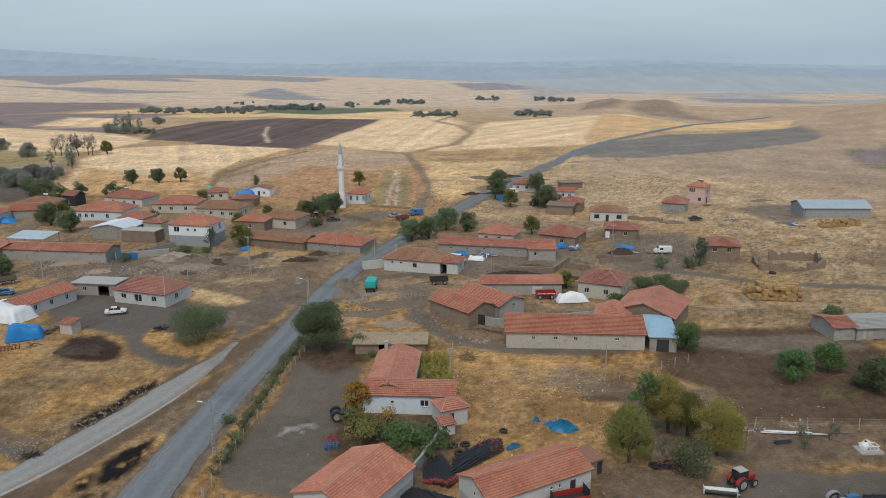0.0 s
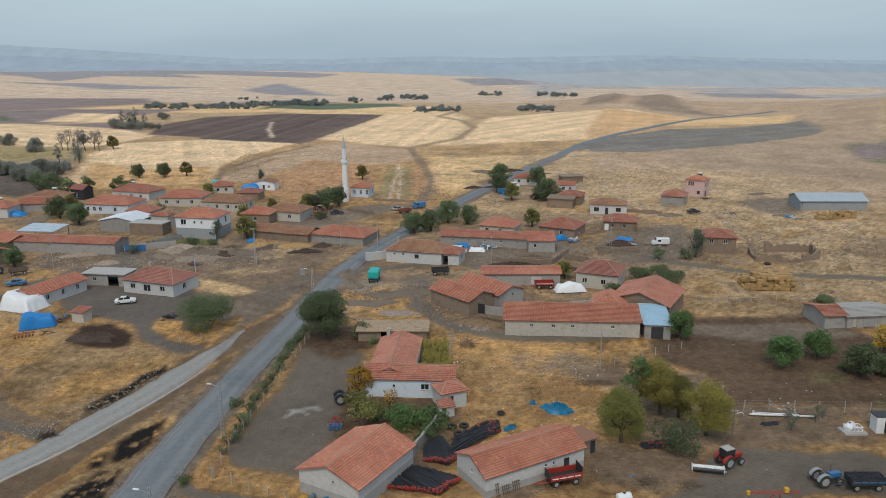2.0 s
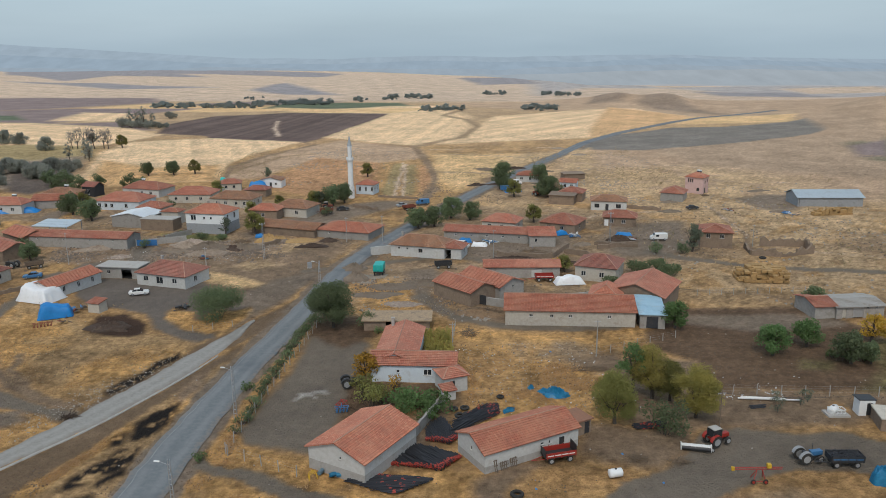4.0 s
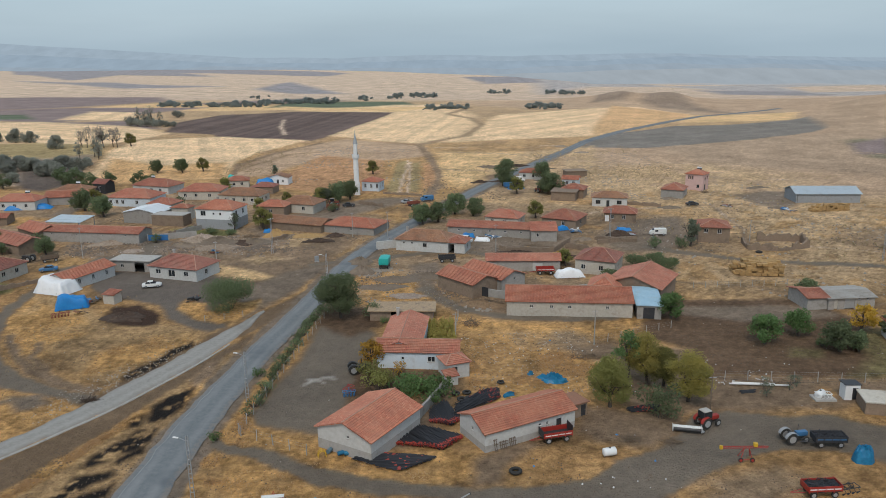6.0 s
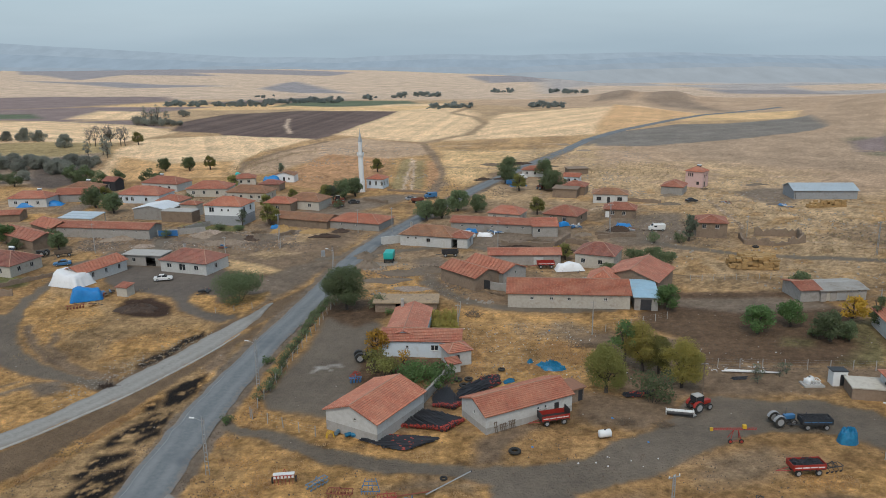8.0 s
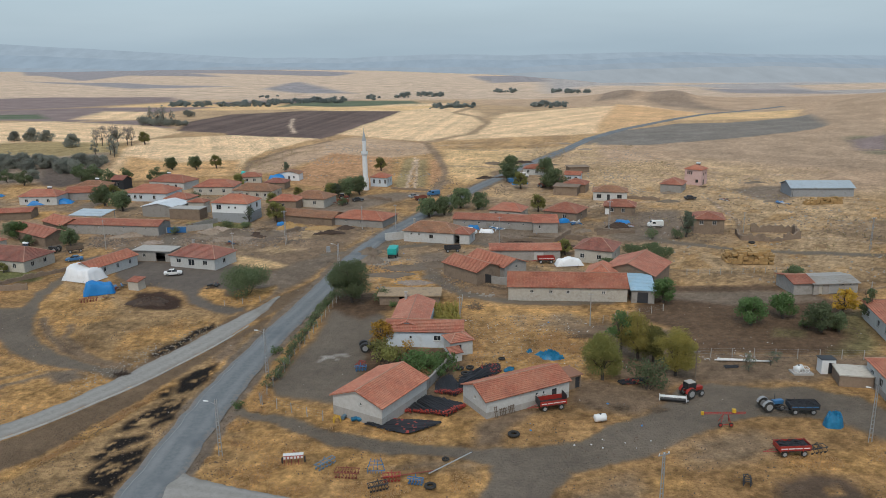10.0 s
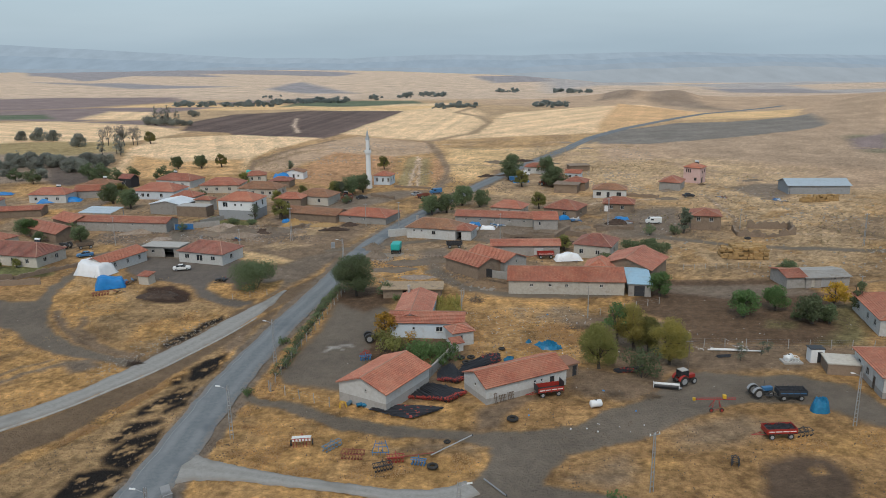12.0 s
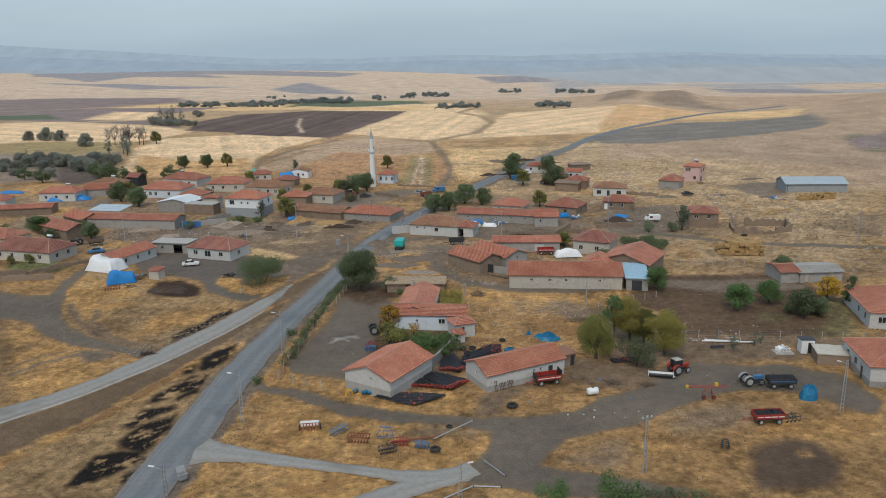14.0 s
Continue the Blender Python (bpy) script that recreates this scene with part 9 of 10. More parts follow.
def small_shed():
    c = thing("shed", 64.4, 91.6, -4, "small white plastered shed with a dark door", "shed")
    bm = wall_bm(2.2, 2.3, 0.15, ((1.1, 1.9, 0.0, 1.9),))
    part("wall", bm, CLEAN, c).matrix_basis = pose(-1.1, -0.9, 0)
    for m, l in ((pose(1.1, -0.75, 0, 0, 0, 90), 1.5), (pose(1.1, 0.9, 0, 0, 0, 180), 2.2), (pose(-1.1, 0.75, 0, 0, 0, 270), 1.5)):
        part("wall", wall_bm(l, 2.3, 0.15, ()), CLEAN, c).matrix_basis = m
    part("door", boxed(0.005, 0.795, -0.8, -0.76, 0, 1.895), DARKMETAL, c)
    part("roof", boxed(-1.25, 1.25, -1.1, 1.1, 2.305, 2.42, m=pose(0, 0, 0, -3, 0, 0)), BLACK, c)


small_shed()


def slab(name, x, y, w, d, turn, h, material, label, category):
    c = thing(name, x, y, turn, label, category)
    part("slab", boxed(-w / 2, w / 2, -d / 2, d / 2, -0.2, h, 0.02), material, c)
    return c


house(66.7, 87.7, 5.2, 4.6, -13.2, 1.7, 0.2, "flat", MUDWALL, CREAM, "low mud brick shed with a pale flat concrete roof", "shed", category="shed", over=0.12)
slab("concrete_apron", 60.3, 91.4, 3.2, 2.2, 0, 0.18, CONCRETE, "grey concrete pad beside the white shed", "concrete slab")
slab("concrete_apron", 28.0, 146.0, 17.0, 8.0, -5, 0.12, CONCRETE, "grey concrete yard behind the long barn", "concrete slab")


def tank(x, y, turn, label):
    c = thing("water_tank", x, y, turn, label, "water tank")
    bm = bmesh.new()
    lathe(bm, [(0.35, -0.9), (0.55, -0.8), (0.57, -0.3), (0.54, 0), (0.57, 0.3), (0.55, 0.8), (0.35, 0.9)], 16, pose(0, 0, 0.55, 0, 90, 0))
    part("drum", bm, CLEAN, c, smooth=True)
    part("cap", tubed((0, 0, 1.08), (0, 0, 1.2), 0.16), BLACK, c)


tank(24.0, 76.0, 12, "white plastic tank lying on dry ground")
tank(60.0, 91.8, 40, "white plastic tank on a concrete pad")


def long_pipe(a, b, r, z0, z1, label, material=None, name="pipe"):
    c = thing(name, 0, 0, 0, label, "pipe")
    part("tube", tubed((*a, z0), (*b, z1), r), material or GALV, c)
    part("flange", tubed((*b, z1), (b[0] + 0.1, b[1] + 0.03, z1), r * 1.6), DARKMETAL, c)


long_pipe((-0.6, 62.6), (5.0, 66.2), 0.08, 0.15, 1.0, "long pale auger pipe propped on the ground")
long_pipe((-6.6, 61.9), (0.4, 63.4), 0.08, 0.1, 0.15, "long rusty pipe lying on dry grass", RUST)
long_pipe((6.0, 56.6), (8.4, 52.8), 0.10, 0.12, 0.12, "pale pipe lying beside the lane")
long_pipe((-1.0, 46.8), (4.2, 50.6), 0.10, 0.12, 0.12, "pale pipe lying beside the concrete lane")
long_pipe((4.2, 50.6), (7.6, 50.3), 0.10, 0.12, 0.12, "pale pipe bend beside the concrete lane")
long_pipe((48.0, 96.8), (57.0, 95.6), 0.14, 0.25, 0.25, "long pale pipe lying along the fence", WHITE)
long_pipe((48.6, 97.2), (55.0, 96.2), 0.14, 0.25, 0.25, "long pale pipe lying along the fence", WHITE)


def hut(x, y, turn):
    c = thing("outhouse", x, y, turn, "small pale stone outhouse with a tile roof", "outhouse")
    for m, l, o in ((pose(-1.4, -1.2, 0), 2.8, ()), (pose(1.4, -1.0, 0, 0, 0, 90), 2.0, ()), (pose(1.4, 1.2, 0, 0, 0, 180), 2.8, ()), (pose(-1.4, 1.0, 0, 0, 0, 270), 2.0, ())):
        part("wall", wall_bm(l, 2.0, 0.2, o), CREAM, c).matrix_basis = m
    roof(c, 2.8, 2.4, 2.0, 0.5, "mono", ROOF_OLD, 0.4, 0.25, False)


hut(-67.4, 145.0, -20)


def carport(x, y, w, d, turn, h, material, label):
    c = thing("carport", x, y, turn, label, "carport")
    roof(c, w, d, h, 0.7, "mono", material, 2.0, 0.3, False)
    for px in (-w / 2, 0, w / 2):
        for py, hh in ((-d / 2, h), (d / 2, h + 0.65)):
            part("post", boxed(px - 0.08, px + 0.08, py - 0.08, py + 0.08, -0.2, hh), GALV, c)


carport(-107.5, 216.5, 11.0, 7.0, -12, 3.2, SHEET, "open carport with a pale sheet metal roof")


def blue_gate():
    c = thing("yard_gate", -76.0, 200.6, 0, "blue painted sheet metal yard gate", "gate")
    for k in range(2):
        part("leaf", boxed(-2.8 + k * 2.85, -0.05 + k * 2.85, -0.03, 0.03, 0.08, 1.75, 0.01), BLUEGATE, c)
    for px in (-2.95, 2.95):
        part("gate_post", boxed(px - 0.12, px + 0.12, -0.12, 0.12, -0.2, 2.0), CONCRETE, c)


blue_gate()


def dark_gate():
    c = thing("yard_gate", 12.0, 144.6, -30, "dark sheet metal yard gate between the barns", "gate")
    for k in range(2):
        part("leaf", boxed(-1.9 + k * 1.95, -0.05 + k * 1.95, -0.03, 0.03, 0.05, 2.1, 0.01), DARKMETAL, c)


dark_gate()


def bus_shelter(x, y, turn):
    """Small roadside switch cabinet on a plinth."""
    c = thing("switch_cabinet", x, y, turn, "grey-blue metal cabinet beside the road", "cabinet")
    part("plinth", boxed(-0.55, 0.55, -0.35, 0.35, -0.2, 0.2), CONCRETE, c)
    part("body", boxed(-0.5, 0.5, -0.3, 0.3, 0.2, 1.5, 0.03), PLINTH, c)
    part("door", boxed(-0.42, 0.42, -0.335, -0.303, 0.3, 1.4), PLINTH, c)


def waste_container(x, y, turn):
    """Steel rubbish container with sloping front, open lid and small wheels."""
    c = thing("waste_container", x, y, turn, "grey-blue steel waste container with its lid open beside the road", "waste container")
    bm = bmesh.new()
    for v in box(bm, -0.55, 0.55, -0.4, 0.4, 0.22, 1.05):
        if v.co.z < 0.5:
            v.co.x *= 0.88
            v.co.y *= 0.72
    bm.faces.ensure_lookup_table()
    bmesh.ops.delete(bm, geom=[bm.faces[1]], context="FACES_ONLY")
    bmesh.ops.solidify(bm, geom=bm.faces[:], thickness=0.03)
    part("body", bm, PLINTH, c)
    part("lid", boxed(-0.56, 0.56, -0.02, 0.02, 0.0, 0.75, 0.01, pose(0, 0.43, 1.04, -25, 0, 0)), PLINTH, c)
    part("rim", boxed(-0.60, 0.60, -0.46, -0.40, 0.97, 1.05, 0.01), GALV, c)
    for sx in (-0.38, 0.38):
        for sy in (-0.2, 0.2):
            part("caster", tubed((sx - 0.03, sy, 0.1), (sx + 0.03, sy, 0.1), 0.11, n=10), BLACK, c)


waste_container(-32.2, 53.4, 35)
bus_shelter(-27.5, 175.0, 20)


# ---- clutter on the ground: stones, litter, dry tufts ----
def scatter(name, count, area, shape, material, label, category, seed, clumped=0.0):
    """Many small pieces as one mesh. area gives a place, shape the corners and faces of one piece."""
    rng = np.random.RandomState(seed)
    pts, faces = [], []
    spots = np.array([area(rng) for _ in range(count * (3 if clumped else 1))])
    if clumped:
        # pieces gather in drifts
        keep = np.argsort(-vnoise(spots[:, 0], spots[:, 1], clumped, seed) - 0.5 * vnoise(spots[:, 0], spots[:, 1], clumped * 0.3, seed + 1) + 0.25 * rng.rand(len(spots)))
        spots = spots[keep[:count]]
    if name == "dry_grass":
        spots = spots[straw_at(spots[:, 0], spots[:, 1]) > 0.58]
    for (x, y), z in zip(spots, relief(spots[:, 0], spots[:, 1])):
        p, f = shape(rng)
        k = len(pts)
        pts += [(x + a, y + b, z + c) for a, b, c in p]
        faces += [tuple(i + k for i in q) for q in f]
    me = bpy.data.meshes.new(name)
    me.from_pydata(pts, [], faces)
    me.materials.append(material)
    return tagged(new(name, me), label, category, kind="stuff")


def stone(size):
    def make(rng):
        s = size * rng.uniform(0.5, 1.6)
        a = rng.uniform(0, 6.28)
        c = [(math.cos(a + k * 1.57) * s * rng.uniform(0.7, 1.2), math.sin(a + k * 1.57) * s * rng.uniform(0.7, 1.2), -0.05) for k in range(4)]
        t = [(x * 0.6, y * 0.6, s * rng.uniform(0.4, 0.8)) for x, y, z in c]
        return c + t, [(0, 1, 5, 4), (1, 2, 6, 5), (2, 3, 7, 6), (3, 0, 4, 7), (4, 5, 6, 7)]
    return make


def tuft(size):
    def make(rng):
        p, f = [], []
        for _ in range(5):
            a, l = rng.uniform(0, 6.28), size * rng.uniform(0.6, 1.4)
            w = size * 0.22
            dx, dy = math.cos(a), math.sin(a)
            k = len(p)
            p += [(-dy * w, dx * w, -0.03), (dy * w, -dx * w, -0.03), (dx * l * 0.7 + dy * w * 0.5, dy * l * 0.7 - dx * w * 0.5, l * 0.8), (dx * l * 0.7 - dy * w * 0.5, dy * l * 0.7 + dx * w * 0.5, l * 0.8)]
            f.append((k, k + 1, k + 2, k + 3))
        return p, f
    return make


def within(x0, x1, y0, y1):
    return lambda rng: (rng.uniform(x0, x1), rng.uniform(y0, y1))


def along(ax, ay, bx, by, wide):
    def pick(rng):
        f = rng.rand()
        return ax + (bx - ax) * f + rng.normal() * wide, ay + (by - ay) * f + rng.normal() * wide
    return pick


def either(*areas):
    def pick(rng):
        return areas[rng.randint(len(areas))](rng)
    return pick


DRY = foliage("dry_grass_blades", (0.48, 0.31, 0.15), (0.66, 0.46, 0.25), (0.40, 0.255, 0.13))
LITTER = surface("pale_litter", (0.66, 0.66, 0.66), (0.5, 0.5, 0.5), 1, 0.7, bump=0)
STONE = surface("pale_stones", (0.34, 0.30, 0.255), (0.25, 0.22, 0.185), 2, 0.95, bump=0)
LITTERB = surface("blue_litter", (0.05, 0.2, 0.45), (0.04, 0.16, 0.38), 1, 0.6, bump=0)
verge = along(-27.8, 62, -24.5, 112, 0.9)
grassy = either(verge, verge, within(-30, 6, 57.5, 66), within(-28, 3, 57, 68), within(8, 30, 98, 118), within(-26, 2, 66, 76), within(16, 60, 46, 66), within(-31, -12, 44, 54),
                within(-62, -40, 102, 125), within(-85, -60, 105, 130), within(60, 90, 150, 165), within(5, 28, 66, 76), along(-31, 60, -29.5, 85, 0.6), along(-52, 70, -41, 92, 2.2))
meadow = either(grassy, grassy, within(-95, -45, 62, 125), within(16, 76, 46, 72), within(5, 36, 92, 122), within(-52, -36, 46, 85))
scatter("dry_grass", 60000, meadow, tuft(0.13), DRY, "dry golden grass tufts on the verges", "dry grass", 1, 4.0)
scatter("dry_grass", 9000, either(within(-140, 130, 100, 240), within(60, 130, 150, 230), within(-20, 20, 140, 165)), tuft(0.15), DRY, "scattered dry grass tufts among the houses", "dry grass", 2, 9.0)
scatter("stones", 2200, either(within(-100, 100, 75, 200), within(-15, 8, 135, 165), within(-60, -40, 185, 205), within(7, 30, 95, 122), along(-58, 92, -42, 118, 2)), stone(0.11), STONE, "loose pale stones on the ground", "stones", 3)
scatter("rubbish", 120, either(within(5, 30, 92, 120), within(15, 32, 68, 80), within(-60, -35, 185, 205), within(-20, 20, 140, 200), within(-95, -70, 175, 195), within(55, 130, 150, 240)), stone(0.12), LITTER, "scraps of white plastic litter", "litter", 4, 10.0)
scatter("rubbish", 22, either(within(10, 30, 70, 118), within(-60, 0, 160, 205), within(30, 70, 190, 215)), stone(0.17), LITTERB, "scraps of blue plastic litter", "litter", 5)


WEED = foliage("dry_weeds", (0.30, 0.22, 0.125), (0.42, 0.31, 0.17), (0.24, 0.21, 0.11))
RUBBLE = surface("mixed_rubble", (0.24, 0.19, 0.15), (0.13, 0.10, 0.08), 1.5, 0.95, bump=0)
yards = either(within(-130, -20, 170, 215), within(-20, 60, 145, 210), within(-60, -35, 185, 206), within(40, 130, 175, 235), within(-120, -60, 225, 290), within(-10, 30, 240, 300), within(-15, 8, 138, 165))
scatter("weeds", 2400, either(yards, yards, within(-85, -42, 108, 150), within(60, 140, 145, 240)), tuft(0.22), WEED, "dry brown weeds on waste ground", "weeds", 6, 12.0)
scatter("rubble", 2600, yards, stone(0.22), RUBBLE, "brown rubble and clods in the yards", "rubble", 7, 8.0)


# broken masonry, boards and litter on the waste ground below the white house and round the yards
dump = either(within(-74, -42, 181, 206), within(-72, -46, 186, 204), within(-100, -77, 185, 203), within(-48, -38, 190, 206))
MASONRY = surface("broken_masonry", (0.33, 0.262, 0.20), (0.21, 0.16, 0.12), 1.5, 0.95, bump=0)
scatter("rubble", 1300, dump, stone(0.28), MASONRY, "pale broken masonry on the waste ground", "rubble", 11, 5.0)
scatter("rubble", 900, dump, stone(0.32), RUBBLE, "brown broken masonry and clods on the waste ground", "rubble", 12, 6.0)
scatter("rubble", 700, either(within(-16, 6, 140, 166), within(8, 14, 134, 141), within(-16, -8, 160, 168)), stone(0.26), STONE, "pale broken stones on the waste ground", "rubble", 13, 4.0)
scatter("rubbish", 160, either(within(44, 62, 96, 108), within(44, 56, 97, 103), dump, within(8, 34, 94, 122)), stone(0.13), LITTER, "scraps of pale plastic and paper", "litter", 14, 4.0)
scatter("stones", 1500, either(within(60, 150, 140, 300), within(40, 110, 250, 400), within(-60, 0, 300, 420)), stone(0.30), STONE, "loose stones and clods on the open land", "stones", 15, 14.0)
scatter("weeds", 2500, either(within(60, 170, 140, 330), within(0, 110, 300, 420), within(-90, 0, 290, 420)), tuft(0.45), WEED, "dry weeds on the open land", "weeds", 16, 18.0)


def scrap(x, y, spread, count, mats, label, seed):
    """A loose pile of boards, bent sheets and posts."""
    rng = np.random.RandomState(seed)
    c = thing("scrap_pile", x, y, rng.uniform(0, 180), label, "scrap")
    for k in range(count):
        px, py = rng.normal() * spread * 0.3, rng.normal() * spread * 0.16
        l, w, h = rng.uniform(0.5, 2.2), rng.uniform(0.12, 0.8), rng.uniform(0.05, 0.4)
        m = pose(px, py, 0.02 + 0.5 * rng.rand() * math.exp(-abs(px)), rng.uniform(-14, 14), rng.uniform(-14, 14), rng.uniform(0, 180))
        part("sheet" if w > 0.45 else "board", boxed(-l / 2, l / 2, -w / 2, w / 2, 0, h, 0.01, m), mats[rng.randint(len(mats))], c)


HAYDARK = surface("old_brown_straw", (0.25, 0.165, 0.095), (0.16, 0.105, 0.065), 2.5, 0.97, bump=1.0, stain=(0.12, 0.08, 0.05), stain_scale=0.6)
heap("rubble_heap" if 'SOIL' in ("MASONRY", "LITTER") else "soil_heap", 30, 332.5, 6, 2.6, 0.9, SOIL, "low overgrown bank of an old building plot", "heap", 200, 0.8, -30, 24, 0.8)
heap("rubble_heap" if 'DUNG' in ("MASONRY", "LITTER") else "soil_heap", 42.4, 334.8, 7, 2.4, 1, DUNG, "dark earth bank of an old building plot", "heap", 201, 0.8, 7, 24, 0.8)
heap("rubble_heap" if 'SOIL' in ("MASONRY", "LITTER") else "soil_heap", 53, 327.8, 6, 2.4, 0.8, SOIL, "low earth bank beside the road", "heap", 202, 0.8, -16, 24, 0.8)
heap("rubble_heap" if 'DUNG' in ("MASONRY", "LITTER") else "soil_heap", 22.5, 292.5, 5, 2, 0.8, DUNG, "dark earth heap beside the track", "heap", 203, 0.8, 21, 24, 0.8)
heap("rubble_heap" if 'DUNG' in ("MASONRY", "LITTER") else "soil_heap", 32.8, 292.9, 7, 1.8, 0.8, DUNG, "long dark earth bank beside the track", "heap", 204, 0.8, -2, 24, 0.8)
heap("rubble_heap" if 'SOIL' in ("MASONRY", "LITTER") else "soil_heap", 49.7, 292.5, 5, 1.8, 0.7, SOIL, "low earth bank beside the road", "heap", 205, 0.8, -25, 24, 0.8)
heap("rubble_heap" if 'MASONRY' in ("MASONRY", "LITTER") else "soil_heap", 82.4, 379.9, 5, 2.2, 0.6, MASONRY, "pale stone clearing heap in the field", "heap", 206, 0.8, 12, 24, 0.8)
heap("rubble_heap" if 'MASONRY' in ("MASONRY", "LITTER") else "soil_heap", 76.3, 406.9, 4, 2, 0.6, MASONRY, "pale stone clearing heap beside the road", "heap", 207, 0.8, -11, 24, 0.8)
heap("rubble_heap" if 'MASONRY' in ("MASONRY", "LITTER") else "soil_heap", -88, 198.6, 6, 2.4, 0.9, MASONRY, "broken masonry heap behind a stable", "heap", 208, 0.8, 26, 24, 0.8)
heap("rubble_heap" if 'LITTER' in ("MASONRY", "LITTER") else "soil_heap", -84.6, 201.4, 3, 1.8, 0.8, LITTER, "pale plastic sheeting on a rubble heap", "heap", 209, 0.8, 3, 24, 0.8)
heap("rubble_heap" if 'MASONRY' in ("MASONRY", "LITTER") else "soil_heap", -63.9, 199, 6, 2.6, 1.2, MASONRY, "broken masonry heap on the waste ground", "heap", 210, 0.8, -20, 24, 0.8)
heap("rubble_heap" if 'MASONRY' in ("MASONRY", "LITTER") else "soil_heap", -56.8, 191, 7, 2.6, 0.9, MASONRY, "spread masonry on the waste ground", "heap", 211, 0.8, 17, 24, 0.8)
heap("rubble_heap" if 'SOIL' in ("MASONRY", "LITTER") else "soil_heap", -66.8, 194, 4, 2, 0.9, SOIL, "soil heap on the waste ground", "heap", 212, 0.8, -6, 24, 0.8)
heap("rubble_heap" if 'DUNG' in ("MASONRY", "LITTER") else "soil_heap", -51.1, 195.7, 5, 2.2, 0.9, DUNG, "dark heap of brush on the waste ground", "heap", 213, 0.8, -29, 24, 0.8)
heap("rubble_heap" if 'SOIL' in ("MASONRY", "LITTER") else "soil_heap", -16.2, 173.1, 3, 2.4, 1.5, SOIL, "steep soil heap beside the covered trailer", "heap", 214, 0.8, 8, 24, 0.8)
heap("rubble_heap" if 'HAYDARK' in ("MASONRY", "LITTER") else "soil_heap", 11.7, 138, 5, 2, 1, HAYDARK, "brown heap of old straw beside the long barn", "heap", 215, 0.8, -15, 24, 0.8)
heap("rubble_heap" if 'SOIL' in ("MASONRY", "LITTER") else "soil_heap", 44.4, 194.1, 3, 1.6, 0.7, SOIL, "soil heap in a yard", "heap", 216, 0.8, 22, 24, 0.8)
heap("rubble_heap" if 'SOIL' in ("MASONRY", "LITTER") else "soil_heap", 82.5, 236.3, 4, 1.8, 0.6, SOIL, "low bank below the grey house", "heap", 217, 0.8, -1, 24, 0.8)
heap("rubble_heap" if 'SOIL' in ("MASONRY", "LITTER") else "soil_heap", 117.3, 233, 3.5, 1.5, 0.5, SOIL, "low bank beside the warehouse", "heap", 218, 0.8, -24, 24, 0.8)
heap("rubble_heap" if 'SOIL' in ("MASONRY", "LITTER") else "soil_heap", 126.6, 271, 5, 1.6, 0.5, SOIL, "low bank on the stubble", "heap", 219, 0.8, 13, 24, 0.8)
stone_wall((67.3, 244.4), (79.8, 237.6), 1.2, "low mud brick wall between two houses", MUDWALL, 0.3, 0.4)
stone_wall((37.9, 185.7), (45.6, 179.5), 1.1, "crumbling mud brick yard wall", MUDWALL, 0.3, 0.4)
stone_wall((47.7, 193.8), (58.7, 189.9), 0.8, "low broken yard wall", MUDWALL, 0.3, 0.4)
stone_wall((21.3, 176.1), (35.2, 170), 0.9, "low stone fold wall", MUDWALL, 0.3, 0.4)
stone_wall((-42.9, 197.3), (-39.4, 202.5), 1, "broken block wall on the waste ground", MUDWALL, 0.3, 0.4)
stone_wall((-74.5, 205.4), (-69, 215), 1.3, "grey yard wall below the white house", MUDWALL, 0.3, 0.4)
stone_wall((-23, 252), (-14.2, 245.5), 0.9, "low wall of the mosque yard", MUDWALL, 0.3, 0.4)
stone_wall((-15.4, 269.7), (-0.8, 264.4), 0.7, "low garden wall beside the square", MUDWALL, 0.3, 0.4)
scrap(44.4, 203.7, 5, 16, (BLUE, LITTER, GALV), "scrap of blue and grey metal in a yard", 300)
scrap(19.1, 197.7, 5, 16, (BLUE, LITTER, SHEETW), "blue and white scrap beside the roadside house", 301)
scrap(119.3, 230.7, 5, 10, (LITTER, BLUE, WOOD), "scrap and sacks lying in the field", 302)
scrap(59.3, 199.2, 6, 14, (WOOD, RUST, GALV), "old timber and iron in a yard", 303)
scrap(-42.1, 202.7, 6, 18, (WOOD, HAY, OLDSHEET), "stacked boards and sheets below the pole", 304)
scrap(-56.5, 186, 4, 10, (RUST, BLUE, WOOD), "scrap iron on the waste ground", 305)
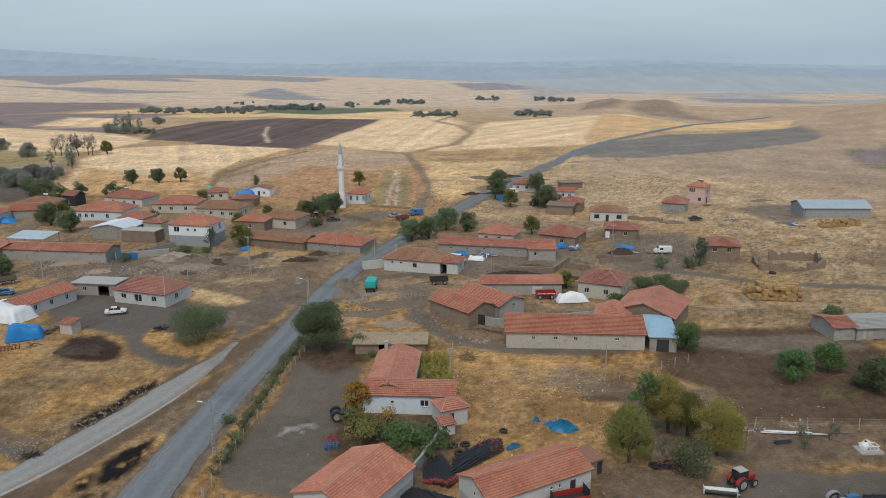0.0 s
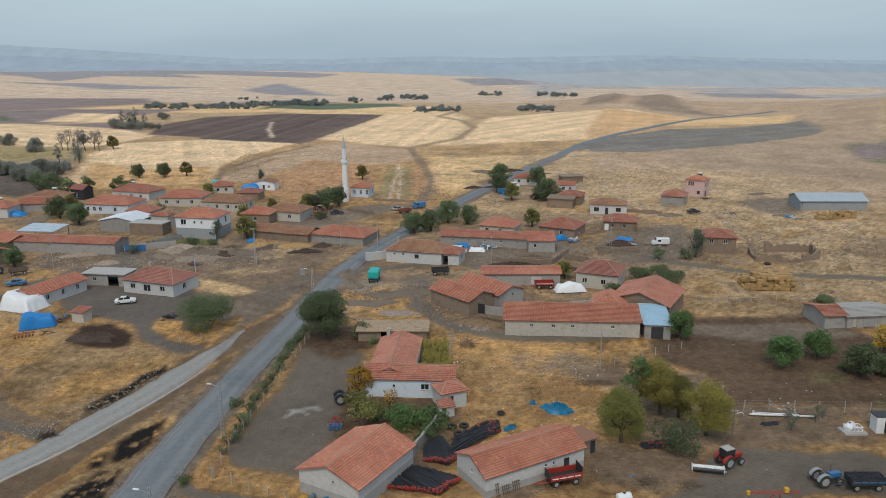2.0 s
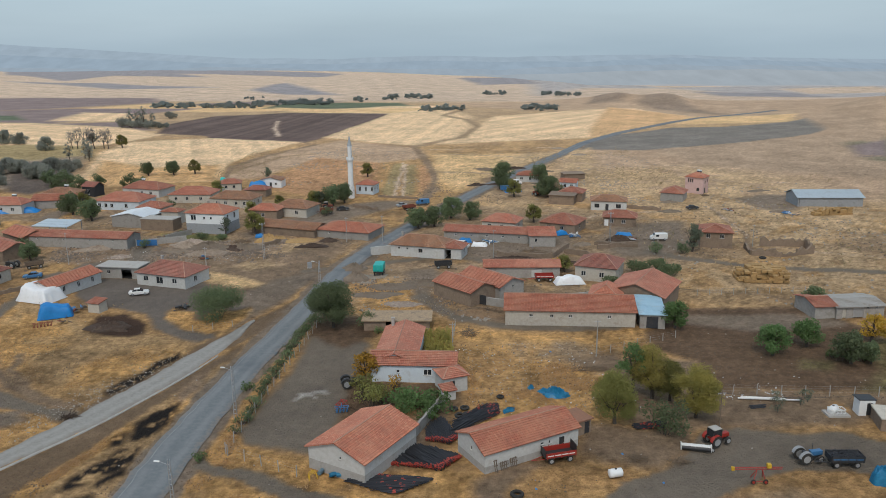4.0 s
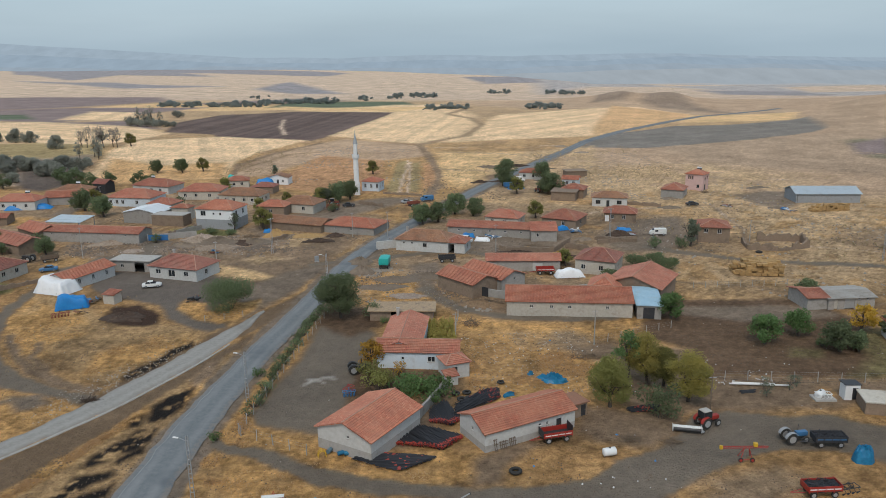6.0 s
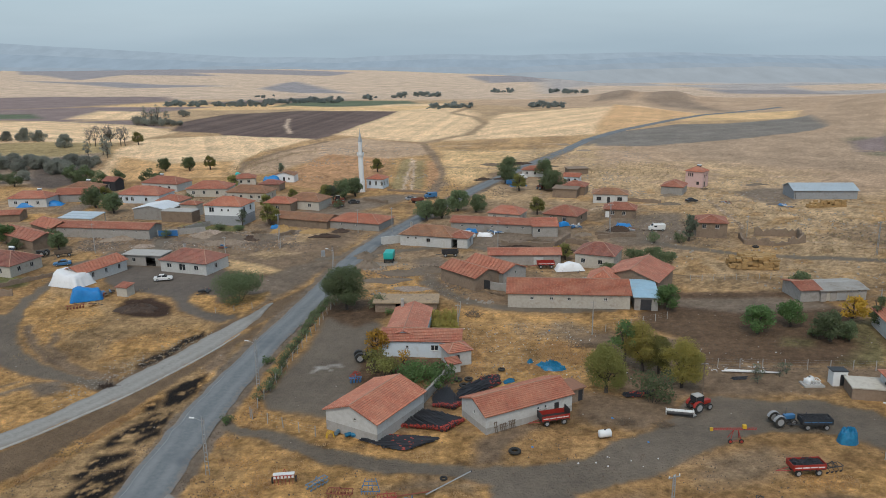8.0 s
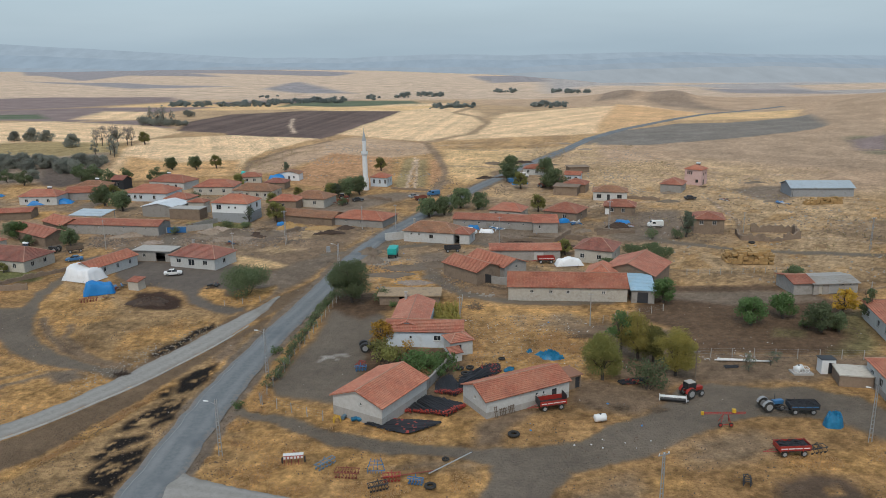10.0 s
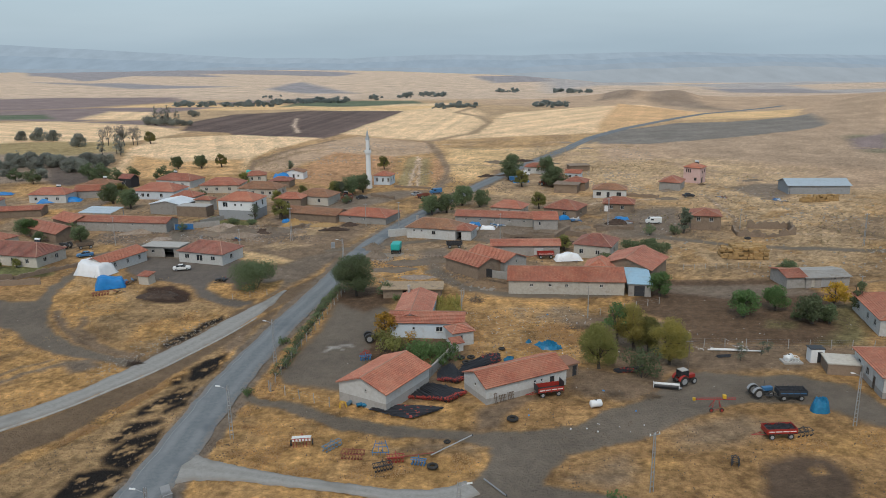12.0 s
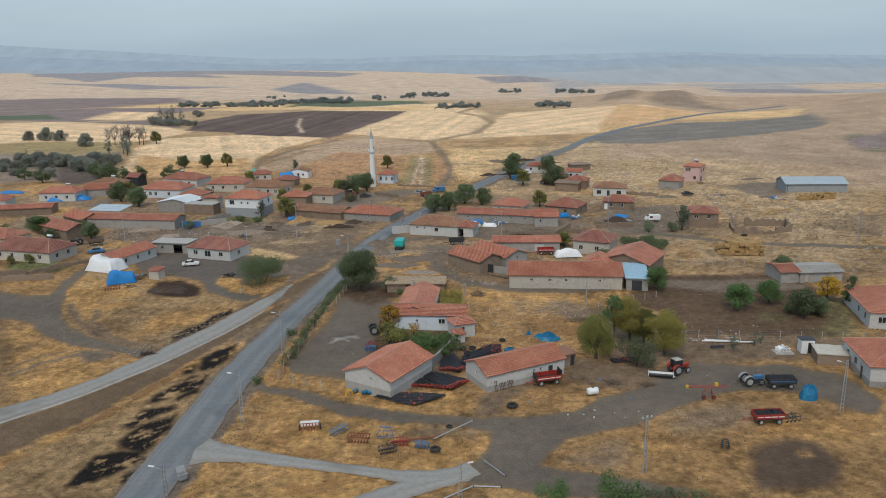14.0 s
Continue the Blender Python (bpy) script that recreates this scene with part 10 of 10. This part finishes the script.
scrap(-50.4, 144.7, 3, 9, (RUST, WOOD, BLACK), "old farm iron beside the willow bush", 306)
scrap(-71.7, 146.1, 3, 9, (BLUE, WOOD, RUST), "scrap beside the small outhouse", 307)
scrap(-71.3, 138, 3, 8, (WOOD, HAY, RUST), "old boards beside the blue tarpaulin", 308)
scrap(-19.9, 211.7, 4, 8, (WOOD, OLDSHEET, RUST), "timber stacked by the roadside barn", 309)
scrap(101.7, 236.6, 4, 8, (WOOD, RUST, GALV), "scrap on the stubble", 310)
scrap(34.4, 308.7, 4, 8, (OLDSHEET, LITTER, BLUE), "scrap beside roadside houses", 311)
scrap(51.8, 306.7, 4, 9, (LITTER, SHEETW, WOOD), "white sheets beside roadside houses", 312)


CLOD = surface("brown_clods", (0.17, 0.12, 0.08), (0.115, 0.08, 0.055), 2.0, 0.97, bump=0)
scatter("clods", 5000, either(meadow, meadow, within(40, 84, 96, 126)), stone(0.10), CLOD, "dark brown clods of soil on the dry ground", "clods", 8, 3.0)


def maize():
    """A small plot of drying maize behind the cottage."""
    rng = np.random.RandomState(9)
    pts, faces = [], []
    for _ in range(420):
        x, y = rng.uniform(0.6, 5.4), rng.uniform(112.5, 127.5)
        h = rng.uniform(0.8, 1.7)
        for k in range(6):
            a, z, l, w = rng.uniform(0, 6.28), h * rng.uniform(0.2, 1), rng.uniform(0.3, 0.6), 0.07
            dx, dy = math.cos(a), math.sin(a)
            i = len(pts)
            pts += [(x - dy * w, y + dx * w, z - 0.2), (x + dy * w, y - dx * w, z - 0.2), (x + dx * l + dy * w, y + dy * l - dx * w, z), (x + dx * l - dy * w, y + dy * l + dx * w, z)]
            faces.append((i, i + 1, i + 2, i + 3))
        i = len(pts)
        pts += [(x - 0.025, y, -0.1), (x + 0.025, y, -0.1), (x + 0.02, y, h), (x - 0.02, y, h)]
        faces.append((i, i + 1, i + 2, i + 3))
    me = bpy.data.meshes.new("maize")
    me.from_pydata(pts, [], faces)
    me.materials.append(LEAF_TURN)
    tagged(new("maize", me), "drying yellow-green maize stalks behind the cottage", "maize", kind="stuff")


maize()
